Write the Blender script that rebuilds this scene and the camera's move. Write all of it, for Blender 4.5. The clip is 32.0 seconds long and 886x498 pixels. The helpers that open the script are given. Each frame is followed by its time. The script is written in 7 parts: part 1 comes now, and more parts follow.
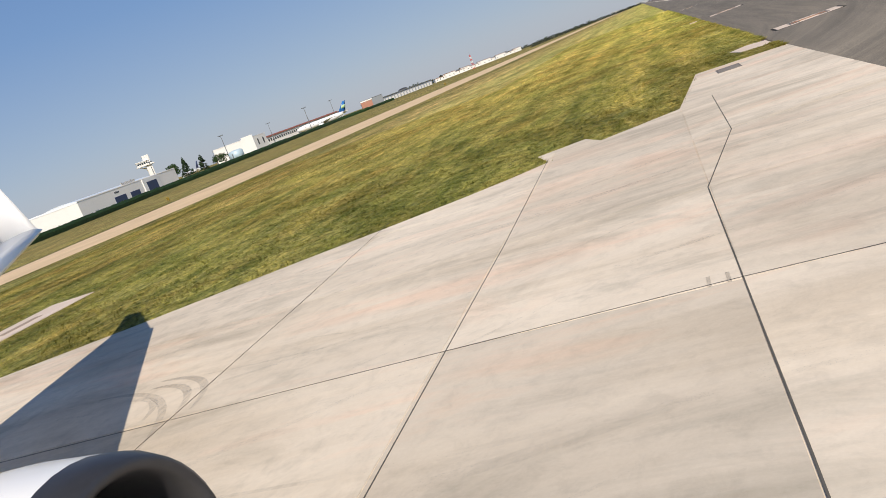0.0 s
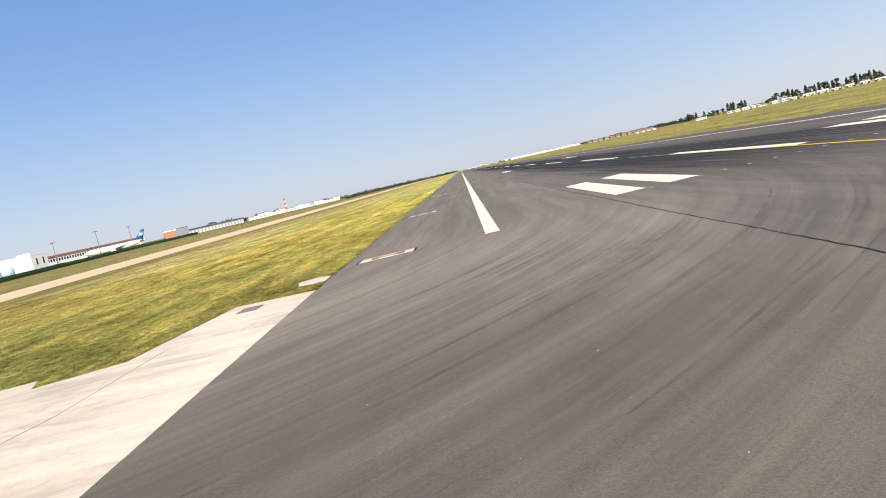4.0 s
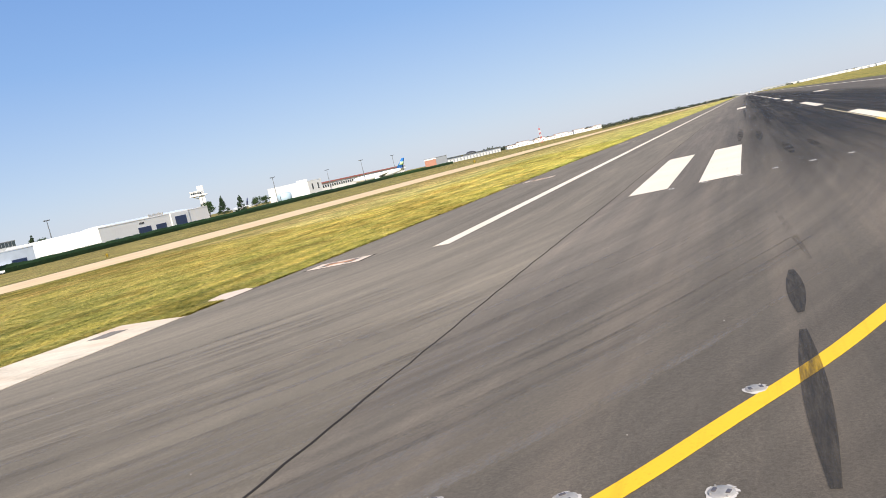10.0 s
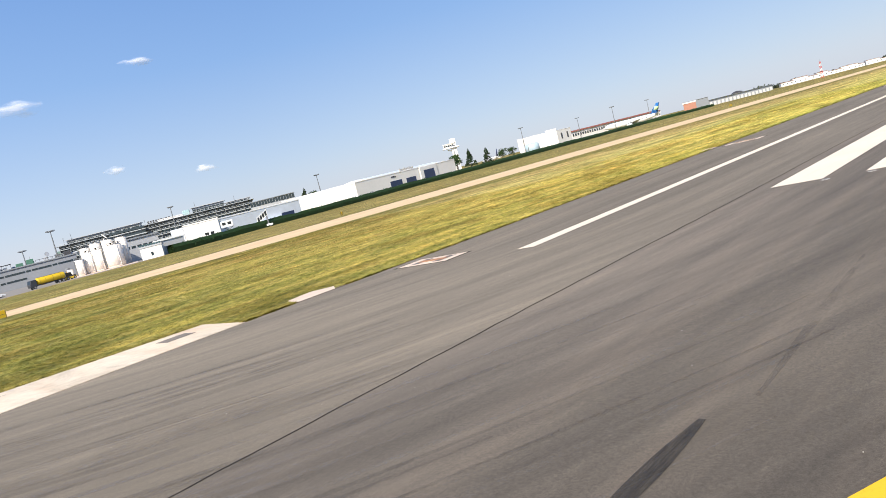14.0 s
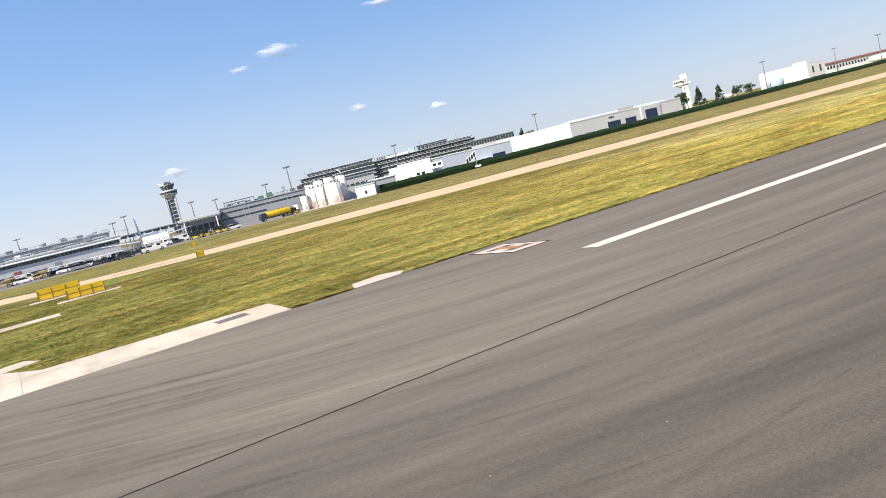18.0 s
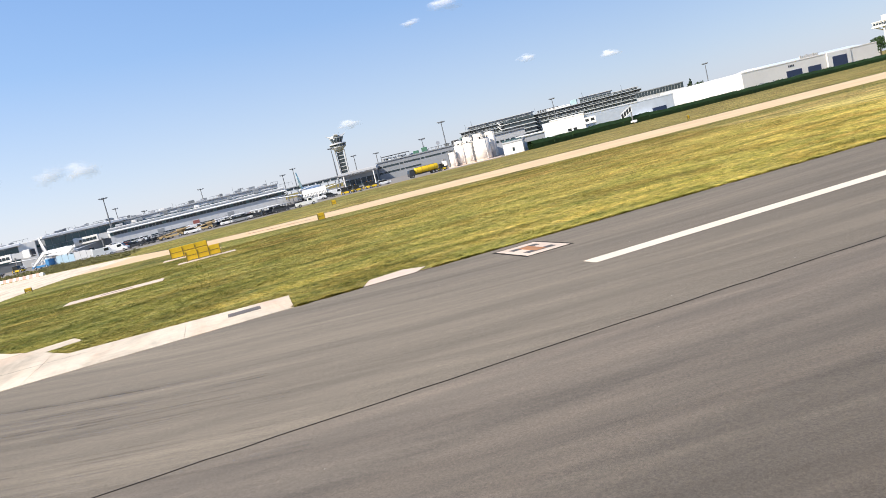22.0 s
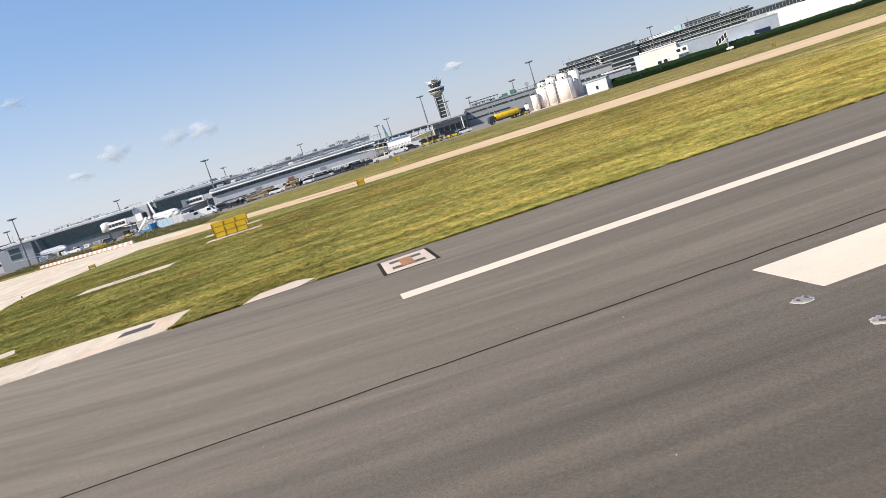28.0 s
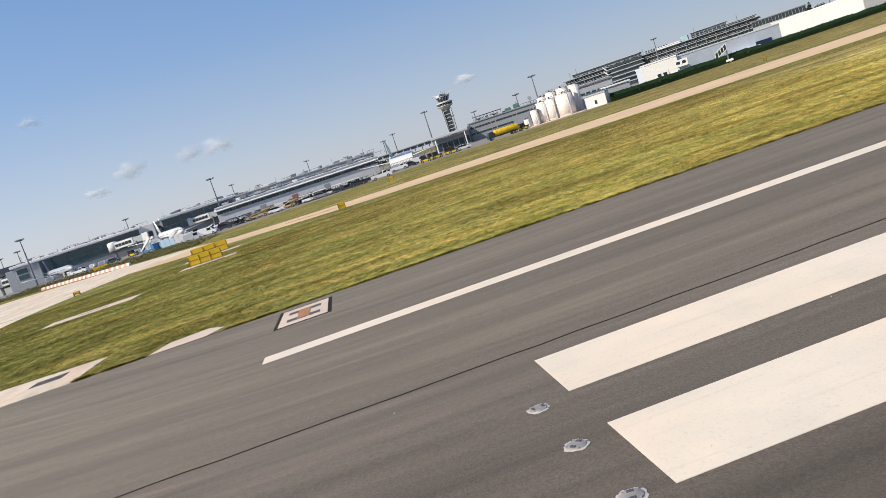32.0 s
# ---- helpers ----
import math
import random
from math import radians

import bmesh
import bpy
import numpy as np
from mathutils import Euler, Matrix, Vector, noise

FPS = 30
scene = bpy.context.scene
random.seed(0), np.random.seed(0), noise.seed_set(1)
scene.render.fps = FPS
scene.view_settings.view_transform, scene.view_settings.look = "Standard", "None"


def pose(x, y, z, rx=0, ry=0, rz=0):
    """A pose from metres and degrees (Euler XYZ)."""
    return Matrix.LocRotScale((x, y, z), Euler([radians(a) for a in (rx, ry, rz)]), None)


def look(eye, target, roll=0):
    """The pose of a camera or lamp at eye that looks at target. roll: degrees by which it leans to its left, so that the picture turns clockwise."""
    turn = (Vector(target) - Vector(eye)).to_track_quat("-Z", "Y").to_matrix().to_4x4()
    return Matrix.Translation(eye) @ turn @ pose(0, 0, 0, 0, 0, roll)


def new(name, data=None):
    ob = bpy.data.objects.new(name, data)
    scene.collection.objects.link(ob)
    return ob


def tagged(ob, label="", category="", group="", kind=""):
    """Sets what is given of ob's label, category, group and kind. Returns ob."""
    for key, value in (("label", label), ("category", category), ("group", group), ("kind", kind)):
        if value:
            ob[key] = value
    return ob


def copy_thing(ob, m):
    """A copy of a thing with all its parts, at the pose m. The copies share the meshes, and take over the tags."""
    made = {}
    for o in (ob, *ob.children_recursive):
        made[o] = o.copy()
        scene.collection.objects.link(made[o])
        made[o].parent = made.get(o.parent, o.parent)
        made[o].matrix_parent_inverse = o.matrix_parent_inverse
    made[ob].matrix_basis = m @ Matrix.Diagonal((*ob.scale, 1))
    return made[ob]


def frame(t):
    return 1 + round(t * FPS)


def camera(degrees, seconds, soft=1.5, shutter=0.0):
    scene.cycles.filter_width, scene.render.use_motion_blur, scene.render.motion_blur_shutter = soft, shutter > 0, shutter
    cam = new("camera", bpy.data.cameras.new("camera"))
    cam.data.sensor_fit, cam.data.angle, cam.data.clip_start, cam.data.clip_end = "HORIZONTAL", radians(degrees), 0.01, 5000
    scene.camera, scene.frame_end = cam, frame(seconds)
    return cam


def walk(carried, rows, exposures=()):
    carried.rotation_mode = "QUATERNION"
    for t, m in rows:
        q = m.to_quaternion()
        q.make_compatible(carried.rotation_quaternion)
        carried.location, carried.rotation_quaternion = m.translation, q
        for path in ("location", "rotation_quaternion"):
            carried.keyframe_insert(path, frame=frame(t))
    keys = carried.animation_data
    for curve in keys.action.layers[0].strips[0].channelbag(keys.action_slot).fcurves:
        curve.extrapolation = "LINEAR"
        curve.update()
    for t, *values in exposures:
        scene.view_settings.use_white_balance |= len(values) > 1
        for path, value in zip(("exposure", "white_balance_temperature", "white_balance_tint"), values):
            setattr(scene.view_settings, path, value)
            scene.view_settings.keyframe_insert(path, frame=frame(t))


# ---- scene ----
cam = camera(60.61, 32.0, soft=0.7)
# seconds, place in metres, turn in degrees
PATH = [
    (0, -12.710, -41.425, 3.079, 77.25, 20.09, 14.90),
    (0.5, -11.140, -41.516, 3.125, 79.32, 18.42, 11.32),
    (1, -9.626, -41.577, 3.171, 81.34, 16.28, 8.51),
    (1.5, -8.076, -41.545, 3.205, 83.04, 14.30, 6.83),
    (2, -6.543, -41.430, 3.251, 84.08, 12.83, 6.06),
    (2.5, -5.053, -41.169, 3.268, 84.44, 12.25, 5.47),
    (3, -3.593, -40.766, 3.257, 84.39, 12.14, 4.57),
    (3.5, -2.117, -40.278, 3.224, 84.25, 12.37, 3.09),
    (4, -0.645, -39.755, 3.207, 84.37, 12.74, 1.36),
    (4.5, 0.789, -39.215, 3.202, 84.86, 12.96, -0.03),
    (5, 2.084, -38.620, 3.209, 85.42, 12.95, -0.83),
    (5.5, 3.545, -37.817, 3.226, 86.10, 12.71, -0.90),
    (6, 4.983, -36.985, 3.237, 86.50, 12.41, -0.11),
    (6.5, 6.207, -36.303, 3.227, 86.24, 12.23, 1.70),
    (7, 7.524, -35.619, 3.195, 85.34, 12.15, 4.64),
    (7.5, 8.688, -34.931, 3.211, 84.49, 12.43, 7.32),
    (8, 9.823, -34.228, 3.245, 84.24, 12.74, 10.12),
    (8.5, 10.879, -33.475, 3.269, 84.42, 12.99, 12.83),
    (9, 11.863, -32.641, 3.282, 84.65, 13.05, 15.66),
    (9.5, 12.764, -31.752, 3.279, 84.34, 12.90, 18.72),
    (10, 13.585, -30.818, 3.261, 83.43, 12.63, 21.82),
    (10.5, 14.337, -29.877, 3.241, 82.32, 12.64, 24.70),
    (11, 15.021, -28.907, 3.233, 81.64, 12.75, 27.43),
    (11.5, 15.653, -27.918, 3.241, 81.58, 13.06, 30.17),
    (12, 16.153, -26.990, 3.291, 82.05, 13.52, 32.53),
    (12.5, 16.633, -26.101, 3.319, 82.79, 13.80, 34.90),
    (13, 17.080, -25.205, 3.327, 83.46, 13.92, 37.04),
    (13.5, 17.447, -24.267, 3.331, 83.93, 14.17, 39.31),
    (14, 17.795, -23.316, 3.337, 84.08, 14.18, 41.56),
    (14.5, 18.062, -22.393, 3.348, 84.09, 14.00, 43.88),
    (15, 18.325, -21.557, 3.360, 84.08, 13.82, 46.02),
    (15.5, 18.636, -20.604, 3.377, 84.03, 13.63, 48.47),
    (16, 18.920, -19.653, 3.392, 83.98, 13.51, 50.89),
    (16.5, 19.099, -18.822, 3.399, 83.92, 13.55, 52.89),
    (17, 19.226, -17.907, 3.400, 83.85, 13.73, 54.99),
    (17.5, 19.326, -16.993, 3.418, 83.78, 13.64, 57.11),
    (18, 19.381, -16.118, 3.432, 83.62, 13.61, 59.13),
    (18.5, 19.450, -15.263, 3.451, 83.46, 13.49, 61.09),
    (19, 19.511, -14.457, 3.459, 83.33, 13.46, 63.00),
    (19.5, 19.558, -13.678, 3.471, 83.28, 13.43, 64.87),
    (20, 19.598, -12.896, 3.492, 83.23, 13.33, 66.60),
    (20.5, 19.577, -12.110, 3.498, 83.16, 13.31, 68.23),
    (21, 19.544, -11.317, 3.494, 83.04, 13.43, 69.64),
    (21.5, 19.524, -10.542, 3.509, 83.01, 13.35, 70.87),
    (22, 19.494, -9.764, 3.530, 83.04, 13.50, 72.01),
    (22.5, 19.471, -8.988, 3.534, 83.06, 13.76, 73.29),
    (23, 19.451, -8.206, 3.539, 82.93, 14.05, 74.83),
    (23.5, 19.429, -7.423, 3.530, 82.59, 14.75, 77.38),
    (24, 19.410, -6.629, 3.537, 82.17, 15.86, 80.50),
    (24.5, 19.369, -5.839, 3.563, 82.03, 17.57, 85.24),
    (25, 19.348, -5.091, 3.559, 81.98, 18.69, 87.80),
    (25.5, 19.330, -4.221, 3.524, 81.98, 19.31, 88.31),
    (26, 19.287, -3.390, 3.481, 81.91, 19.39, 87.37),
    (26.5, 19.191, -2.760, 3.454, 81.64, 18.88, 85.61),
    (27, 19.025, -2.166, 3.440, 81.12, 17.88, 83.14),
    (27.5, 18.987, -1.497, 3.432, 80.84, 17.21, 81.36),
    (28, 19.008, -0.886, 3.425, 80.77, 17.12, 80.42),
    (28.5, 19.055, -0.256, 3.434, 80.93, 17.15, 80.15),
    (29, 19.084, 0.364, 3.440, 81.09, 17.25, 79.98),
    (29.5, 19.094, 0.992, 3.438, 81.23, 17.42, 79.91),
    (30, 19.096, 1.563, 3.423, 81.30, 17.69, 79.94),
    (30.5, 19.108, 2.060, 3.424, 81.39, 17.72, 80.11),
    (31, 19.120, 2.478, 3.426, 81.53, 17.81, 80.40),
    (31.5, 19.128, 2.822, 3.427, 81.75, 17.85, 80.86),
    (32, 19.129, 3.092, 3.412, 81.98, 17.96, 81.41),
]
walk(cam, [(t, pose(*p)) for t, *p in PATH],
     exposures=[(0, 0.0), (1.0, 0.1), (2.5, 0.3), (4.0, 0.5), (14.0, 0.55), (22.5, 0.55), (24.0, 0.48), (25.0, 0.43), (27.0, 0.35), (30.0, 0.20), (32.0, 0.10)])

# ---- world and sun: shadows fall towards -x +y ----
SUN_DIR = Vector((0.42, -0.91, 0.86)).normalized()
world = bpy.data.worlds.new("world")
scene.world = world
world.use_nodes = True
wn = world.node_tree.nodes
sky = wn.new("ShaderNodeTexSky")
sky.sky_type = "NISHITA"
sky.sun_disc = False
sky.sun_elevation = math.asin(SUN_DIR.z)
sky.sun_rotation = math.atan2(SUN_DIR.x, SUN_DIR.y)
sky.air_density, sky.dust_density, sky.ozone_density = 1.15, 0.35, 3.0
wn["Background"].inputs["Strength"].default_value = 0.10
# summer haze: the sky pales towards the horizon
wl = world.node_tree.links
wtc, wsep, wramp, wmul, wmix = (wn.new(k) for k in ("ShaderNodeTexCoord", "ShaderNodeSeparateXYZ", "ShaderNodeValToRGB", "ShaderNodeVectorMath", "ShaderNodeMix"))
wl.new(wtc.outputs["Generated"], wsep.inputs[0])
wl.new(wsep.outputs["Z"], wramp.inputs["Fac"])
for k, (p, c) in enumerate(((0.0, (0.655, 0.725, 0.895)), (0.06, (0.545, 0.665, 0.915)), (0.20, (0.30, 0.50, 0.90)), (0.45, (0.11, 0.30, 0.78)), (0.7, (0.06, 0.14, 0.36)), (1.0, (0.05, 0.10, 0.24)))):
    el = wramp.color_ramp.elements[k] if k < 2 else wramp.color_ramp.elements.new(p)
    el.position, el.color = p, (*c, 1)
wmul.operation = "MULTIPLY"
wl.new(wramp.outputs[0], wmul.inputs[0])
wmul.inputs[1].default_value = (6.0, 6.0, 6.0)
wmix.data_type = "RGBA"
wmix.inputs["Factor"].default_value = 0.8
wl.new(sky.outputs[0], wmix.inputs["A"])
wl.new(wmul.outputs[0], wmix.inputs["B"])
# and it is brighter on the sun's side
wdot, wgain, wtint, wscale = wn.new("ShaderNodeVectorMath"), wn.new("ShaderNodeMapRange"), wn.new("ShaderNodeMix"), wn.new("ShaderNodeVectorMath")
wdot.operation, wscale.operation = "DOT_PRODUCT", "MULTIPLY"
wl.new(wtc.outputs["Generated"], wdot.inputs[0])
wdot.inputs[1].default_value = Vector((SUN_DIR.x, SUN_DIR.y, 0)).normalized()
wl.new(wdot.outputs["Value"], wgain.inputs["Value"])
for k, v in (("From Min", -0.86), ("From Max", 0.0)):
    wgain.inputs[k].default_value = v
wl.new(wmix.outputs["Result"], wscale.inputs[0])
wtint.data_type = "RGBA"
wl.new(wgain.outputs["Result"], wtint.inputs["Factor"])
wtint.inputs["A"].default_value, wtint.inputs["B"].default_value = (0.96, 0.985, 1.01, 1), (1.46, 1.38, 1.27, 1)
wl.new(wtint.outputs["Result"], wscale.inputs[1])
wl.new(wscale.outputs[0], wn["Background"].inputs["Color"])
sun = new("sun", bpy.data.lights.new("sun", "SUN"))
sun.data.energy, sun.data.angle, sun.data.color = 5.0, radians(0.53), (1.0, 0.90, 0.76)
sun.matrix_world = look((0, 0, 60), Vector((0, 0, 60)) - SUN_DIR)

# ---- materials ----
_mats = {}


def nodes_of(name):
    m = bpy.data.materials.new(name)
    m.use_nodes = True
    nt = m.node_tree
    return m, nt, nt.nodes["Principled BSDF"]


def noise_node(nt, scale, detail=4.0, rough=0.55, coords=None, stretch=None, dist=0.0):
    tc = nt.nodes.new("ShaderNodeTexCoord")
    out = tc.outputs["Object"]
    if stretch:
        mp = nt.nodes.new("ShaderNodeMapping")
        mp.inputs["Scale"].default_value = stretch
        nt.links.new(out, mp.inputs["Vector"])
        out = mp.outputs["Vector"]
    n = nt.nodes.new("ShaderNodeTexNoise")
    n.inputs["Scale"].default_value = scale
    n.inputs["Detail"].default_value = detail
    n.inputs["Roughness"].default_value = rough
    n.inputs["Distortion"].default_value = dist
    nt.links.new(out, n.inputs["Vector"])
    return n.outputs["Fac"]


def ramp(nt, fac, stops):
    r = nt.nodes.new("ShaderNodeValToRGB")
    e = r.color_ramp.elements
    while len(e) < len(stops):
        e.new(0.5)
    for el, (p, c) in zip(e, stops):
        el.position, el.color = p, (*c, 1) if len(c) == 3 else c
    nt.links.new(fac, r.inputs["Fac"])
    return r.outputs["Color"]


def mix(nt, a, b, fac, mode="MIX"):
    n = nt.nodes.new("ShaderNodeMix")
    n.data_type, n.blend_type = "RGBA", mode
    for sock, v in ((n.inputs["Factor"], fac), (n.inputs["A"], a), (n.inputs["B"], b)):
        if isinstance(v, (int, float)):
            sock.default_value = v
        elif isinstance(v, tuple):
            sock.default_value = (*v, 1)
        else:
            nt.links.new(v, sock)
    return n.outputs["Result"]


def bump(nt, bsdf, fac, strength, distance):
    b = nt.nodes.new("ShaderNodeBump")
    b.inputs["Strength"].default_value, b.inputs["Distance"].default_value = strength, distance
    nt.links.new(fac, b.inputs["Height"])
    nt.links.new(b.outputs["Normal"], bsdf.inputs["Normal"])


def plain(name, color, rough=0.6, metal=0.0, vary=0.12, scale=3.0, spec=0.5):
    """Paint, metal or plastic with slight unevenness and dirt."""
    if name in _mats:
        return _mats[name]
    m, nt, b = nodes_of(name)
    dark = tuple(c * (1 - vary) for c in color)
    lite = tuple(min(1, c * (1 + vary * 0.6)) for c in color)
    big = noise_node(nt, scale * 0.15, 3)
    fine = noise_node(nt, scale * 2, 6)
    c = mix(nt, ramp(nt, big, [(0.3, dark), (0.7, lite)]), ramp(nt, fine, [(0.3, dark), (0.7, lite)]), 0.4)
    nt.links.new(c, b.inputs["Base Color"])
    b.inputs["Roughness"].default_value, b.inputs["Metallic"].default_value = rough, metal
    b.inputs["Specular IOR Level"].default_value = spec
    _mats[name] = m
    return m


def asphalt():
    m, nt, b = nodes_of("asphalt")
    tc = nt.nodes.new("ShaderNodeTexCoord")
    sep = nt.nodes.new("ShaderNodeSeparateXYZ")
    nt.links.new(tc.outputs["Object"], sep.inputs[0])
    big = noise_node(nt, 0.05, 5, 0.6)
    # wear follows the way aircraft turn on: rings about a far centre, then straight along the runway

    def calc(op, a, b2=None):
        n = nt.nodes.new("ShaderNodeMath")
        n.operation = op
        for sock, v in zip(n.inputs, (a, b2)):
            if v is None:
                continue
            if isinstance(v, (int, float)):
                sock.default_value = v
            else:
                nt.links.new(v, sock)
        return n.outputs[0]

    px = calc("ADD", sep.outputs["X"], 37.9)
    py = calc("MINIMUM", calc("SUBTRACT", sep.outputs["Y"], 8.0), 0.0)
    rad = calc("SQRT", calc("ADD", calc("MULTIPLY", px, px), calc("MULTIPLY", py, py)))
    ring = nt.nodes.new("ShaderNodeCombineXYZ")
    nt.links.new(rad, ring.inputs[0])
    nt.links.new(calc("MULTIPLY", sep.outputs["Y"], 0.045), ring.inputs[1])

    def ring_noise(scale, detail, rough):
        n = nt.nodes.new("ShaderNodeTexNoise")
        n.inputs["Scale"].default_value, n.inputs["Detail"].default_value, n.inputs["Roughness"].default_value = scale, detail, rough
        nt.links.new(ring.outputs[0], n.inputs["Vector"])
        return n.outputs["Fac"]

    streak, fan = ring_noise(0.55, 5, 0.6), ring_noise(2.6, 5, 0.62)
    grain = noise_node(nt, 24.0, 5, 0.8)
    speck = noise_node(nt, 90.0, 2, 0.6)
    c = ramp(nt, big, [(0.25, (0.136, 0.118, 0.101)), (0.75, (0.168, 0.146, 0.125))])
    # the newer mat past the seam is a shade browner
    mr = nt.nodes.new("ShaderNodeMapRange")
    nt.links.new(sep.outputs["X"], mr.inputs["Value"])
    mr.inputs["From Min"].default_value, mr.inputs["From Max"].default_value = 7.0, 7.3
    c = mix(nt, mix(nt, c, (1.34, 1.31, 1.25), 1.0, "MULTIPLY"), mix(nt, c, (1.13, 1.12, 1.085), 1.0, "MULTIPLY"), mr.outputs["Result"])
    c = mix(nt, c, ramp(nt, streak, [(0.30, (0.66, 0.66, 0.66)), (0.5, (1, 1, 1)), (0.72, (1.42, 1.40, 1.36))]), 0.6, "MULTIPLY")
    c = mix(nt, c, ramp(nt, fan, [(0.32, (0.74, 0.74, 0.74)), (0.68, (1.30, 1.29, 1.26))]), 0.5, "MULTIPLY")
    c = mix(nt, c, ramp(nt, grain, [(0.34, (0.45, 0.45, 0.46)), (0.5, (1, 1, 1)), (0.68, (1.6, 1.56, 1.54))]), 0.46, "MULTIPLY")
    c = mix(nt, c, ramp(nt, speck, [(0.36, (0.6, 0.6, 0.6)), (0.64, (1.4, 1.4, 1.4))]), 0.5, "MULTIPLY")
    # darker towards the exit end, with an uneven border
    pad = nt.nodes.new("ShaderNodeMapRange")
    pad.interpolation_type = "SMOOTHSTEP"
    nt.links.new(calc("ADD", calc("ADD", sep.outputs["Y"], calc("MULTIPLY", sep.outputs["X"], -0.35)), calc("MULTIPLY", big, 10.0)), pad.inputs["Value"])
    for k, v in (("From Min", -28.0), ("From Max", -6.0), ("To Min", 0.64), ("To Max", 1.0)):
        pad.inputs[k].default_value = v
    # rubbered darker towards the middle of the runway
    mid = nt.nodes.new("ShaderNodeMapRange")
    mid.interpolation_type = "SMOOTHSTEP"
    nt.links.new(calc("ADD", sep.outputs["X"], calc("MULTIPLY", streak, 6.0)), mid.inputs["Value"])
    for k, v in (("From Min", 10.0), ("From Max", 19.0), ("To Min", 1.0), ("To Max", 0.70)):
        mid.inputs[k].default_value = v
    dim = nt.nodes.new("ShaderNodeVectorMath")
    dim.operation = "SCALE"
    nt.links.new(c, dim.inputs[0])
    # the dusty turn-on gives way to cleaner, darker asphalt beyond the threshold
    on = nt.nodes.new("ShaderNodeMapRange")
    on.interpolation_type = "SMOOTHSTEP"
    nt.links.new(calc("ADD", sep.outputs["Y"], calc("MULTIPLY", big, 14.0)), on.inputs["Value"])
    for k, v in (("From Min", -6.0), ("From Max", 26.0), ("To Min", 1.0), ("To Max", 0.84)):
        on.inputs[k].default_value = v
    wear_tone = calc("MULTIPLY", pad.outputs["Result"], mid.outputs["Result"])
    nt.links.new(calc("MULTIPLY", wear_tone, on.outputs["Result"]), dim.inputs["Scale"])
    c = dim.outputs[0]
    # rosy dust drawn out along the runway, on the older lane right of the seam; the shoulder is a cooler grey
    dust = noise_node(nt, 0.95, 6, 0.64, stretch=(1.0, 0.03, 1), dist=0.3)
    lane = nt.nodes.new("ShaderNodeMapRange")
    nt.links.new(sep.outputs["X"], lane.inputs["Value"])
    lane.inputs["From Min"].default_value, lane.inputs["From Max"].default_value = 7.0, 7.4
    rosy = mix(nt, c, ramp(nt, dust, [(0.34, (0.82, 0.83, 0.84)), (0.48, (0.99, 1, 1)), (0.66, (1.30, 1.27, 1.245))]), 0.8, "MULTIPLY")
    cool = mix(nt, c, ramp(nt, dust, [(0.36, (0.90, 0.925, 0.90)), (0.64, (1.04, 1.06, 1.03))]), 0.9, "MULTIPLY")
    c = mix(nt, cool, rosy, lane.outputs["Result"])
    nt.links.new(c, b.inputs["Base Color"])
    b.inputs["Roughness"].default_value = 0.85
    b.inputs["Specular IOR Level"].default_value = 0.3
    bump(nt, b, grain, 0.6, 0.006)
    return m


def concrete():
    m, nt, b = nodes_of("concrete")
    big = noise_node(nt, 0.14, 6, 0.6, dist=0.4)
    streak = noise_node(nt, 0.7, 7, 0.66, stretch=(0.16, 1.0, 1), dist=0.6)
    grain = noise_node(nt, 22.0, 5, 0.7)
    info = nt.nodes.new("ShaderNodeObjectInfo")
    c = ramp(nt, big, [(0.28, (0.55, 0.48, 0.39)), (0.72, (0.73, 0.645, 0.535))])
    c = mix(nt, c, ramp(nt, streak, [(0.3, (0.24, 0.235, 0.225)), (0.52, (0.52, 0.5, 0.48)), (0.6, (0.58, 0.56, 0.54)), (0.75, (0.70, 0.50, 0.43))]), 0.8, "SOFT_LIGHT")
    c = mix(nt, c, ramp(nt, info.outputs["Random"], [(0.0, (0.42, 0.42, 0.42)), (1.0, (0.56, 0.55, 0.54))]), 0.6, "SOFT_LIGHT")
    c = mix(nt, c, ramp(nt, grain, [(0.3, (0.36, 0.36, 0.36)), (0.7, (0.62, 0.62, 0.62))]), 0.3, "SOFT_LIGHT")
    # grey wash-down stains, rosy patches of newer cement and scattered blotches
    stain = noise_node(nt, 0.42, 8, 0.68, stretch=(0.5, 1.0, 1), dist=1.2)
    rosy = noise_node(nt, 0.3, 5, 0.6, stretch=(0.35, 1.2, 1), dist=0.8)
    blotch = noise_node(nt, 2.6, 6, 0.7, dist=0.5)
    c = mix(nt, c, ramp(nt, stain, [(0.34, (0.70, 0.71, 0.70)), (0.5, (1, 1, 1)), (0.68, (1.10, 1.09, 1.07))]), 0.75, "MULTIPLY")
    c = mix(nt, c, ramp(nt, rosy, [(0.52, (1, 1, 1)), (0.68, (1.10, 0.95, 0.90))]), 0.8, "MULTIPLY")
    c = mix(nt, c, ramp(nt, blotch, [(0.32, (0.82, 0.82, 0.82)), (0.5, (1, 1, 1)), (0.7, (1.06, 1.06, 1.06))]), 0.6, "MULTIPLY")
    c = mix(nt, c, ramp(nt, info.outputs["Random"], [(0.0, (0.84, 0.84, 0.84)), (0.35, (0.98, 0.98, 0.98)), (1.0, (1.06, 1.05, 1.04))]), 0.8, "MULTIPLY")
    nt.links.new(c, b.inputs["Base Color"])
    b.inputs["Roughness"].default_value = 0.85
    bump(nt, b, grain, 0.3, 0.003)
    return m


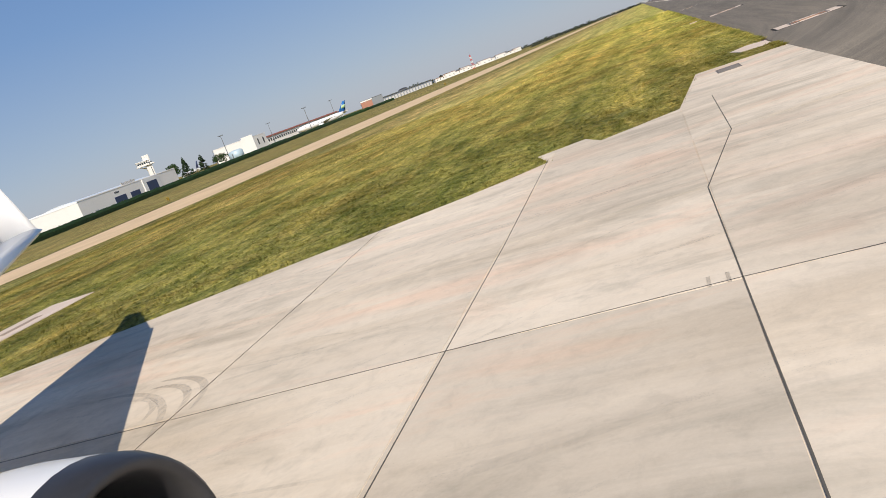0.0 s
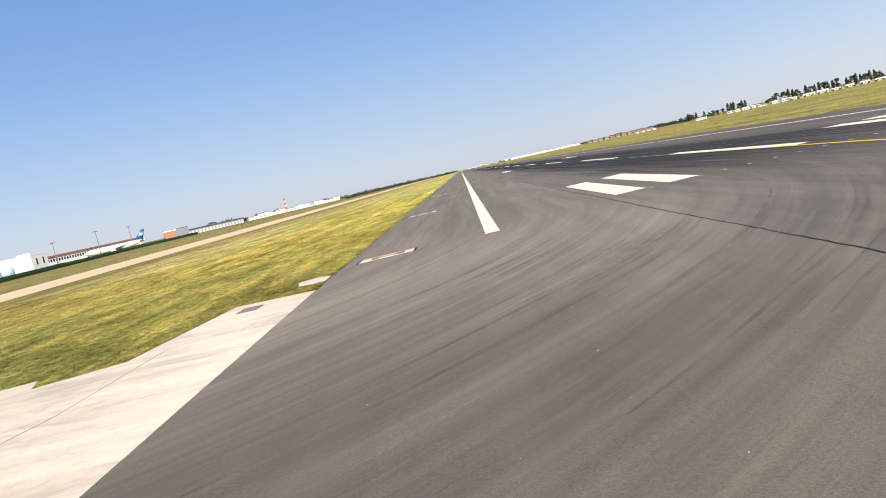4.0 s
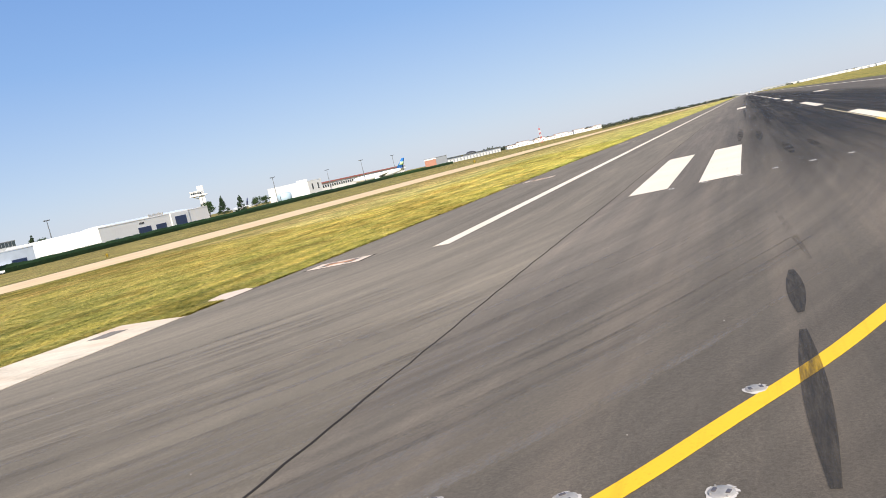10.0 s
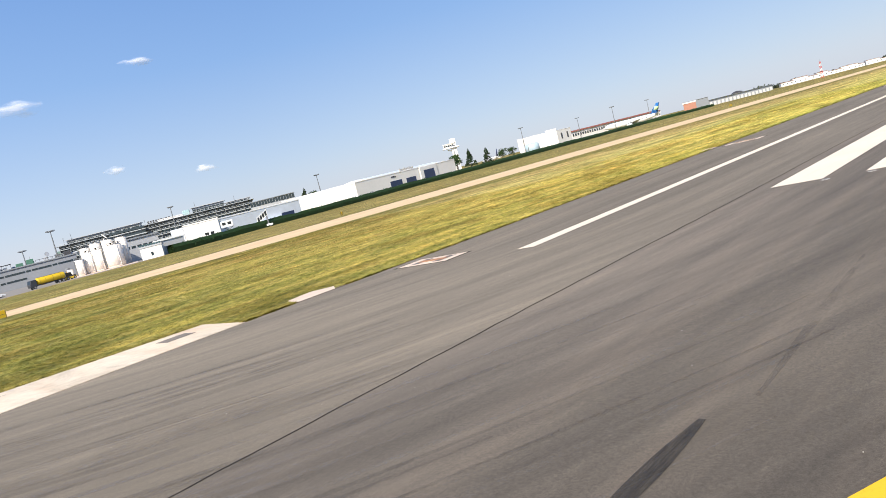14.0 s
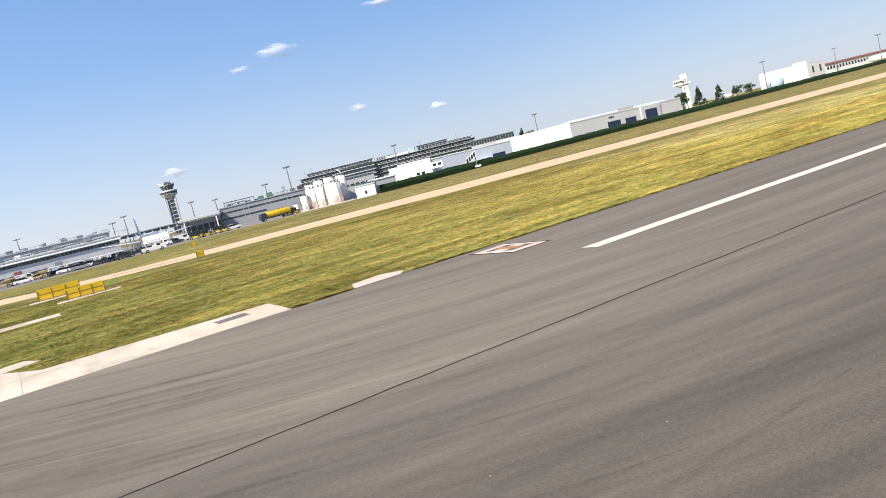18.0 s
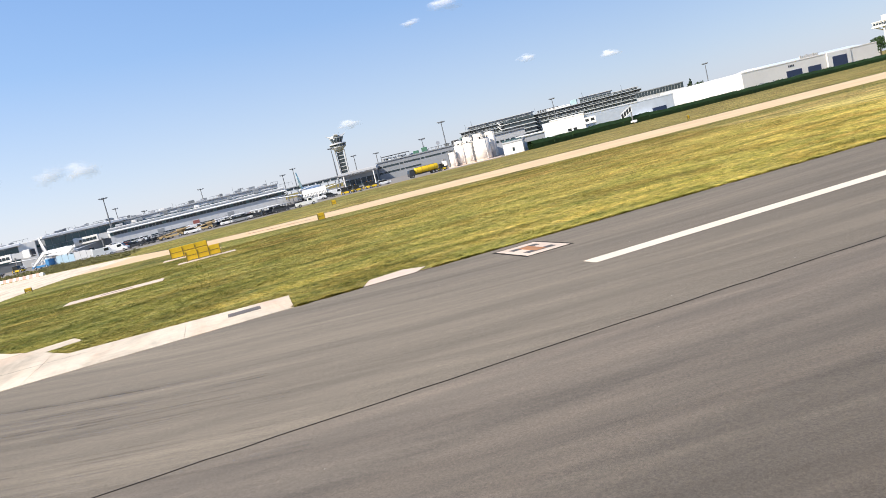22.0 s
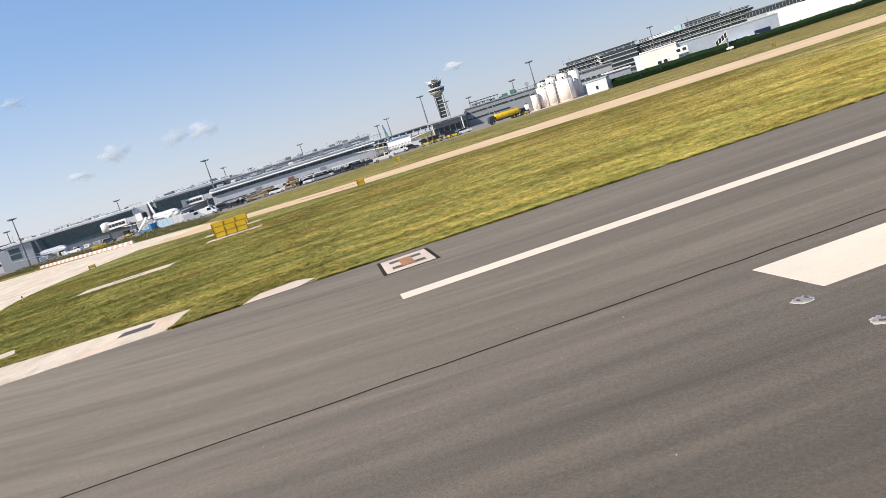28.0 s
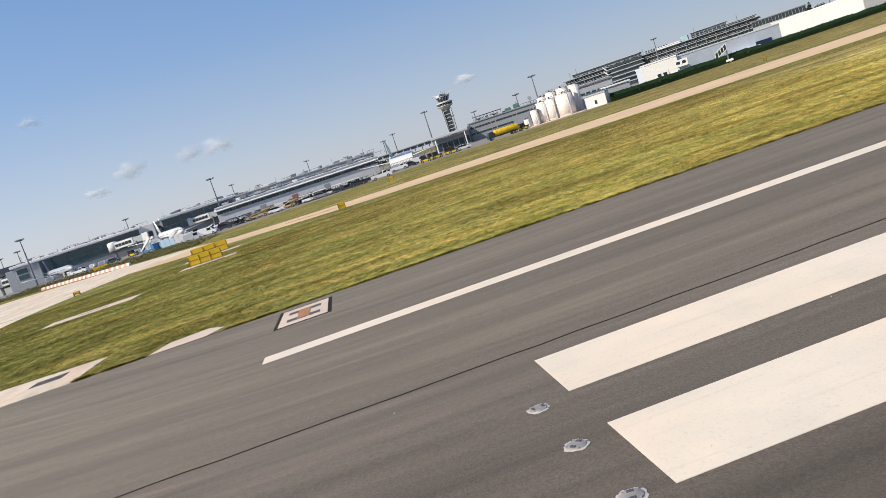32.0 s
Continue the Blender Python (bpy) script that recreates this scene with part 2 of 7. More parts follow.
def turf(name, blades=False):
    """Dry mown grass: the soil-and-thatch ground, or the blades that stand on it."""
    m, nt, b = nodes_of(name)
    tc = nt.nodes.new("ShaderNodeTexCoord")
    sep = nt.nodes.new("ShaderNodeSeparateXYZ")
    nt.links.new(tc.outputs["Object"], sep.inputs[0])
    big = noise_node(nt, 0.035, 5, 0.6, stretch=(1.3, 0.35, 1), dist=0.5)
    mid = noise_node(nt, 0.42, 5, 0.62, stretch=(1, 0.6, 1))
    rows = noise_node(nt, 0.34, 5, 0.55, stretch=(1.0, 0.03, 1))
    wide = noise_node(nt, 0.075, 4, 0.6, stretch=(1.0, 0.12, 1), dist=0.4)
    clump = noise_node(nt, 1.5, 5, 0.7)
    # mowing strips run along the runway: pale beside it, tan farther off, olive by the taxiway
    wob = nt.nodes.new("ShaderNodeMath")
    wob.operation = "MULTIPLY_ADD"
    nt.links.new(big, wob.inputs[0])
    wob.inputs[1].default_value = 26.0
    nt.links.new(sep.outputs["X"], wob.inputs[2])
    mr = nt.nodes.new("ShaderNodeMapRange")
    nt.links.new(wob.outputs[0], mr.inputs["Value"])
    mr.inputs["From Min"].default_value, mr.inputs["From Max"].default_value = -194.0, 56.0
    strips = ramp(nt, mr.outputs["Result"], [(0.0, (0.235, 0.205, 0.09)), (0.38, (0.285, 0.245, 0.108)), (0.46, (0.25, 0.228, 0.09)), (0.55, (0.205, 0.19, 0.072)), (0.59, (0.235, 0.21, 0.078)), (0.635, (0.42, 0.335, 0.155)), (0.69, (0.475, 0.425, 0.17)), (0.80, (0.49, 0.46, 0.155)), (0.9, (0.35, 0.33, 0.11)), (1.0, (0.30, 0.27, 0.10))])
    # greener by the exit
    my = nt.nodes.new("ShaderNodeMapRange")
    nt.links.new(sep.outputs["Y"], my.inputs["Value"])
    my.inputs["From Min"].default_value, my.inputs["From Max"].default_value = -24.0, 72.0
    c = mix(nt, (0.255, 0.240, 0.086), strips, my.outputs["Result"])
    c = mix(nt, c, ramp(nt, big, [(0.3, (0.80, 0.90, 0.75)), (0.7, (1.18, 1.08, 1.1))]), 0.7, "MULTIPLY")
    c = mix(nt, c, ramp(nt, wide, [(0.36, (0.66, 0.74, 0.62)), (0.5, (1, 1, 1)), (0.64, (1.22, 1.08, 1.05))]), 0.55, "MULTIPLY")
    c = mix(nt, c, ramp(nt, rows, [(0.35, (0.64, 0.72, 0.60)), (0.65, (1.25, 1.18, 1.14))]), 0.75, "MULTIPLY")
    c = mix(nt, c, ramp(nt, mid, [(0.32, (0.62, 0.70, 0.55)), (0.5, (1, 1, 1)), (0.7, (1.32, 1.2, 1.2))]), 0.7, "MULTIPLY")
    # clumps: their dark specks are small grass shadows put into the colour
    c = mix(nt, c, ramp(nt, clump, [(0.36, (0.42, 0.53, 0.35)), (0.48, (1, 1, 1)), (0.64, (1.42, 1.3, 1.35))]), 0.55, "MULTIPLY")
    # thatch: brown bare patches, and single tufts a hand or two across, with shade painted between
    worn = noise_node(nt, 0.16, 6, 0.68, stretch=(1, 0.55, 1), dist=0.8)
    tuft = noise_node(nt, 4.2, 4, 0.65, stretch=(1, 0.75, 1))
    c = mix(nt, c, ramp(nt, worn, [(0.30, (0.46, 0.46, 0.42)), (0.43, (0.80, 0.72, 0.64)), (0.52, (1, 1, 1)), (0.7, (1.16, 1.14, 1.0))]), 0.85, "MULTIPLY")
    c = mix(nt, c, ramp(nt, tuft, [(0.34, (0.30, 0.34, 0.26)), (0.47, (0.95, 0.96, 0.9)), (0.66, (1.5, 1.46, 1.38))]), 0.78, "MULTIPLY")
    # tussocks, half a metre to a metre across; the shade between them is painted in
    tussock = noise_node(nt, 1.15, 3, 0.55, stretch=(1, 0.22, 1), dist=0.3)
    c = mix(nt, c, ramp(nt, tussock, [(0.36, (0.62, 0.68, 0.58)), (0.5, (1, 1, 1)), (0.64, (1.28, 1.22, 1.15))]), 0.75, "MULTIPLY")
    if blades:
        g = nt.nodes.new("ShaderNodeNewGeometry")
        c = mix(nt, c, ramp(nt, g.outputs["Random Per Island"], [(0.0, (0.55, 0.64, 0.45)), (0.5, (1.0, 1.03, 0.9)), (1.0, (1.55, 1.5, 1.4))]), 0.62, "MULTIPLY")
    else:
        fine = noise_node(nt, 5.0, 6, 0.8)
        c = mix(nt, c, ramp(nt, fine, [(0.36, (0.28, 0.33, 0.24)), (0.5, (1, 1, 1)), (0.64, (1.65, 1.5, 1.5))]), 0.7, "MULTIPLY")
        bump(nt, b, tuft, 1.0, 0.16)
    nt.links.new(c, b.inputs["Base Color"])
    b.inputs["Roughness"].default_value = 0.9
    b.inputs["Specular IOR Level"].default_value = 0.12
    return m


def paint(name, color, worn=0.25):
    if name in _mats:
        return _mats[name]
    m, nt, b = nodes_of(name)
    big = noise_node(nt, 0.7, 5, 0.6)
    grain = noise_node(nt, 20.0, 6, 0.75)
    dirty = tuple(c * (1 - worn) for c in color)
    c = mix(nt, ramp(nt, big, [(0.3, dirty), (0.7, color)]), ramp(nt, grain, [(0.30, tuple(c * 0.6 for c in color)), (0.46, color)]), 0.4)
    # thin rubbed lines along the way of travel, and warm old coats showing through
    rub = noise_node(nt, 5.0, 5, 0.7, stretch=(1.0, 0.03, 1))
    coat = noise_node(nt, 0.35, 4, 0.6)
    c = mix(nt, c, ramp(nt, rub, [(0.30, (0.80, 0.78, 0.75)), (0.44, (1, 1, 1))]), 0.5, "MULTIPLY")
    c = mix(nt, c, ramp(nt, coat, [(0.42, (1, 1, 1)), (0.62, (1.02, 0.95, 0.90))]), 0.8, "MULTIPLY")
    nt.links.new(c, b.inputs["Base Color"])
    b.inputs["Roughness"].default_value = 0.7
    bump(nt, b, grain, 0.3, 0.003)
    _mats[name] = m
    return m


ASPHALT, CONCRETE, GRASS = asphalt(), concrete(), turf("grass_ground")
WHITE_PAINT = paint("white_marking_paint", (0.84, 0.755, 0.63))
YELLOW_PAINT = paint("yellow_marking_paint", (0.80, 0.50, 0.02), 0.12)
TAR = plain("bitumen_sealant", (0.030, 0.027, 0.025), 0.95, spec=0.15)
RUBBER = plain("tyre_rubber_mark", (0.035, 0.034, 0.034), 0.75, vary=0.5, scale=6)

# ---- ground heights: the runway falls to both sides from its crown ----
CROWN, SLOPE, EDGE_L, EDGE_R = 22.5, 0.0145, -8.0, 53.0
LOW = -SLOPE * 30.5


def gz(x):
    """Height of the paved surface or grass at x."""
    if EDGE_L <= x <= EDGE_R:
        return -SLOPE * abs(x - CROWN)
    return LOW


# ---- mesh helpers ----
def mesh_object(name, bm, material, parent=None, label=""):
    me = bpy.data.meshes.new(name)
    bm.to_mesh(me)
    bm.free()
    for mat in (material if isinstance(material, (list, tuple)) else [material]):
        me.materials.append(mat)
    ob = new(name, me)
    if parent:
        ob.parent = parent
        if label:
            ob["label"] = label
    return ob


def part(name, bm, material, parent, label=""):
    return mesh_object(name, bm, material, parent, label)


def thing(name, place, label, category, group="", turn=0.0, kind=""):
    e = new(name)
    e.matrix_basis = pose(*place, 0, 0, turn)
    return tagged(e, label, category, group, kind)


def box_bm(x0, x1, y0, y1, z0, z1, bevel=0.0, bm=None):
    bm = bm or bmesh.new()
    r = bmesh.ops.create_cube(bm, size=1.0, matrix=Matrix.LocRotScale(((x0 + x1) / 2, (y0 + y1) / 2, (z0 + z1) / 2), None, (x1 - x0, y1 - y0, z1 - z0)))
    if bevel > 0:
        vs = set(r["verts"])
        bmesh.ops.bevel(bm, geom=[e for e in bm.edges if e.verts[0] in vs and e.verts[1] in vs], offset=bevel, segments=1, affect="EDGES")
    return bm


def cyl_bm(a, b, r0, r1=None, n=12, bm=None, caps=True):
    """A tapered rod from a to b."""
    bm = bm or bmesh.new()
    a, b = Vector(a), Vector(b)
    d = b - a
    m = Matrix.Translation((a + b) / 2) @ d.to_track_quat("Z", "Y").to_matrix().to_4x4()
    bmesh.ops.create_cone(bm, cap_ends=caps, segments=n, radius1=r0, radius2=r0 if r1 is None else r1, depth=d.length, matrix=m)
    return bm


def lathe_bm(profile, n=16, bm=None, at=(0, 0, 0)):
    """A turned body: profile of (radius, height)."""
    bm = bm or bmesh.new()
    rings = []
    for r, z in profile:
        rings.append([bm.verts.new((at[0] + r * math.cos(2 * math.pi * i / n), at[1] + r * math.sin(2 * math.pi * i / n), at[2] + z)) for i in range(n)])
    for p, q in zip(rings, rings[1:]):
        for i in range(n):
            f = bm.faces.new((p[i], p[(i + 1) % n], q[(i + 1) % n], q[i]))
            f.smooth = True
    bm.faces.new(rings[0][::-1])
    bm.faces.new(rings[-1])
    return bm


def sheet(name, outline, material, lift, thick=0.02, kind="structure", label="", category="", step=0.0, parent=None):
    """A thin slab with the given outline that lies on the ground and follows its fall."""
    bm = bmesh.new()
    f = bm.faces.new([bm.verts.new((x, y, 0)) for x, y in outline])
    if f.normal.z < 0:
        f.normal_flip()
    for cut in (CROWN, EDGE_L, EDGE_R):
        bmesh.ops.bisect_plane(bm, geom=bm.verts[:] + bm.edges[:] + bm.faces[:], plane_co=(cut, 0, 0), plane_no=(1, 0, 0))
    bmesh.ops.recalc_face_normals(bm, faces=bm.faces[:])
    if bm.faces[:] and sum(fc.normal.z for fc in bm.faces) < 0:
        bmesh.ops.reverse_faces(bm, faces=bm.faces[:])
    ex = bmesh.ops.extrude_face_region(bm, geom=bm.faces[:])
    low = {v for v in bm.verts} - {v for v in ex["geom"] if isinstance(v, bmesh.types.BMVert)}
    for v in bm.verts:
        v.co.z = gz(min(max(v.co.x, EDGE_L), EDGE_R)) + lift - (thick if v in low else 0)
    bmesh.ops.recalc_face_normals(bm, faces=bm.faces[:])
    ob = mesh_object(name, bm, material, parent)
    return tagged(ob, label, category, "", kind if not parent else "")


def strip(points, width, taper=False):
    """Outline of a band along points."""
    left, right = [], []
    n = len(points)
    for i, p in enumerate(points):
        a, b = Vector(points[max(i - 1, 0)]), Vector(points[min(i + 1, n - 1)])
        d = (b - a).normalized()
        w = width / 2
        if taper:
            w *= 0.25 + 0.75 * math.sin(math.pi * (i + 0.5) / n)
        left.append((p[0] - d.y * w, p[1] + d.x * w))
        right.append((p[0] + d.y * w, p[1] - d.x * w))
    return left + right[::-1]


def band(name, points, width, material, lift, label="", category="", parent=None, thick=0.004, taper=False):
    """A painted or sealed band: quads along a line, so that curves stay clean."""
    o = strip(points, width, taper)
    n = len(points)
    bm = bmesh.new()
    top = [bm.verts.new((x, y, gz(x) + lift)) for x, y in o]
    bot = [bm.verts.new((x, y, gz(x) + lift - thick)) for x, y in o]
    for i in range(n - 1):
        a, b, c, d = i, i + 1, 2 * n - 2 - i, 2 * n - 1 - i
        bm.faces.new((top[a], top[d], top[c], top[b]))
    m = 2 * n
    for i in range(m):
        bm.faces.new((top[i], top[(i + 1) % m], bot[(i + 1) % m], bot[i]))
    bmesh.ops.recalc_face_normals(bm, faces=bm.faces[:])
    ob = mesh_object(name, bm, material, parent)
    if not parent:
        tagged(ob, label, category, "", "structure")
    return ob


# ---- the ground ----
def ground():
    xs = [-4600, -1500, -600, -200, EDGE_L - 0.3, EDGE_L + 0.05, CROWN, EDGE_R - 0.05, EDGE_R + 0.3, 200, 600, 1500, 4600]
    ys = [-4600, -1500, -400, -100, 0, 100, 400, 1500, 4600]
    bm = bmesh.new()
    grid = [[bm.verts.new((x, y, gz(x) - (0.06 if EDGE_L <= x <= EDGE_R else 0.0))) for x in xs] for y in ys]
    for r, q in zip(grid, grid[1:]):
        for i in range(len(xs) - 1):
            bm.faces.new((r[i], r[i + 1], q[i + 1], q[i]))
    tagged(mesh_object("ground", bm, GRASS), "mown dry yellow-green airfield grass reaching the horizon", "ground", "", "structure")


ground()
RUNWAY_END = 3400
sheet("runway", [(EDGE_L, -170), (EDGE_R, -170), (EDGE_R, RUNWAY_END), (EDGE_L, RUNWAY_END)], ASPHALT, 0.0, 0.06, label="grey-brown worn asphalt runway with tyre streaks", category="runway")

# exit taxiway of pale concrete, joined to the parallel taxiway; its slabs near the runway are laid one by one
ISLAND = [(-92, -28.5), (-80.5, -31.2), (-67, -32.9), (-58, -32.4), (-48.5, -30.6), (-39, -28.0), (-34.0, -26.4), (-28.6, -24.2), (-23.8, -22.0), (-21.4, -21.0), (-19.2, -20.0), (-17.8, -19.2),
          (-16.6, -18.3), (-17.2, -16.5), (-15.6, -15.9), (-15.0, -17.3), (-12.5, -16.0), (-11.45, -7.45)]
EXIT = [(-7.85, -7.65), (-7.62, -24), (-7.42, -34), (-7.3, -170), (-330, -170), (-232, -136), (-170, -92), (-158, -67), (-136, -42), (-117, -24), (-112, -21)] + ISLAND
DARK_JOINT = plain("joint_filler", (0.10, 0.09, 0.078), 0.8)
sheet("exit_taxiway", EXIT, CONCRETE, 0.010, 0.06, label="pale sand-coloured concrete exit taxiway with dark joints", category="taxiway")
TAXI = [(-92, -28.5), (-112, -21), (-99.5, -14), (-95.5, -7), (-92.5, 1), (-91.2, 10), (-90.6, 26), (-90.4, 52), (-90.2, 82), (-90, 130), (-90, 3000),
        (-64.5, 3000), (-64.5, 120), (-65, 89), (-66, 60), (-67, 37), (-71.5, 18), (-75, 2), (-84, -15)]
sheet("parallel_taxiway", TAXI, plain("old_concrete", (0.67, 0.49, 0.30), 0.9, vary=0.18, scale=1.0), 0.012, 0.06, label="old tan concrete parallel taxiway beyond the grass", category="taxiway")

band("taxiway_edge_strip", [(-90.4, 130 + 40 * i) for i in range(30)], 0.9, plain("dark_soil_and_shade", (0.09, 0.065, 0.045), 0.95), 0.02, "dark worn soil along the taxiway edge", "edge strip")
band("taxiway_edge_strip", [(-112.5, -20.4), (-100.0, -13.6), (-96.0, -6.8), (-93.0, 1), (-91.7, 10), (-91.1, 26), (-90.9, 52), (-90.7, 82), (-90.5, 130)], 0.7, plain("dark_soil_and_shade", (0.09, 0.065, 0.045), 0.95), 0.02, "dark worn soil along the taxiway edge", "edge strip")

# brown soil lip, coloured dark to include the shadow line under the grass fringe
verge = random.Random(31)
band("verge_soil", [(-8.02 + verge.uniform(-0.07, 0.07), -8 + 0.6 * i) for i in range(330)], 0.3, plain("dark_soil_and_shade", (0.09, 0.065, 0.045), 0.95), 0.004, "dark ragged soil edge between grass and asphalt, with the grass fringe's shadow painted in", "edge strip")

# ---- markings ----
def rect(x0, x1, y0, y1):
    return [(x0, y0), (x1, y0), (x1, y1), (x0, y1)]


def mark(name, outline, label, mat=None, lift=0.006):
    return sheet(name, outline, mat or WHITE_PAINT, lift, 0.006, label=label, category="marking")


mark("runway_edge_line", rect(-0.10, 0.68, 0, 3300), "white painted runway edge line")
mark("runway_edge_line", rect(43.2, 44.02, 0, 3300), "white painted runway edge line")
for x0, y0 in ((7.93, 5.10), (11.1, 5.115), (30.3, 5.2), (33.5, 5.2)):
    mark("threshold_stripe", rect(x0, x0 + 1.78, y0, 26.65), "broad white threshold stripe, slightly worn")
for i in range(40):
    mark("centreline_dash", rect(21.1, 22.0, 10.8 + 60 * i, 41.0 + 60 * i), "white runway centreline dash")
for x0 in (11.3, 29.9):
    mark("touchdown_bar", rect(x0, x0 + 2.1, 172, 194.5), "white touchdown zone bar")

LEAD = [(-60, -45.5), (-30, -45.0), (-14, -43.6), (-4, -39.8), (2.4, -34.8), (6.2, -30.9), (8.35, -28.35), (9.65, -26.9), (11.68, -24.28), (12.85, -22.5), (13.85, -20.95), (14.6, -19.6), (15.7, -17.4),
        (17.45, -13.7), (18.4, -11.0), (19.5, -7.4), (20.25, -3.8), (20.75, 1.0), (20.9, 8.0), (20.92, 24)]


def smooth_line(pts, per=6):
    out = []
    n = len(pts)
    for i in range(n - 1):
        p0, p1, p2, p3 = (Vector(pts[max(0, min(n - 1, j))]) for j in (i - 1, i, i + 1, i + 2))
        for s in range(per):
            u = s / per
            out.append(tuple(0.5 * (2 * p1 + (p2 - p0) * u + (2 * p0 - 5 * p1 + 4 * p2 - p3) * u * u + (3 * p1 - p0 - 3 * p2 + p3) * u ** 3)))
    return out + [tuple(pts[-1])]


def offset_smooth(pts):
    return [(x + 0.03, y - 0.02) for x, y in smooth_line(pts)]


band("faded_lead_line", [(20.95, 24 + 4 * i) for i in range(10)], 0.14, paint("faded_yellow_paint", (0.50, 0.42, 0.24)), 0.010, "thin faded yellow line beside the centreline", "marking")
band("lead_on_line", offset_smooth(LEAD), 0.27, YELLOW_PAINT, 0.010, "bright yellow curved lead-on line", "marking")
wob = random.Random(5)
def seam(i):
    return (7.16 + 0.04 * math.sin(i * 0.13) + wob.uniform(-0.022, 0.022), -60 + 0.6 * i)


seam_line = [seam(i) for i in range(330)]
band("pavement_seam", seam_line[:68], 0.056, TAR, 0.008, "dark tar-filled seam along the runway", "seam")
band("pavement_seam", seam_line[67:], 0.038, TAR, 0.008, "thin dark seam along the runway", "seam")

# ---- runway details ----


def streak_material(name, color, density, low=0.36, high=0.72):
    """A thin film of dust or rubber, broken up along its length."""
    m, nt, b = nodes_of(name)
    b.inputs["Base Color"].default_value = (*color, 1)
    b.inputs["Roughness"].default_value = 0.85
    n1 = noise_node(nt, 0.45, 5, 0.65)
    n2 = noise_node(nt, 9.0, 4, 0.7, stretch=(1.6, 0.12, 1))
    a = mix(nt, ramp(nt, n1, [(low, (0, 0, 0)), (high, (density,) * 3)]), ramp(nt, n2, [(0.25, (0.2,) * 3), (0.7, (1, 1, 1))]), 1.0, "MULTIPLY")
    nt.links.new(a, b.inputs["Alpha"])
    return m


DUST = streak_material("pale_tyre_scuff", (0.25, 0.225, 0.205), 0.45)
SCUFF = streak_material("dark_tyre_scuff", (0.06, 0.056, 0.054), 0.35)
SKID = streak_material("black_rubber_skid", (0.03, 0.028, 0.027), 0.95)
SKID_DARK = streak_material("fresh_rubber_skid", (0.030, 0.028, 0.027), 0.82, 0.05, 0.4)


def offset_line(pts, d):
    out = []
    for i, p in enumerate(pts):
        a, b = Vector(pts[max(i - 1, 0)]), Vector(pts[min(i + 1, len(pts) - 1)])
        t = (b - a).normalized()
        out.append((p[0] - t.y * d, p[1] + t.x * d))
    return out


lead_pts = smooth_line(LEAD, 3)
rs = random.Random(11)
turn_path = [p for p in lead_pts if -46 < p[1] < 12 and p[0] > -26]
for i in range(60):
    d = rs.uniform(1.5, 17)
    line = offset_line(turn_path, d)
    line = [p for p in line if p[0] > -7.6 and p[1] < -9]
    k0 = rs.randint(0, max(1, len(line) // 3))
    line = line[k0:k0 + rs.randint(16, 34)]
    if len(line) > 6:
        band("tyre_scuff", line, rs.choice((0.12, 0.18, 0.25, 0.3)), DUST if rs.random() < 0.6 else SCUFF, 0.0022 + 0.00005 * i, "curved tyre scuff on the asphalt", "tyre mark", thick=0.001, taper=True)


def skid(x, y0, y1, w, mat=None, dx=0.0, lift=0.013):
    n = 14
    pts = [(x + dx * i / (n - 1), y0 + (y1 - y0) * i / (n - 1)) for i in range(n)]
    band("skid_mark", pts, w, mat or SKID, lift, "black rubber landing skid on the runway", "tyre mark", thick=0.001, taper=True)


for x, y0, y1, w, dx in ((13.76, -24.2, -19.5, 0.34, 0.05), (13.84, -18.6, -15.6, 0.34, 0.02)):
    skid(x, y0, y1, w * 0.85, SKID_DARK, dx)
for x, y0, y1, w, dx in ((12.72, 31, 53, 0.5, 0.0), (14.14, 27.5, 41, 0.5, 0.0), (15.3, 10.5, 20, 0.5, 0.0), (16.55, 10, 18, 0.4, 0.0), 
                         (17.3, 30, 110, 0.4, 0.2), (18.1, 25, 70, 0.4, 0.2), (19.4, 34, 90, 0.5, 0.3), (16.4, 45, 88, 0.4, 0.1), (24.0, 10, 60, 0.5, 0.2), (25.5, 30, 95, 0.6, 0.3), (27.2, 18, 50, 0.4, 0.0), (15.6, 60, 120, 0.6, 0.5)):
    skid(x, y0, y1, w, dx=dx)
skid(14.25, -14.9, -7.9, 0.16, SCUFF, -0.38)
rr = random.Random(3)
for i in range(46):
    y0 = rr.uniform(60, 520)
    skid(rr.uniform(13, 30), y0, y0 + rr.uniform(20, 70), rr.uniform(0.3, 0.7), dx=rr.uniform(-0.4, 0.4), lift=0.0135 + 0.0001 * i)
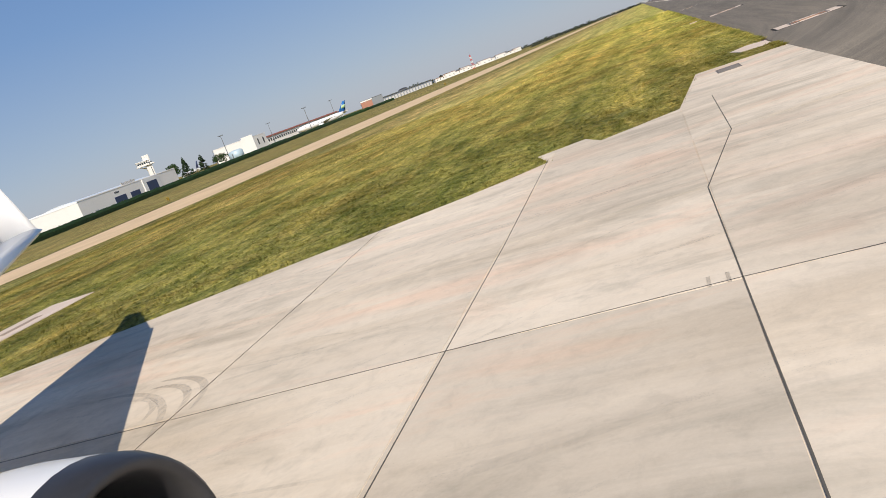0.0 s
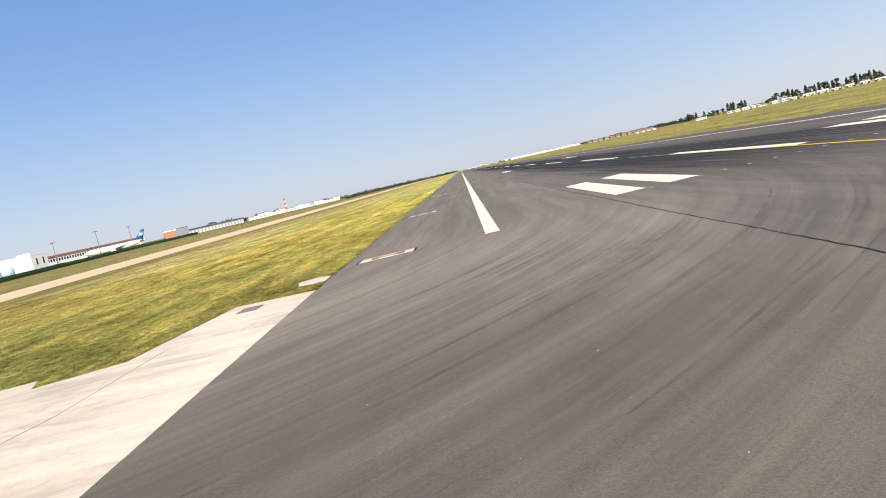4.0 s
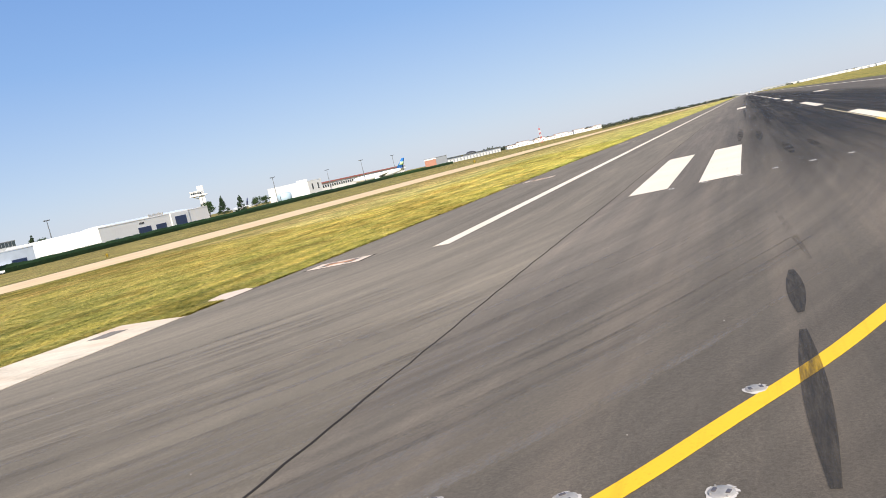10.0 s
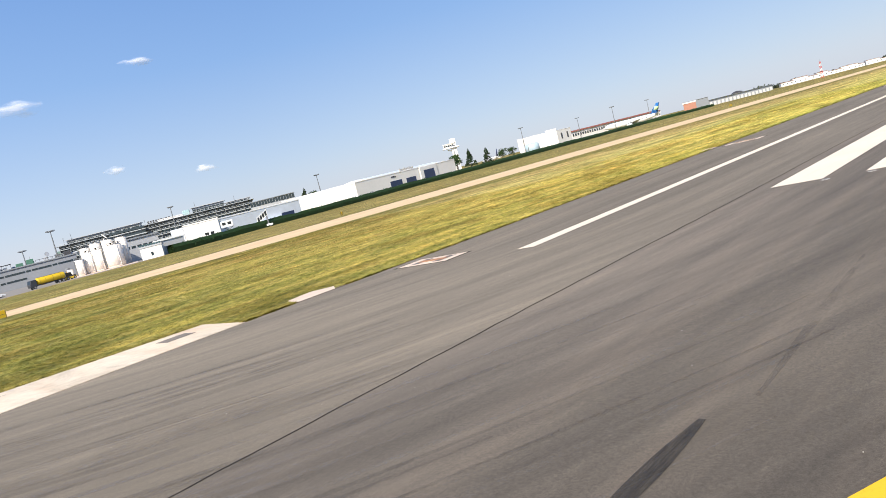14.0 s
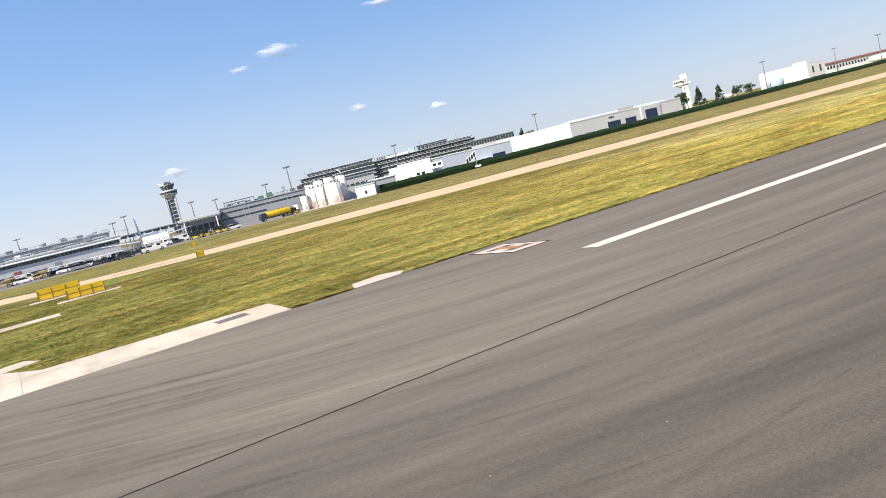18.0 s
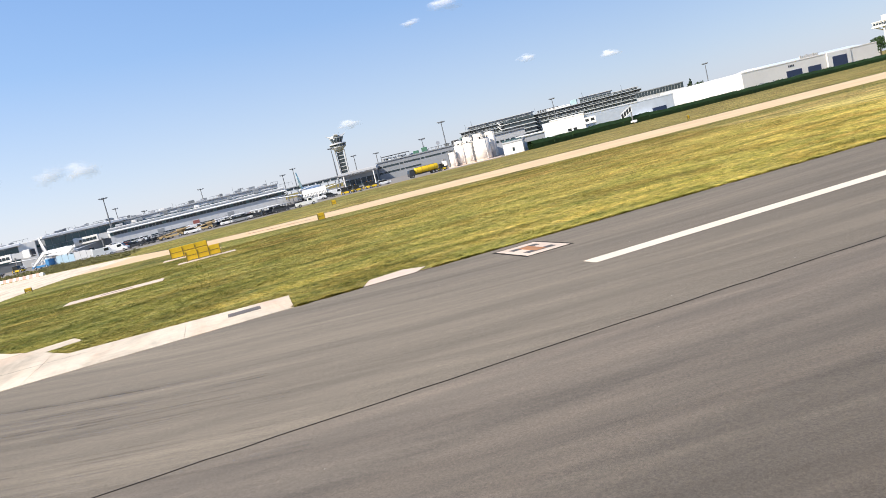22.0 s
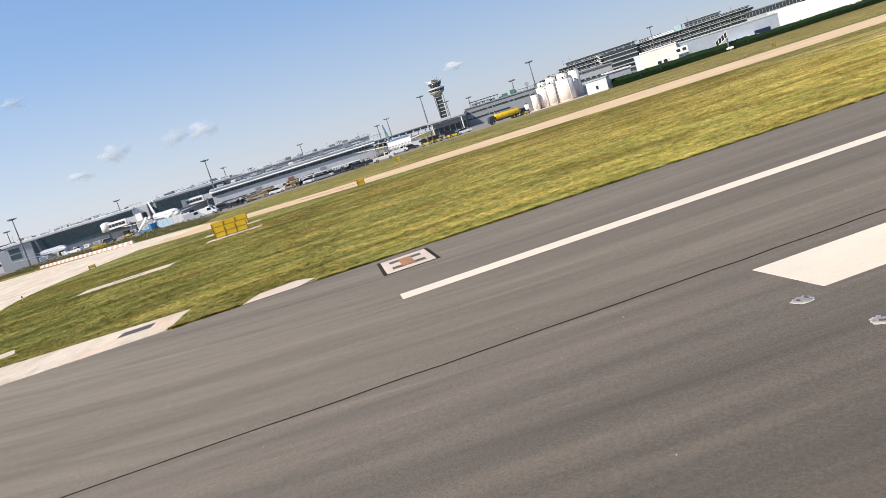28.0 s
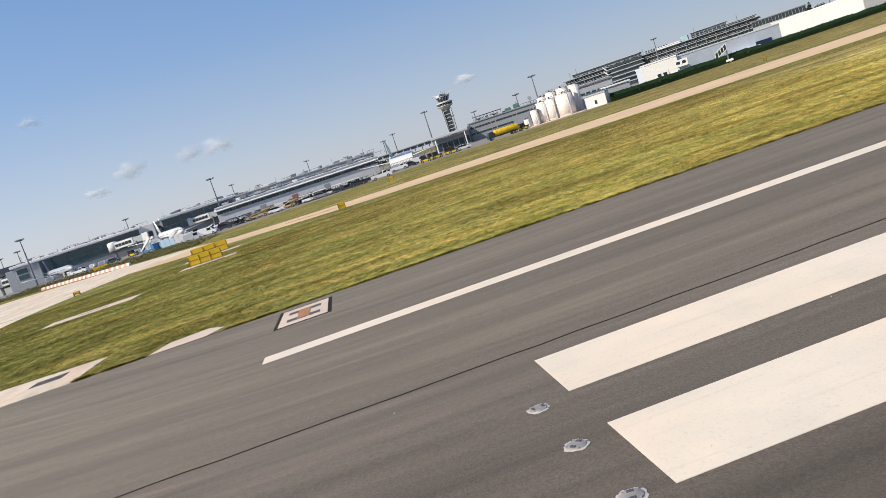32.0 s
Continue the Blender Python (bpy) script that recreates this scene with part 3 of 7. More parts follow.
# worn dark rubber along the landing track, thinning out to all sides


def rubber_film():
    m, nt, b = nodes_of("rubber_film")
    b.inputs["Base Color"].default_value = (0.03, 0.029, 0.029, 1)
    b.inputs["Roughness"].default_value = 0.85
    tc, sep = nt.nodes.new("ShaderNodeTexCoord"), nt.nodes.new("ShaderNodeSeparateXYZ")
    nt.links.new(tc.outputs["Object"], sep.inputs[0])

    def fade(out, lo, hi):
        r = nt.nodes.new("ShaderNodeMapRange")
        r.interpolation_type = "SMOOTHSTEP"
        nt.links.new(out, r.inputs["Value"])
        r.inputs["From Min"].default_value, r.inputs["From Max"].default_value = lo, hi
        return r.outputs["Result"]

    f = mix(nt, fade(sep.outputs["X"], 11.5, 18.0), fade(sep.outputs["X"], 34.0, 27.0), 1.0, "MULTIPLY")
    f = mix(nt, f, fade(sep.outputs["Y"], -16.0, 40.0), 1.0, "MULTIPLY")
    f = mix(nt, f, ramp(nt, noise_node(nt, 0.9, 5, 0.65, stretch=(1.0, 0.02, 1)), [(0.3, (0.10,) * 3), (0.7, (0.75,) * 3)]), 1.0, "MULTIPLY")
    nt.links.new(f, b.inputs["Alpha"])
    return m


sheet("rubber_deposit", [(11.5, -16), (34, -16), (34, 900), (11.5, 900)], rubber_film(), 0.0015, 0.001, label="dark rubber film along the landing track", category="tyre mark")

METAL = plain("worn_cast_metal", (0.40, 0.38, 0.36), 0.6, 0.3, 0.4, 8)
GLASSY = plain("lamp_glass", (0.10, 0.09, 0.09), 0.15, 0.0)


def inset_light():
    """A flush runway lamp: patched ring, metal dish, two prism windows and bolts."""
    e = thing("inset_light", (0, 0, 0), "round grey metal lamp set flush in the asphalt", "runway light", "inset runway lights")
    rim = bmesh.new()
    r2 = random.Random(4)
    for i in range(20):
        a0, a1 = 2 * math.pi * i / 20, 2 * math.pi * (i + 1) / 20
        q = [rim.verts.new((rad * math.cos(a), rad * math.sin(a), z)) for rad, a, z in ((0.115, a0, 0.010), (0.15 + r2.uniform(-0.015, 0.015), a0, 0.004), (0.15 + r2.uniform(-0.015, 0.015), a1, 0.004), (0.115, a1, 0.010))]
        rim.faces.new(q)
    part("sealing_ring", rim, plain("pale_mortar", (0.5, 0.47, 0.45), 0.9), e)
    part("dish", lathe_bm([(0.125, -0.03), (0.125, 0.008), (0.11, 0.020), (0.04, 0.024)], 20), METAL, e)
    for sx in (-1, 1):
        part("prism", box_bm(-0.035, 0.035, sx * 0.065 - 0.02, sx * 0.065 + 0.02, 0.018, 0.032, 0.004), GLASSY, e, "dark glass prism window")
    for i in range(4):
        a = math.pi / 4 + math.pi / 2 * i
        part("bolt", cyl_bm((0.11 * math.cos(a), 0.11 * math.sin(a), 0.015), (0.11 * math.cos(a), 0.11 * math.sin(a), 0.03), 0.01, n=6), METAL, e)
    return e


lamp0 = inset_light()
spots = [(9.95, -24.13), (11.4, -24.16), (12.84, -24.17), (13.16, -21.67), (8.92, -27.29), (9.94, 4.6), (11.38, 4.64), (12.82, 4.7), (16.15, -17.2), (18.1, -12.6), (19.75, -7.6), (20.6, -2.4)]
spots += [(14.3 + 1.46 * i, -24.2) for i in range(1, 11)] + [(14.3 + 1.46 * i, 4.75) for i in range(0, 11)] + [(21.45, 75 + 30 * i) for i in range(8)]
for i, (x, y) in enumerate(spots):
    m = pose(x, y, gz(x) + 0.004, 0, 0, 37 * i)
    if i == 0:
        lamp0.matrix_basis = m
    else:
        copy_thing(lamp0, m)
# small debris and studs on the asphalt
chips = bmesh.new()
rc = random.Random(8)
for i in range(160):
    x, y = rc.uniform(-7, 20), rc.uniform(-34, 16)
    s = rc.uniform(0.006, 0.015)
    bmesh.ops.create_cube(chips, size=1, matrix=Matrix.LocRotScale((x, y, gz(x) + s * 0.4), Euler((rc.random(), rc.random(), rc.random())), (s, s * 1.4, s)))
tagged(mesh_object("loose_chippings", chips, plain("stone_chip", (0.42, 0.39, 0.36), 0.9)), "scattered pale stone chippings on the asphalt", "gravel", "", "stuff")

# marker squares at the runway's edge
CREAM = plain("cream_slab", (0.66, 0.54, 0.45), 0.85, vary=0.15)


def marker_square(y0):
    e = thing("light_plinth", (-5.5, y0 + 0.8, gz(-5.5)), "cream concrete square with two dark bars and rusty middle", "concrete plinth", "runway edge plinths")
    e.rotation_euler[1] = -math.atan(SLOPE)
    part("rim", box_bm(-1.62, 1.62, -0.92, 0.92, -0.05, 0.006), TAR, e, "dark tar rim")
    part("slab", box_bm(-1.48, 1.48, -0.80, 0.80, -0.05, 0.014, 0.01), CREAM, e)
    for x in (-0.62, 0.72):
        part("dark_bar", box_bm(x - 0.24, x + 0.24, -0.55, 0.55, 0.0, 0.020, 0.005), plain("dark_plate", (0.09, 0.085, 0.08), 0.7), e)
    part("rust_patch", box_bm(-0.75, 0.85, -0.22, 0.2, 0.0, 0.024, 0.005), plain("rusty_orange", (0.42, 0.20, 0.09), 0.8, vary=0.35), e)


# survey scribbles too small to read, beside a lamp
for k in range(4):
    mark("chalk_mark", rect(9.36 + 0.075 * k, 9.40 + 0.075 * k, -24.29 + 0.02 * (k % 2), -24.19 + 0.03 * (k % 3)), "pale chalk scribble on the asphalt", DUST)
mark("chalk_mark", rect(9.965, 9.99, -24.42, -24.30), "pale chalk scribble on the asphalt", DUST)
marker_square(0.0)
marker_square(39.2)
marker_square(99)
sheet("concrete_tab", [(-8.0, -5.0), (-8.0, -2.9), (-8.75, -2.35), (-9.6, -3.05), (-9.3, -4.5)], CREAM, 0.016, 0.05, label="pale concrete tab beside the runway", category="slab")
sheet("concrete_tab", [(-8.0, 39.0), (-8.0, 40.6), (-8.9, 40.6), (-8.9, 39.0)], CREAM, 0.016, 0.05, label="pale concrete tab beside the runway", category="slab")


def grate():
    e = thing("drain_grate", (-10.3, -9.3, LOW + 0.020), "dark steel drain grate set in the pale concrete", "drain")
    part("frame", box_bm(-0.45, 0.45, -0.62, 0.62, -0.02, 0.006), plain("dark_steel", (0.13, 0.115, 0.105), 0.7, 0.2), e)
    for i in range(14):
        y = -0.56 + 0.086 * i
        part("grate_bar", box_bm(-0.4, 0.4, y - 0.02, y + 0.02, 0.0, 0.018), plain("grey_steel", (0.22, 0.20, 0.185), 0.7, 0.2), e)


grate()

# ---- things on the grass ----
SIGN_YELLOW = plain("sign_yellow", (0.60, 0.39, 0.012), 0.45, vary=0.2, scale=2)
SIGN_DARK = plain("sign_frame", (0.18, 0.13, 0.03), 0.6)


def guide_sign(x, y0, y1, h, label, panels=3, slab=True):
    e = thing("guidance_sign", (x, (y0 + y1) / 2, LOW), label, "airfield sign", "guidance signs")
    w = y1 - y0
    if slab:
        part("plinth", box_bm(-0.9, 0.9, -w / 2 - 0.9, w / 2 + 1.3, -0.05, 0.06, 0.02), CREAM, e, "pale concrete plinth")
    pw = w / panels
    for i in range(panels):
        yc = -w / 2 + pw * (i + 0.5)
        p = part("panel", box_bm(-0.13, 0.13, yc - pw / 2 + 0.015, yc + pw / 2 - 0.015, 0.18, h, 0.02), SIGN_YELLOW, e)
        part("rail", box_bm(0.13, 0.16, yc - pw / 2 + 0.1, yc + pw / 2 - 0.1, h * 0.55, h * 0.55 + 0.05), SIGN_DARK, p, "dark stiffening rail")
    for i in range(panels + 1):
        yc = -w / 2 + pw * i
        part("post", box_bm(-0.06, 0.18, yc - 0.035, yc + 0.035, 0.0, h * 0.92, 0.01), SIGN_DARK, e)
    return e


guide_sign(-54.6, -12.3, -9.2, 1.05, "long yellow sign seen from behind on a concrete plinth")
guide_sign(-66.5, -14.2, -10.3, 1.25, "long yellow sign behind the first on the grass")
guide_sign(-70, 2.5, 3.3, 0.95, "small square yellow sign at the taxiway edge", 1, False)
guide_sign(-76.5, -30.8, -30.1, 0.55, "small dark yellow sign at the grass corner", 1, False)
guide_sign(-184.5, -62.5, -58.6, 1.1, "yellow sign on the weedy bank behind the barriers", 2, False)
guide_sign(-120, 12.5, 13.3, 0.9, "small yellow sign beyond the taxiway", 1, False)
guide_sign(-101, 77, 77.45, 0.75, "small pale yellow sign beyond the taxiway", 1, False)
guide_sign(-104, 300, 302, 1.1, "yellow sign beside the far taxiway", 1, False)
for x0, x1, y0, y1 in ((-41.6, -39.0, -20.6, -13.8),):
    sheet("grass_slab", rect(x0, x1, y0, y1), CREAM, 0.03, 0.08, label="bare pale slab set into the grass", category="slab")
sheet("slab_cover", rect(-40.5, -40.0, -18.2, -16.0), plain("brown_cover", (0.34, 0.26, 0.20), 0.8), 0.045, 0.02, label="brown stained cover in the slab", category="cover")


def marker_post(x, y):
    e = thing("edge_marker", (x, y, LOW), "short edge marker post, blue cap over a yellow foot", "marker post", "taxiway edge markers")
    part("foot", lathe_bm([(0.07, 0), (0.06, 0.12), (0.045, 0.18)], 10), SIGN_YELLOW, e)
    part("stem", lathe_bm([(0.04, 0.18), (0.04, 0.28)], 10), plain("white_plastic", (0.7, 0.7, 0.7)), e)
    part("cap", lathe_bm([(0.06, 0.28), (0.065, 0.40), (0.05, 0.46), (0.02, 0.48)], 10), plain("blue_cap", (0.02, 0.05, 0.22), 0.3), e, "dark blue lens cap")


for x, y in ((-35.2, -25.9), (-55.9, -30.9)):
    marker_post(x, y)


def barrier_row():
    """Red and white plastic barriers along the far edge of the junction."""
    a, b = Vector((-172, -71)), Vector((-136, -40))
    d = b - a
    red, white = plain("red_plastic", (0.62, 0.33, 0.27), 0.5), plain("white_barrier", (0.75, 0.72, 0.70), 0.5)
    n = 40
    for i in range(n):
        p = a + d * (i + 0.5) / n
        e = thing("barrier", (p.x, p.y, LOW), "low plastic barrier block, red and white, on the taxiway", "barrier", "junction barriers", math.degrees(math.atan2(d.y, d.x)))
        L = d.length / n * 0.46
        bm = bmesh.new()
        vs = [[bm.verts.new((sx * L, y, z)) for y, z in ((-0.3, 0), (-0.22, 0.25), (-0.1, 0.6), (0.1, 0.6), (0.22, 0.25), (0.3, 0))] for sx in (-1, 1)]
        for k in range(6):
            bm.faces.new((vs[0][k], vs[1][k], vs[1][(k + 1) % 6], vs[0][(k + 1) % 6]))
        bm.faces.new(vs[0][::-1]), bm.faces.new(vs[1])
        bmesh.ops.recalc_face_normals(bm, faces=bm.faces[:])
        part("block", bm, white if i % 2 else red, e)
        part("coupling", cyl_bm((L, 0, 0.1), (L, 0, 0.58), 0.05, n=6), white, e)


barrier_row()
for line, w in (([(-74, -60), (-71.5, -50), (-70.4, -45.7), (-70.0, -40), (-69.2, -35.2)], 0.35), ([(-104, -66), (-84, -52.2), (-77, -46), (-71.0, -40.3)], 0.35), ([(-86, -5), (-83.5, -1), (-82, 3.5)], 1.2)):
    band("red_marking", smooth_line(line, 6), w, streak_material("red_paint_worn", (0.5, 0.16, 0.12), 1.6), 0.026, "worn red line painted on the concrete", "marking")

# ---- far buildings ----
REF21, REF11, REF26, REF4 = (19.5, -11.4, 3.52), (14.9, -28.9, 3.25), (19.2, -2.76, 3.45), (-0.65, -39.75, 3.2)


def far(az, d, ref=REF21):
    """A place d metres off in the direction az (degrees left of the runway's heading)."""
    return Vector((ref[0] - d * math.sin(radians(az)), ref[1] + d * math.cos(radians(az))))


def high(el, d, ref=REF21):
    """Height above the low ground of what is seen el degrees up at d metres."""
    return ref[2] + d * math.tan(radians(el)) - LOW


GREY = plain("grey_cladding", (0.225, 0.245, 0.27), 0.5, 0.1, 0.1, 0.5)
LIGHT_GREY = plain("light_grey_cladding", (0.42, 0.435, 0.46), 0.45, 0.1, 0.1, 0.5)
WHITE = plain("white_cladding", (0.74, 0.73, 0.71), 0.5, 0, 0.06, 0.4)
CREAMW = plain("cream_wall", (0.76, 0.74, 0.71), 0.6, 0, 0.08, 0.4)
ROOF = plain("roof_sheet", (0.76, 0.78, 0.80), 0.4, 0.0, 0.08, 0.3)
GLASS = plain("dark_glazing", (0.03, 0.045, 0.055), 0.12, 0.0, 0.3, 0.3)
TEAL = plain("teal_glazing", (0.05, 0.10, 0.115), 0.12, 0.0, 0.3, 0.2)
DARK = plain("dark_roof", (0.05, 0.05, 0.055), 0.6)
STEEL = plain("galvanised_steel", (0.20, 0.21, 0.22), 0.55, 0.4)
NAVY = plain("navy_door", (0.02, 0.035, 0.09), 0.4)
_shared = {}


def pane(parent, x, y, z, w, h, mat=None, name="window", depth=0.12):
    """A glazed unit, proud of the wall; alike ones share one mesh."""
    mat = mat or GLASS
    key = (round(w, 2), round(h, 2), mat.name, depth)
    if key not in _shared:
        bm = box_bm(-w / 2, w / 2, -depth, 0.05, 0, h, min(0.03, w * 0.05))
        me = bpy.data.meshes.new("window")
        bm.to_mesh(me)
        bm.free()
        me.materials.append(mat)
        _shared[key] = me
    ob = new(name, _shared[key])
    ob.parent = parent
    ob.matrix_basis = pose(x, y, z)
    return ob


def hall(name, a, b, h, deep, mat, label, roof=None, over=0.4, category="building"):
    """A building whose seen front runs from a to b; its local y points away."""
    d = b - a
    e = thing(name, (a.x, a.y, LOW), label, category, turn=math.degrees(math.atan2(d.y, d.x)))
    w = part("wall", box_bm(0, d.length, 0, deep, -0.1, h, 0.05), mat, e)
    part("roof", box_bm(-over, d.length + over, -over, deep + over, h, h + 0.5, 0.08), roof or ROOF, e)
    return e, d.length, w


def roof_units(e, L, h, n, seed, deep=12, mat=None):
    r = random.Random(seed)
    for i in range(n):
        x, y, s = L * (i + 0.5) / n + r.uniform(-1, 1), r.uniform(3, deep), r.uniform(0.5, 1.6)
        part("roof_unit", box_bm(x - s, x + s, y - 1, y + 1, h + 0.4, h + 0.5 + r.uniform(0.4, 1.2), 0.08), mat or (LIGHT_GREY, GREY)[i % 2], e)


def roof_clutter(e, L, h, n, seed, deep=8):
    """Handrails, pipes, small housings and aerials along a roof."""
    r = random.Random(seed)
    for i in range(n):
        x, y, k = L * (i + r.uniform(0.2, 0.8)) / n, r.uniform(2, deep), i % 4
        if k == 0:
            part("aerial", cyl_bm((x, y, h), (x, y, h + r.uniform(1.8, 3.4)), 0.07, n=5), STEEL, e)
        elif k == 1:
            long = r.uniform(2.5, 6)
            rail = part("roof_rail", box_bm(x, x + long, y, y + 0.08, h + 1.35, h + 1.47), STEEL, e)
            for q in range(4):
                part("rail_post", box_bm(x + long * q / 3 - 0.05, x + long * q / 3 + 0.05, y, y + 0.08, h + 0.3, h + 1.36), STEEL, rail)
        elif k == 2:
            part("roof_housing", box_bm(x, x + r.uniform(1.0, 2.6), y, y + 2, h + 0.3, h + r.uniform(1.0, 1.9), 0.08), (WHITE, GREY, STEEL)[r.randrange(3)], e)
        else:
            part("duct", cyl_bm((x, y, h + 0.75), (x + r.uniform(2, 5), y, h + 0.75), 0.32, n=8), LIGHT_GREY, e)


# long low grey pier with two ribbon windows under a sloping pale roof edge
H = high(0.55, 302)
PIER_GREY = plain("pier_cladding", (0.48, 0.50, 0.53), 0.45, 0.1, 0.1, 0.5)
e, L, w = hall("pier_building", far(96.1, 302), far(83.8, 302), H - 0.5, 16, PIER_GREY, "long low grey pier building with ribbon windows", LIGHT_GREY)
for i in range(52):
    pane(w, L * (i + 0.5) / 52, 0, high(0.03, 302), L / 52 * 0.93, high(0.24, 302) - high(0.03, 302), GLASS if i % 5 else TEAL)
for i in range(52):
    if i < 33 and i % 11 != 10:
        pane(w, L * (i + 0.5) / 52, 0, high(-0.66, 302), L / 52 * 0.93, high(-0.50, 302) - high(-0.66, 302))
for i in range(26):
    part("cladding_joint", box_bm(L * (i + 0.5) / 26 - 0.04, L * (i + 0.5) / 26 + 0.04, -0.06, 0.02, 0.2, high(-0.02, 302)), LIGHT_GREY, w)
bm = bmesh.new()
v = [bm.verts.new((x, y, z)) for x in (-0.6, L + 0.6) for y, z in ((-1.2, high(0.26, 302)), (-1.3, high(0.30, 302)), (3.5, H + 0.15), (3.5, H - 0.3))]
for f in ((0, 1, 2, 3), (4, 7, 6, 5), (0, 4, 5, 1), (1, 5, 6, 2), (2, 6, 7, 3), (3, 7, 4, 0)):
    bm.faces.new([v[k] for k in f])
bmesh.ops.recalc_face_normals(bm, faces=bm.faces[:])
part("roof_slope", bm, ROOF, e, "pale sloping metal roof edge")
for k in range(3):
    part("door", box_bm(L * (0.25 + 0.2 * k), L * (0.25 + 0.2 * k) + 2.4, -0.12, 0.05, 0, 2.6, 0.03), plain("dull_red_door", (0.25, 0.09, 0.08), 0.5) if k == 1 else GREY, w)
roof_units(e, L, H, 9, 1)
roof_clutter(e, L, H, 22, 21)
# upper storey set back behind it
e, L, w = hall("upper_terminal", far(100.7, 340), far(84.2, 345), high(0.88, 340), 20, LIGHT_GREY, "grey upper terminal storey set back behind the pier", LIGHT_GREY)
H = high(0.88, 340)
for i in range(30):
    pane(w, L * (i + 0.5) / 30, 0, H * 0.72, L / 30 * 0.8, H * 0.12, TEAL)
roof_units(e, L, H, 14, 2)
roof_clutter(e, L, H, 30, 22)

# glass terminal with curved grey roof edge
a, b = far(111.4, 335, REF26), far(103.2, 330, REF26)
e, L, w = hall("glass_terminal", a, b, high(0.92, 332, REF26), 30, GREY, "long glazed terminal hall with pale roof edge", LIGHT_GREY, 0.9)
H = high(0.92, 332, REF26)
for i in range(4, 20):
    for k in range(3):
        pane(w, L * (i + 0.5) / 20, 0, H * (0.34 + 0.19 * k), L / 20 * 0.985, H * 0.185, TEAL, depth=0.2)
bay = part("plain_bay", box_bm(0.2, L * 0.195, -0.8, 1, 0, H * 0.94, 0.1), LIGHT_GREY, e, "plain light grey end bay")
for k in range(2):
    pane(bay, L * 0.06, -0.8, H * (0.4 + 0.25 * k), L * 0.08, H * 0.2, TEAL)
part("roof_edge", box_bm(-1, L + 1, -1.6, 0.5, H * 0.95, H + 0.6, 0.2), ROOF, e, "pale curved roof edge")
part("end_wall", box_bm(L - 0.1, L + 6, -0.6, 12, 0, H + 0.2, 0.1), WHITE, e, "white end wall")
part("end_wall", box_bm(-3, 0.1, -0.6, 12, 0, H * 0.9, 0.1), LIGHT_GREY, e)
roof_units(e, L, H, 12, 3)
roof_clutter(e, L, H + 0.2, 14, 23)
a, b = far(101.6, 333, REF26), far(96.5, 338, REF26)
e, L, w = hall("glass_terminal", a, b, high(1.0, 335, REF26), 30, GREY, "second glazed terminal hall with pale roof edge", LIGHT_GREY, 0.9)
H = high(1.0, 335, REF26)
for i in range(12):
    for k in range(2):
        pane(w, L * (i + 0.5) / 12, 0, H * (0.38 + 0.27 * k), L / 12 * 0.94, H * 0.25, TEAL, depth=0.2)
part("roof_edge", box_bm(-1, L + 1, -1.6, 0.5, H * 0.95, H + 0.6, 0.2), ROOF, e)
roof_units(e, L, H, 6, 4)
roof_clutter(e, L, H + 0.2, 8, 24)


def wavy_roof_hall(a, b, h):
    d = b - a
    e = thing("wavy_roof_building", (a.x, a.y, LOW), "low building under a dark folded roof", "building", turn=math.degrees(math.atan2(d.y, d.x)))
    part("wall", box_bm(0, d.length, 2, 20, 0, h * 0.7), LIGHT_GREY, e)
    n = 7
    for i in range(n):
        bm = bmesh.new()
        x0, x1 = d.length * i / n, d.length * (i + 1) / n
        xm = (x0 + x1) / 2
        v = [bm.verts.new(p) for p in ((x0, -1, h * 0.72), (xm, -1, h), (x1, -1, h * 0.72), (x0, 22, h * 0.72), (xm, 22, h), (x1, 22, h * 0.72), (xm, -1, h * 0.6), (xm, 22, h * 0.6))]
        for f in ((0, 1, 4, 3), (1, 2, 5, 4), (0, 6, 2, 1), (3, 4, 5, 7), (0, 3, 7, 6), (6, 7, 5, 2)):
            bm.faces.new([v[k] for k in f])
        bmesh.ops.recalc_face_normals(bm, faces=bm.faces[:])
        part("roof_fold", bm, DARK, e)
    for i in range(12):
        pane(e, d.length * (i + 0.5) / 12, 2, h * 0.25, d.length / 12 * 0.8, h * 0.3)


wavy_roof_hall(far(122, 420, REF26), far(111.9, 360, REF26), high(1.05, 390, REF26))

# grey terminal wing behind the tanker, with canopy
H = high(0.6, 320)
e, L, w = hall("terminal_wing", far(76.7, 320), far(70.2, 320), H, 18, plain("wing_cladding", (0.25, 0.265, 0.29), 0.45, 0.1, 0.1, 0.5), "grey terminal wing with narrow window bands", GREY)
for i in range(16):
    pane(w, L * (i + 0.5) / 16, 0, H * 0.70, L / 16 * (0.97 if i % 4 else 0.7), H * 0.09)
    if i < 8:
        pane(w, L * (i + 0.5) / 16, 0, H * 0.36, L / 16 * (0.97 if i % 4 else 0.7), H * 0.09)
deck = part("plant_deck", box_bm(L * 0.06, L * 0.40, 3, 8, H + 2.1, H + 2.35, 0.03), DARK, e, "dark raised plant deck")
for i in range(9):
    x = L * (0.065 + 0.041 * i)
    part("deck_post", box_bm(x - 0.08, x + 0.08, 3.1, 3.26, H + 0.4, H + 2.12), STEEL, deck)
for i in range(5):
    part("deck_unit", box_bm(L * (0.08 + 0.06 * i), L * (0.08 + 0.06 * i) + 1.3, 4, 6, H + 0.4, H + 1.3 + 0.2 * (i % 2), 0.06), (LIGHT_GREY, WHITE)[i % 2], deck)
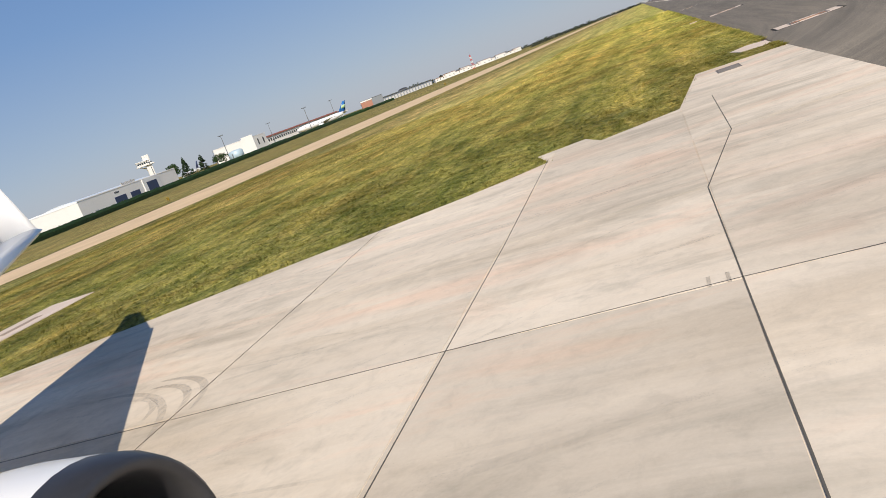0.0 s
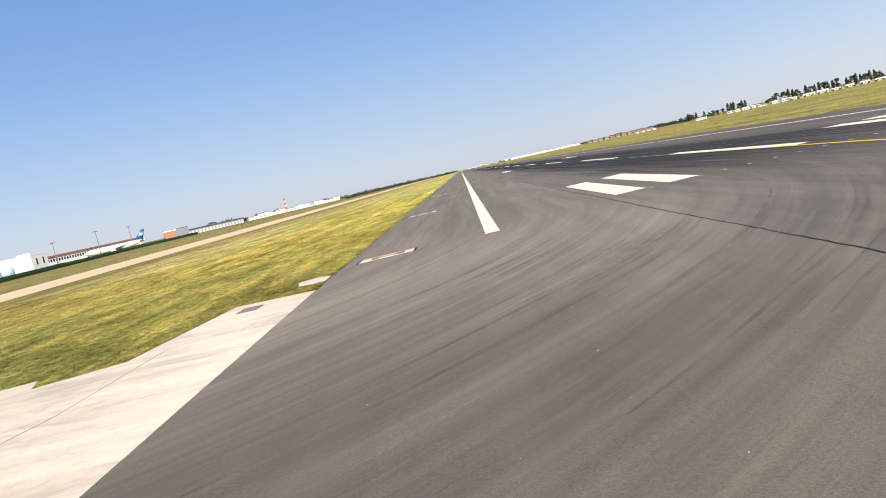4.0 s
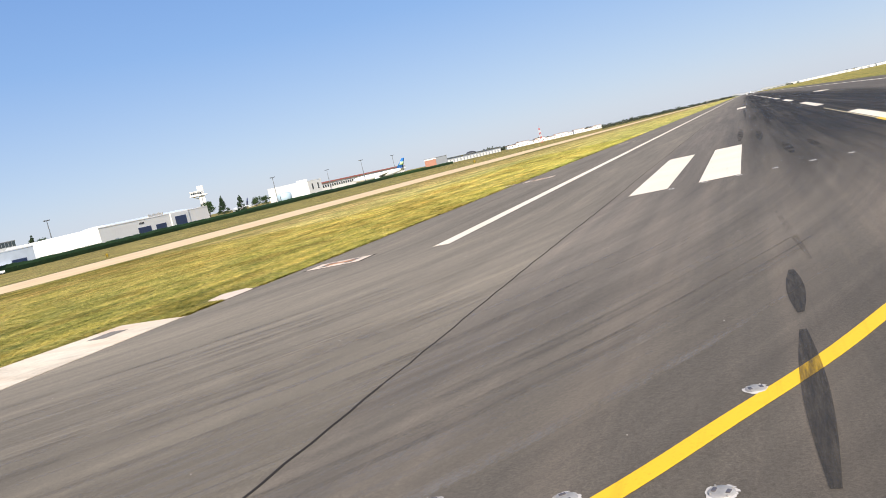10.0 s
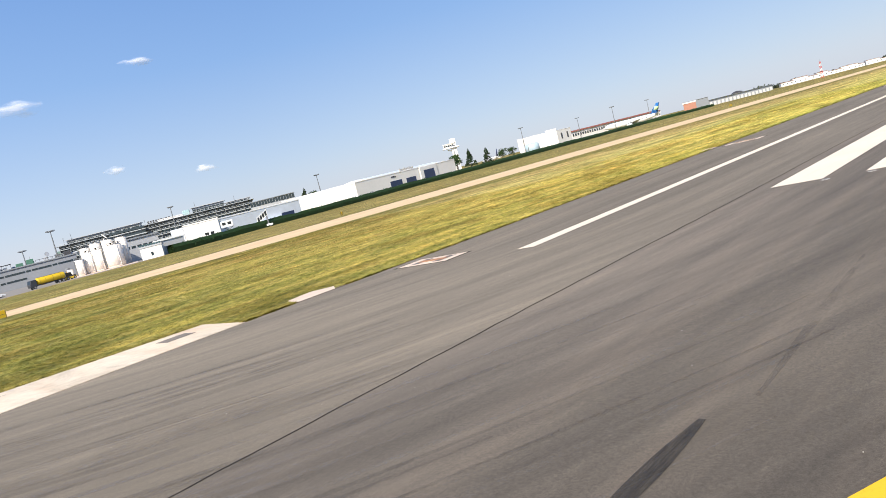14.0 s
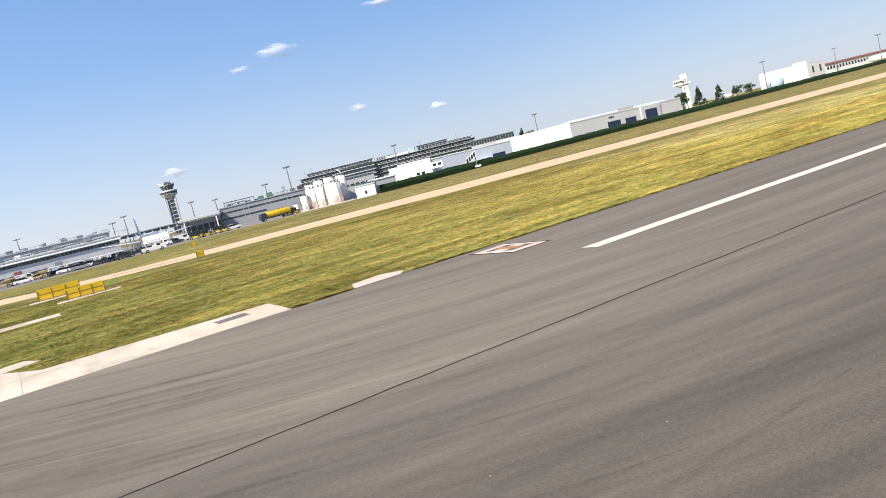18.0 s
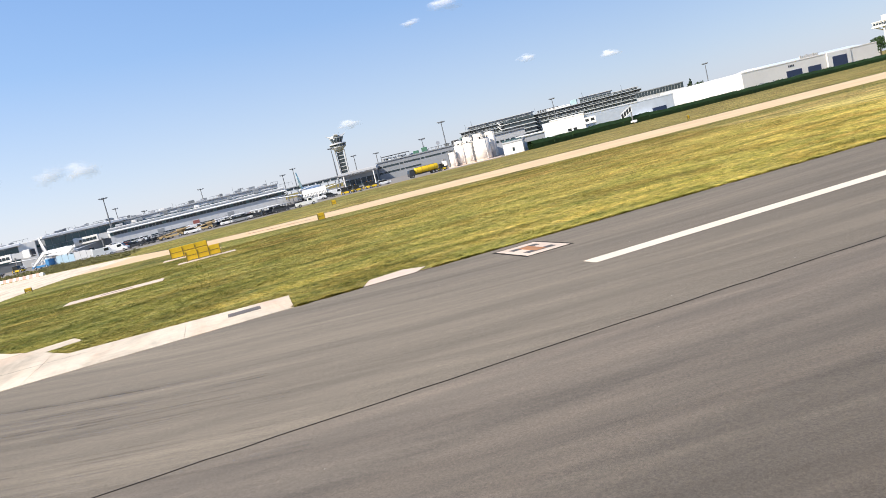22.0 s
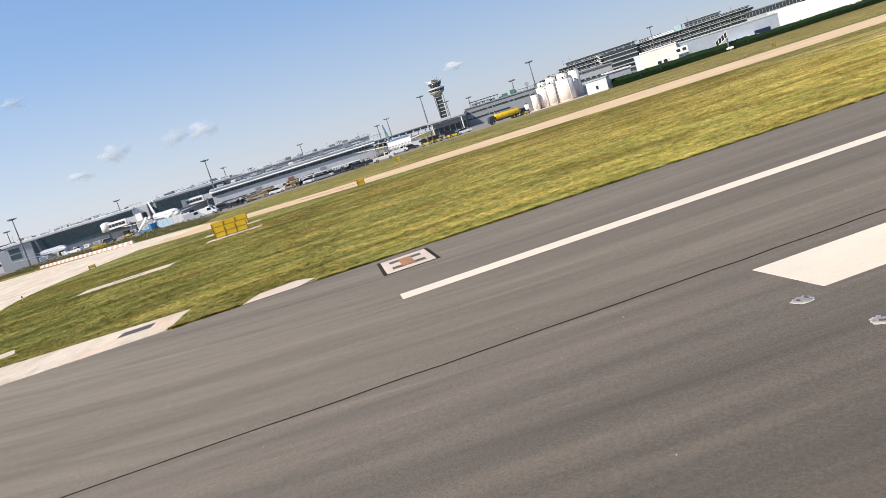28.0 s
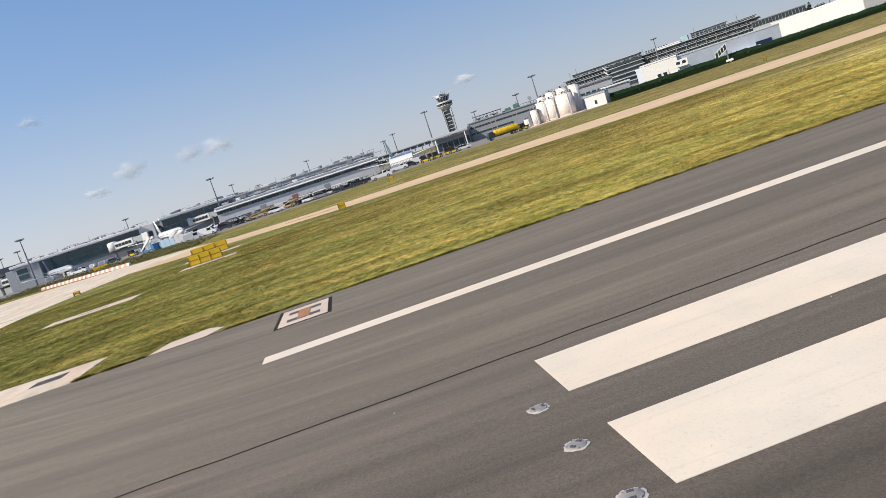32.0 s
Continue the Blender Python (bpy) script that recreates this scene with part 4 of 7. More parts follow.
for f, hh in ((0.44, 1.3), (0.54, 1.9)):
    part("roof_unit", box_bm(L * f, L * f + 2.4, 3, 6, H + 0.4, H + 0.4 + hh, 0.1), plain("green_unit", (0.07, 0.17, 0.12), 0.5), e, "dark green roof unit")
part("roof_rail", box_bm(L * 0.62, L * 0.90, 1.0, 1.1, H + 1.3, H + 1.42), DARK, e)
for i in range(8):
    part("rail_post", box_bm(L * (0.62 + 0.04 * i) - 0.05, L * (0.62 + 0.04 * i) + 0.05, 1.0, 1.1, H + 0.4, H + 1.31), DARK, e)
part("dark_unit", box_bm(L * 0.90, L * 0.965, 2, 5, H + 0.4, H + 2.1, 0.08), DARK, e)
part("dish", lathe_bm([(0.1, 0), (0.6, 0.15), (0.9, 0.45)], 14), LIGHT_GREY, e).matrix_basis = pose(L * 0.74, 4, H + 2.6, 80, 0, 20)
part("dish_post", cyl_bm((L * 0.74, 4, H), (L * 0.74, 4, H + 2.6), 0.12, n=6), STEEL, e)
roof_clutter(e, L, H, 8, 25)
roof_units(e, L, H, 6, 5)
e, L, w = hall("entrance_block", far(79.4, 318), far(76.8, 316), high(0.2, 318), 10, GREY, "recessed grey entrance under a pale canopy", LIGHT_GREY)
part("canopy", box_bm(-1, L + 0.8, -4, 4, high(0.2, 318) + 0.6, high(0.52, 318), 0.2), LIGHT_GREY, e, "pale projecting canopy")
for i in range(6):
    pane(w, L * (i + 0.5) / 6, 0, 0.4, L / 6 * 0.85, 3.0)
for x in (1, L - 1):
    part("column", cyl_bm((x, -3.4, 0), (x, -3.4, high(0.3, 318)), 0.25, n=10), WHITE, e)
# covered bridge between them
a, b = far(84.2, 345), far(79.2, 335)
d = b - a
e = thing("jet_bridge_link", (a.x, a.y, LOW), "grey covered walkway on posts between the buildings", "walkway", turn=math.degrees(math.atan2(d.y, d.x)))
hb = high(0.42, 340)
part("deck", box_bm(0, d.length, 0, 4, hb - 1.5, hb - 0.3, 0.1), LIGHT_GREY, e)
part("roof", box_bm(-0.3, d.length + 0.3, -0.5, 4.5, hb - 0.3, hb + 0.1, 0.05), GREY, e)
for i in range(9):
    pane(e, d.length * (i + 0.5) / 9, 0, hb - 1.3, d.length / 9 * 0.8, 0.8)
    part("post", cyl_bm((d.length * (i + 0.5) / 9, 1, 0), (d.length * (i + 0.5) / 9, 1, hb - 1.5), 0.18, n=8), STEEL, e)


def control_tower():
    p = far(79.3, 715)
    e = thing("control_tower", (p.x, p.y, LOW), "tall control tower with glazed shaft, ringed balcony and winged roof", "control tower", turn=79.3)
    zt = high(3.45, 715)
    white = plain("tower_white", (0.46, 0.48, 0.51), 0.5)
    for sx in (-1, 1):
        for sy in (-1, 1):
            bm = bmesh.new()
            for z0, z1, r0, r1 in ((0, zt * 0.68, 3.3, 4.4),):
                cyl_bm((sx * r0, sy * r0, z0), (sx * r1, sy * r1, z1), 0.75, 0.6, 8, bm)
            part("leg", bm, white, e)
    sh = part("shaft", box_bm(-2.9, 2.9, -2.9, 2.9, 0, zt * 0.70, 0.1), GLASS, e, "dark glazed shaft")
    for k in range(9):
        z = zt * 0.06 + k * zt * 0.072
        part("floor_band", box_bm(-3.1, 3.1, -3.1, 3.1, z, z + 0.7), white, sh)
    part("collar", lathe_bm([(3.4, zt * 0.66), (4.4, zt * 0.695), (7.2, zt * 0.735), (7.4, zt * 0.75)], 28), white, e)
    gg = part("gallery_glass", lathe_bm([(6.9, zt * 0.75), (7.2, zt * 0.79)], 28), GLASS, e)
    for k in range(28):
        a = 2 * math.pi * k / 28
        part("mullion", cyl_bm((7.0 * math.cos(a), 7.0 * math.sin(a), zt * 0.75), (7.3 * math.cos(a), 7.3 * math.sin(a), zt * 0.79), 0.12, n=5), white, gg)
    part("gallery_roof", lathe_bm([(7.8, zt * 0.79), (7.9, zt * 0.81), (6.6, zt * 0.822), (4.6, zt * 0.83)], 28), white, e)
    cab = part("cab", lathe_bm([(4.4, zt * 0.83), (6.2, zt * 0.915)], 12), GLASS, e, "outward-leaning cab glazing")
    for k in range(12):
        a = 2 * math.pi * k / 12
        part("cab_mullion", cyl_bm((4.45 * math.cos(a), 4.45 * math.sin(a), zt * 0.83), (6.25 * math.cos(a), 6.25 * math.sin(a), zt * 0.915), 0.13, n=5), white, cab)
    part("cab_roof", lathe_bm([(6.3, zt * 0.915), (6.6, zt * 0.93), (5.0, zt * 0.945), (2.4, zt * 0.95)], 12), white, e)
    # petals of the roof, swept up and outwards
    for k in range(4):
        reach, lift = ((9.6, 0.995), (8.0, 0.975))[k % 2]
        bm = bmesh.new()
        rows = []
        for u in (0.0, 0.35, 0.7, 1.0):
            x = 3.0 + (reach - 3.0) * u
            z = zt * (0.925 + (lift - 0.925) * u ** 1.7)
            wd, th = 4.2 * (1 - 0.62 * u), 1.9 * (1 - u) + 0.25
            rows.append([bm.verts.new(q) for q in ((x, -wd, z), (x, wd, z), (x, wd * 0.8, z + th), (x, -wd * 0.8, z + th))])
        for p, q in zip(rows, rows[1:]):
            for j in range(4):
                bm.faces.new((p[j], p[(j + 1) % 4], q[(j + 1) % 4], q[j]))
        bm.faces.new(rows[0][::-1]), bm.faces.new(rows[-1])
        bmesh.ops.recalc_face_normals(bm, faces=bm.faces[:])
        bmesh.ops.transform(bm, matrix=Matrix.Rotation(math.pi / 2 * k, 4, "Z"), verts=bm.verts[:])
        part("roof_petal", bm, white, e, "upswept grey roof petal")
    part("roof_hut", box_bm(-1.6, 1.6, -1.6, 1.6, zt * 0.94, zt * 1.005, 0.15), white, e)
    part("radar_mast", cyl_bm((0, 0, zt * 1.005), (0, 0, zt * 1.04), 0.22, 0.12, 8), STEEL, e)
    part("antenna", cyl_bm((3.5, 0, zt * 0.96), (3.5, 0, zt * 1.03), 0.12, n=6), STEEL, e)


control_tower()


def rounded_slab(x0, x1, reach, z0, z1):
    """A slab that stands out from a front, its near end rounded off."""
    outline = [(x1, 0.0), (x1, -reach)] + [(x0 + reach - reach * math.sin(radians(9 * k)), -reach * math.cos(radians(9 * k))) for k in range(11)]
    bm = bmesh.new()
    low, top = [bm.verts.new((x, y, z0)) for x, y in outline], [bm.verts.new((x, y, z1)) for x, y in outline]
    n = len(outline)
    for i in range(n):
        bm.faces.new((low[i], low[(i + 1) % n], top[(i + 1) % n], top[i]))
    bm.faces.new(low[::-1]), bm.faces.new(top)
    bmesh.ops.recalc_face_normals(bm, faces=bm.faces[:])
    return bm


def main_terminal():
    a, b = far(70.1, 575), far(56.9, 560)
    d = b - a
    L = d.length
    H = high(1.42, 565)
    e = thing("main_terminal", (a.x, a.y, LOW), "long many-storeyed grey terminal with open galleries", "terminal", turn=math.degrees(math.atan2(d.y, d.x)))
    w = part("wall", box_bm(0, L, 0, 40, 0, H - 1.0, 0.1), plain("terminal_grey", (0.20, 0.225, 0.235), 0.5, 0, 0.12, 0.5), e)
    storeys = 6
    sh = H / storeys
    pale = plain("gallery_edge", (0.43, 0.46, 0.47), 0.5, 0, 0.15, 0.8)
    for k in range(storeys):
        z = k * sh
        out = 2.2 + 0.5 * (k % 2)
        part("gallery_slab", box_bm(-0.5, L + 0.5, -out, 0, z + sh * 0.86, z + sh * 0.98, 0.03), pale, e)
        part("rail", box_bm(-0.5, L + 0.5, -out - 0.08, -out, z + sh * 1.24, z + sh * 1.29), pale, e)
        n = 56 if k % 2 else 40
        for i in range(n):
            pane(w, L * (i + 0.5) / n, 0, z + sh * 0.12, L / n * (0.62 if k % 2 else 0.9), sh * 0.7, TEAL if k == 3 else GLASS)
    for i in range(21):
        part("fin", box_bm(L * i / 20 - 0.14, L * i / 20 + 0.14, -2.0, 0, 0, H - 0.6), GREY, e)
    part("roof_slab", box_bm(-1.5, L + 1.5, -3.2, 42, H - 0.6, H - 0.2, 0.1), GREY, e)
    for x0, x1, hh in ((0.03, 0.40, 2.6), (0.68, 0.85, 3.6), (0.86, 0.99, 1.6)):
        p = part("penthouse", box_bm(L * x0, L * x1, 6, 20, H - 0.2, H + hh, 0.1), GREY, e)
        part("penthouse_roof", box_bm(L * x0 - 1, L * x1 + 1, 5, 21, H + hh, H + hh + 0.4), LIGHT_GREY, p)
        for i in range(8):
            pane(p, L * (x0 + (x1 - x0) * (i + 0.5) / 8), 6, H + 0.2, L * (x1 - x0) / 8 * 0.8, hh * 0.6)
    # rounded prow of stacked balconies with white rims
    prow = part("prow", rounded_slab(L * 0.245, L * 0.43, 7.0, 0, H * 0.86), GREY, e, "rounded glazed prow")
    for k in range(5):
        z = H * (0.20 + 0.165 * k)
        reach = 9.5 - 0.3 * k
        part("balcony", rounded_slab(L * (0.238 - 0.003 * k), L * 0.44, reach, z, z + 0.45), pale, prow, "white-rimmed balcony")
        part("window_band", rounded_slab(L * 0.243, L * 0.432, 7.3, z + 0.9, z + H * 0.13), GLASS, prow, "dark window band")
        if k > 2:
            part("strut", cyl_bm((L * 0.235, -3.0, z), (L * 0.215, -3.0, z + 3.2), 0.4, n=6), WHITE, prow, "slanted white strut")
    for i in range(12):
        x = L * (0.05 + 0.028 * i)
        part("roof_truss", cyl_bm((x, -1.0, H - 0.2), (x + 2.2, -1.0, H + 1.2), 0.14, n=5), STEEL, e)
    part("truss_rail", box_bm(L * 0.04, L * 0.40, -1.2, -0.9, H + 1.1, H + 1.4), DARK, e)
    for f, hh in ((0.02, 3.5), (0.06, 5.0), (0.43, 2.5), (0.70, 5.5), (0.91, 4.0)):
        part("antenna", cyl_bm((L * f, 4, H), (L * f, 4, H + hh + 1.5), 0.12, n=5), STEEL, e)
    # letters on the roof too small to read: plain bars
    for i in range(9):
        x = L * (0.445 + 0.0135 * i)
        part("roof_letter", box_bm(x, x + L * 0.009, 1, 1.4, H + 0.3, H + 1.9), DARK, e)
    part("letter_frame", box_bm(L * 0.44, L * 0.57, 1.2, 1.5, H - 0.2, H + 0.35), STEEL, e)
    part("lift_housing", box_bm(L * 0.63, L * 0.665, 2, 9, H - 0.2, H + 3.4, 0.1), plain("pale_teal_glass", (0.35, 0.50, 0.52), 0.3), e, "pale teal glass lift housing")
    part("green_end", box_bm(-3, 1, 2, 26, 0, H * 0.82, 0.1), plain("green_glass_end", (0.16, 0.24, 0.22), 0.3), e, "greenish glazed end")
    part("white_plant_room", box_bm(L * 0.50, L * 0.63, -2.5, 4, H - 0.4, H + 1.2, 0.1), WHITE, e)
    # lower right wing
    a2, b2 = far(57.2, 520), far(53.9, 520)
    e2, L2, w2 = hall("terminal_annex", a2, b2, high(1.12, 520), 20, LIGHT_GREY, "lower grey annex with a glazed top floor", GREY)
    for i in range(16):
        pane(w2, L2 * (i + 0.5) / 16, 0, high(0.78, 520), L2 / 16 * 0.9, high(1.1, 520) - high(0.78, 520))


main_terminal()

# white cargo sheds behind the hedge
e, L, w = hall("cargo_shed", far(63.4, 262), far(60.9, 262), high(0.6, 262), 14, WHITE, "plain white cargo shed behind the hedge", WHITE, 0.1)
e, L, w = hall("cargo_shed", far(60.9, 268), far(54.6, 290), high(0.5, 275), 30, plain("pale_blue_cladding", (0.60, 0.66, 0.74), 0.45), "pale blue-white shed wall behind the hedge", ROOF, 0.1)
pane(w, L * 0.82, 0, 1.0, L * 0.16, 2.2, NAVY)
part("loading_dock", box_bm(L * 0.5, L * 0.75, -2, 0, 1.6, 2.1, 0.05), WHITE, e)
e, L, w = hall("cargo_shed", far(54.7, 330), far(50.0, 322), high(0.62, 326), 50, WHITE, "large windowless white shed", ROOF, 0.1)
for i in range(9):
    part("cladding_rib", box_bm(L * (i + 0.5) / 9 - 0.05, L * (i + 0.5) / 9 + 0.05, -0.08, 0, 0, high(0.62, 326)), WHITE, e)
e, L, w = hall("freight_hangar", far(50.0, 322), far(41.9, 385), high(0.62, 350), 46, CREAMW, "long cream freight hangar with dark roller doors", CREAMW, 0.1)
H = high(0.62, 350)
for f0, f1, hh, mt in ((0.30, 0.41, 0.60, NAVY), (0.455, 0.55, 0.58, NAVY)):
    dr = pane(e, L * (f0 + f1) / 2, 0, 0, L * (f1 - f0), H * hh, mt, "roller_door")
part("door_surround", box_bm(L * 0.60, L * 0.78, -0.5, 0, 0, H * 1.04, 0.05), WHITE, e, "white door surround")
pane(e, L * 0.69, -0.5, 0, L * 0.11, H * 0.80, NAVY, "roller_door")
pane(e, L * 0.12, 0, 0, 2.2, 2.6, LIGHT_GREY, "door")
for i in range(4):
    part("wall_sign_bar", box_bm(L * 0.318 + 0.9 * i, L * 0.318 + 0.9 * i + 0.6, -0.1, 0, H * 0.78, H * 0.88), DARK, e)
for i in range(9):
    part("roof_letter", box_bm(L * 0.42 + 1.25 * i, L * 0.42 + 1.25 * i + 0.8, 0.5, 0.8, H + 0.5, H + 1.5 + 0.3 * (i % 3 == 0)), plain("pale_letter", (0.45, 0.44, 0.42)), e)


def vault(a, b, z0, rise, deep, mat, label):
    """A shallow barrel roof along a to b."""
    d = b - a
    e = thing("vaulted_hangar", (a.x, a.y, LOW), label, "hangar", turn=math.degrees(math.atan2(d.y, d.x)))
    part("wall", box_bm(0, d.length, 0, deep, 0, z0), WHITE, e)
    n = 9
    for s in range(n):
        bm = bmesh.new()
        prof = [(deep * k / 12, z0 + rise * math.sin(math.pi * k / 12)) for k in range(13)]
        x0, x1 = d.length * s / n, d.length * (s + 1) / n - 0.1
        r0, r1 = [bm.verts.new((x0, y, z)) for y, z in prof], [bm.verts.new((x1, y, z)) for y, z in prof]
        for k in range(12):
            bm.faces.new((r0[k], r1[k], r1[k + 1], r0[k + 1]))
        bm.faces.new(r0), bm.faces.new(r1[::-1])
        bmesh.ops.recalc_face_normals(bm, faces=bm.faces[:])
        part("roof_bay", bm, mat, e)
    return e


vault(far(47.6, 386), far(41.8, 432), high(0.45, 400), 3.0, 40, plain("pale_vault", (0.70, 0.76, 0.82), 0.35, 0.1, 0.08, 0.3), "broad hangar with a pale barrel roof")


def cab_tower():
    p = far(41.25, 575)
    e = thing("apron_tower", (p.x, p.y, LOW), "slim white tower with an overhanging glazed cab", "tower", turn=41)
    H = high(2.15, 575)
    part("shaft", box_bm(-2.1, 2.1, -2.1, 2.1, 0, H * 0.86, 0.2), WHITE, e)
    part("deck", box_bm(-8.5, 4.2, -3.5, 3.5, H * 0.72, H * 0.755, 0.1), WHITE, e)
    c = part("cab", box_bm(-7.6, 0.5, -3.0, 3.0, H * 0.755, H * 0.85, 0.1), WHITE, e)
    for i in range(5):
        pane(c, -6.6 + 1.5 * i, -3.0, H * 0.78, 1.2, H * 0.05)
    part("cab_roof", box_bm(-8.0, 1.0, -3.3, 3.3, H * 0.85, H * 0.87, 0.05), WHITE, e)
    part("lift_head", box_bm(-2.3, 2.3, -2.3, 2.3, H * 0.86, H, 0.2), WHITE, e)
    part("bracket", cyl_bm((0, 0, H * 0.6), (-6, 0, H * 0.72), 0.5, 0.3, 8), WHITE, e)


cab_tower()

# storage silos
def silo(x, y, r, h):
    e = thing("storage_silo", (x, y, LOW), "upright white storage silo with a domed cap", "silo", "silo group")
    part("shell", lathe_bm([(r, 0), (r, h * 0.95)], 24), plain("silo_white", (0.76, 0.72, 0.67), 0.5, 0, 0.06, 0.5), e)
    part("cap", lathe_bm([(r * 1.005, h * 0.95), (r * 1.005, h * 0.958), (r * 0.8, h * 0.985), (r * 0.45, h * 1.005), (r * 0.1, h * 1.012)], 24), plain("silo_cap", (0.72, 0.70, 0.68), 0.5, 0, 0.06, 0.5), e)
    part("base_ring", lathe_bm([(r * 1.01, 0), (r * 1.01, 0.4)], 24), CREAM, e)
    for i in range(2):
        part("hoop", lathe_bm([(r + 0.012, h * (0.32 + 0.32 * i)), (r + 0.012, h * (0.32 + 0.32 * i) + 0.05)], 24), plain("silo_white", (0.76, 0.72, 0.67)), e)
    ring = part("top_rail", lathe_bm([(r * 0.97, h + 0.44), (r * 0.97, h + 0.49)], 24), LIGHT_GREY, e)
    for i in range(6):
        q = radians(60 * i)
        part("rail_post", cyl_bm((r * 0.97 * math.cos(q), r * 0.97 * math.sin(q), h * 0.955), (r * 0.97 * math.cos(q), r * 0.97 * math.sin(q), h + 0.45), 0.03, n=5), LIGHT_GREY, ring)
    part("pipe", cyl_bm((r + 0.12, 0.3, 0.3), (r + 0.12, 0.3, h * 0.95), 0.09, n=6), WHITE, e)
    part("ladder", box_bm(-0.25, 0.25, -r - 0.18, -r, 0.3, h * 0.95), STEEL, e)
    part("vent", cyl_bm((0, 0, h * 0.98), (0, 0, h + 0.5), 0.25, n=8), STEEL, e)


for x, y, r, h in ((-201.2, 64.8, 1.15, 4.6), (-202.6, 68.0, 1.7, 6.2), (-201.8, 70.6, 1.85, 6.3), (-199.8, 74.3, 2.65, 6.6), (-204.0, 79.3, 1.65, 8.3),
                   (-208.6, 70.3, 1.5, 7.6), (-208.0, 73.1, 1.7, 8.3), (-207.4, 76.6, 1.8, 8.5), (-201.4, 77.2, 0.5, 6.6), (-203.2, 62.5, 0.9, 2.6)):
    silo(x, y, r, h)
sheet("silo_pad", [tuple(far(71.9, 224)), tuple(far(67.4, 222)), tuple(far(67.2, 250)), tuple(far(71.9, 252))], CREAM, 0.03, 0.08, label="pale concrete pad under the silos", category="slab")
e, L, w = hall("plant_block", far(67.7, 250), far(65.3, 252), high(0.62, 250), 12, LIGHT_GREY, "grey plant building with white upper railing", GREY)
for i in range(6):
    pane(w, L * (i + 0.5) / 6, 0, high(0.62, 250) * 0.6, L / 6 * 0.7, 0.7)
e, L, w = hall("white_cabin", far(67.1, 222), far(65.6, 221), high(-0.2, 222), 4, WHITE, "white site cabin beside the silos", LIGHT_GREY, 0.15)
pane(w, L * 0.5, 0, 0.8, 0.6, 1.0)
for i in range(8):
    pane(e, L * (i + 0.5) / 8, 0.3, high(-0.2, 222) + 0.5, L / 8 * 0.85, 0.5, TEAL, "skylight")
e, L, w = hall("dock_shelter", far(65.5, 226), far(63.9, 228), high(0.0, 226), 6, LIGHT_GREY, "grey open loading shelter", ROOF, 0.3)
# solid dark panel painted as the shade inside the open front
pane(w, L * 0.35, 0, 0, L * 0.4, 2.3, DARK, "opening")

# ---- beyond the hedge, further along ----
a, b = far(35.15, 640, REF11), far(32.2, 640, REF11)
e, L, w = hall("white_hangar", a, b, high(0.80, 640, REF11), 30, WHITE, "big stepped white hangar", WHITE, 0.1)
part("raised_end", box_bm(L * 0.72, L * 1.0, -0.3, 30, 0, high(0.97, 640, REF11), 0.1), WHITE, e)
a, b = far(32.2, 640, REF11), far(31.2, 660, REF11)
e, L, w = hall("white_hangar", a, b, high(0.78, 640, REF11), 20, CREAMW, "cream end of the hangar with two dark inlets", WHITE, 0.1)
for f in (0.3, 0.72):
    pane(e, L * f, 0, 5, 2.2, 5.0, DARK, "intake")
p = far(34.1, 560, REF11)
e = thing("blue_tank", (p.x, p.y, LOW), "low round pale blue tank", "tank")
part("shell", lathe_bm([(5.2, 0), (5.2, high(0.25, 560, REF11)), (3.5, high(0.34, 560, REF11)), (0.3, high(0.36, 560, REF11))], 28), plain("pale_blue_tank", (0.42, 0.54, 0.62), 0.4), e)
part("ladder", box_bm(-0.3, 0.3, -5.4, -5.2, 0, 5), STEEL, e)
a, b = far(31.2, 700, REF11), far(24.9, 800, REF11)
H = high(0.36, 740, REF11)
e, L, w = hall("office_block", a, b, H, 20, CREAMW, "long cream office block under a dull red roof", plain("red_roof", (0.28, 0.11, 0.09), 0.7), 1.0)
for i in range(40):
    pane(w, L * (i + 0.5) / 40, 0, H * 0.52, L / 40 * 0.62, H * 0.28)
    if i > 14:
        pane(w, L * (i + 0.5) / 40, 0, H * 0.12, L / 40 * 0.62, H * 0.22)
part("roof_ridge", box_bm(0, L, 6, 14, H + 0.5, H + 1.4), plain("red_roof", (0.28, 0.11, 0.09)), e)
a, b = far(23.3, 850, REF11), far(22.45, 850, REF11)
e, L, w = hall("orange_shed", a, b, high(0.42, 850, REF11), 15, plain("orange_cladding", (0.40, 0.19, 0.13), 0.5), "orange-fronted shed with a white frame", GREY)
part("white_frame", box_bm(-0.5, L + 0.5, -0.3, 0, high(0.33, 850, REF11), high(0.42, 850, REF11)), WHITE, e)
a, b = far(22.45, 850, REF11), far(21.6, 850, REF11)
hall("grey_shed", a, b, high(0.42, 850, REF11), 15, GREY, "plain grey shed beside the orange one", GREY)
a, b = far(21.9, 900, REF11), far(17.5, 1000, REF11)
e, L, w = hall("cargo_terminal", a, b, high(0.16, 950, REF11), 25, LIGHT_GREY, "long low cargo terminal with white doors", GREY, 1.2)
for i in range(18):
    pane(w, L * (i + 0.5) / 18, 0, 0, L / 18 * 0.6, high(0.16, 950, REF11) * 0.6, WHITE, "door")
p = far(19.75, 980, REF11)
e = thing("dark_dome", (p.x, p.y, LOW), "dark rounded hangar roof", "hangar")
part("shell", lathe_bm([(9, 0), (8.8, 4), (7, 7), (4, 8.7), (0.5, 9.3)], 20), DARK, e)
part("door", box_bm(-4, 4, -9.3, -8.2, 0, 4.5), GREY, e)
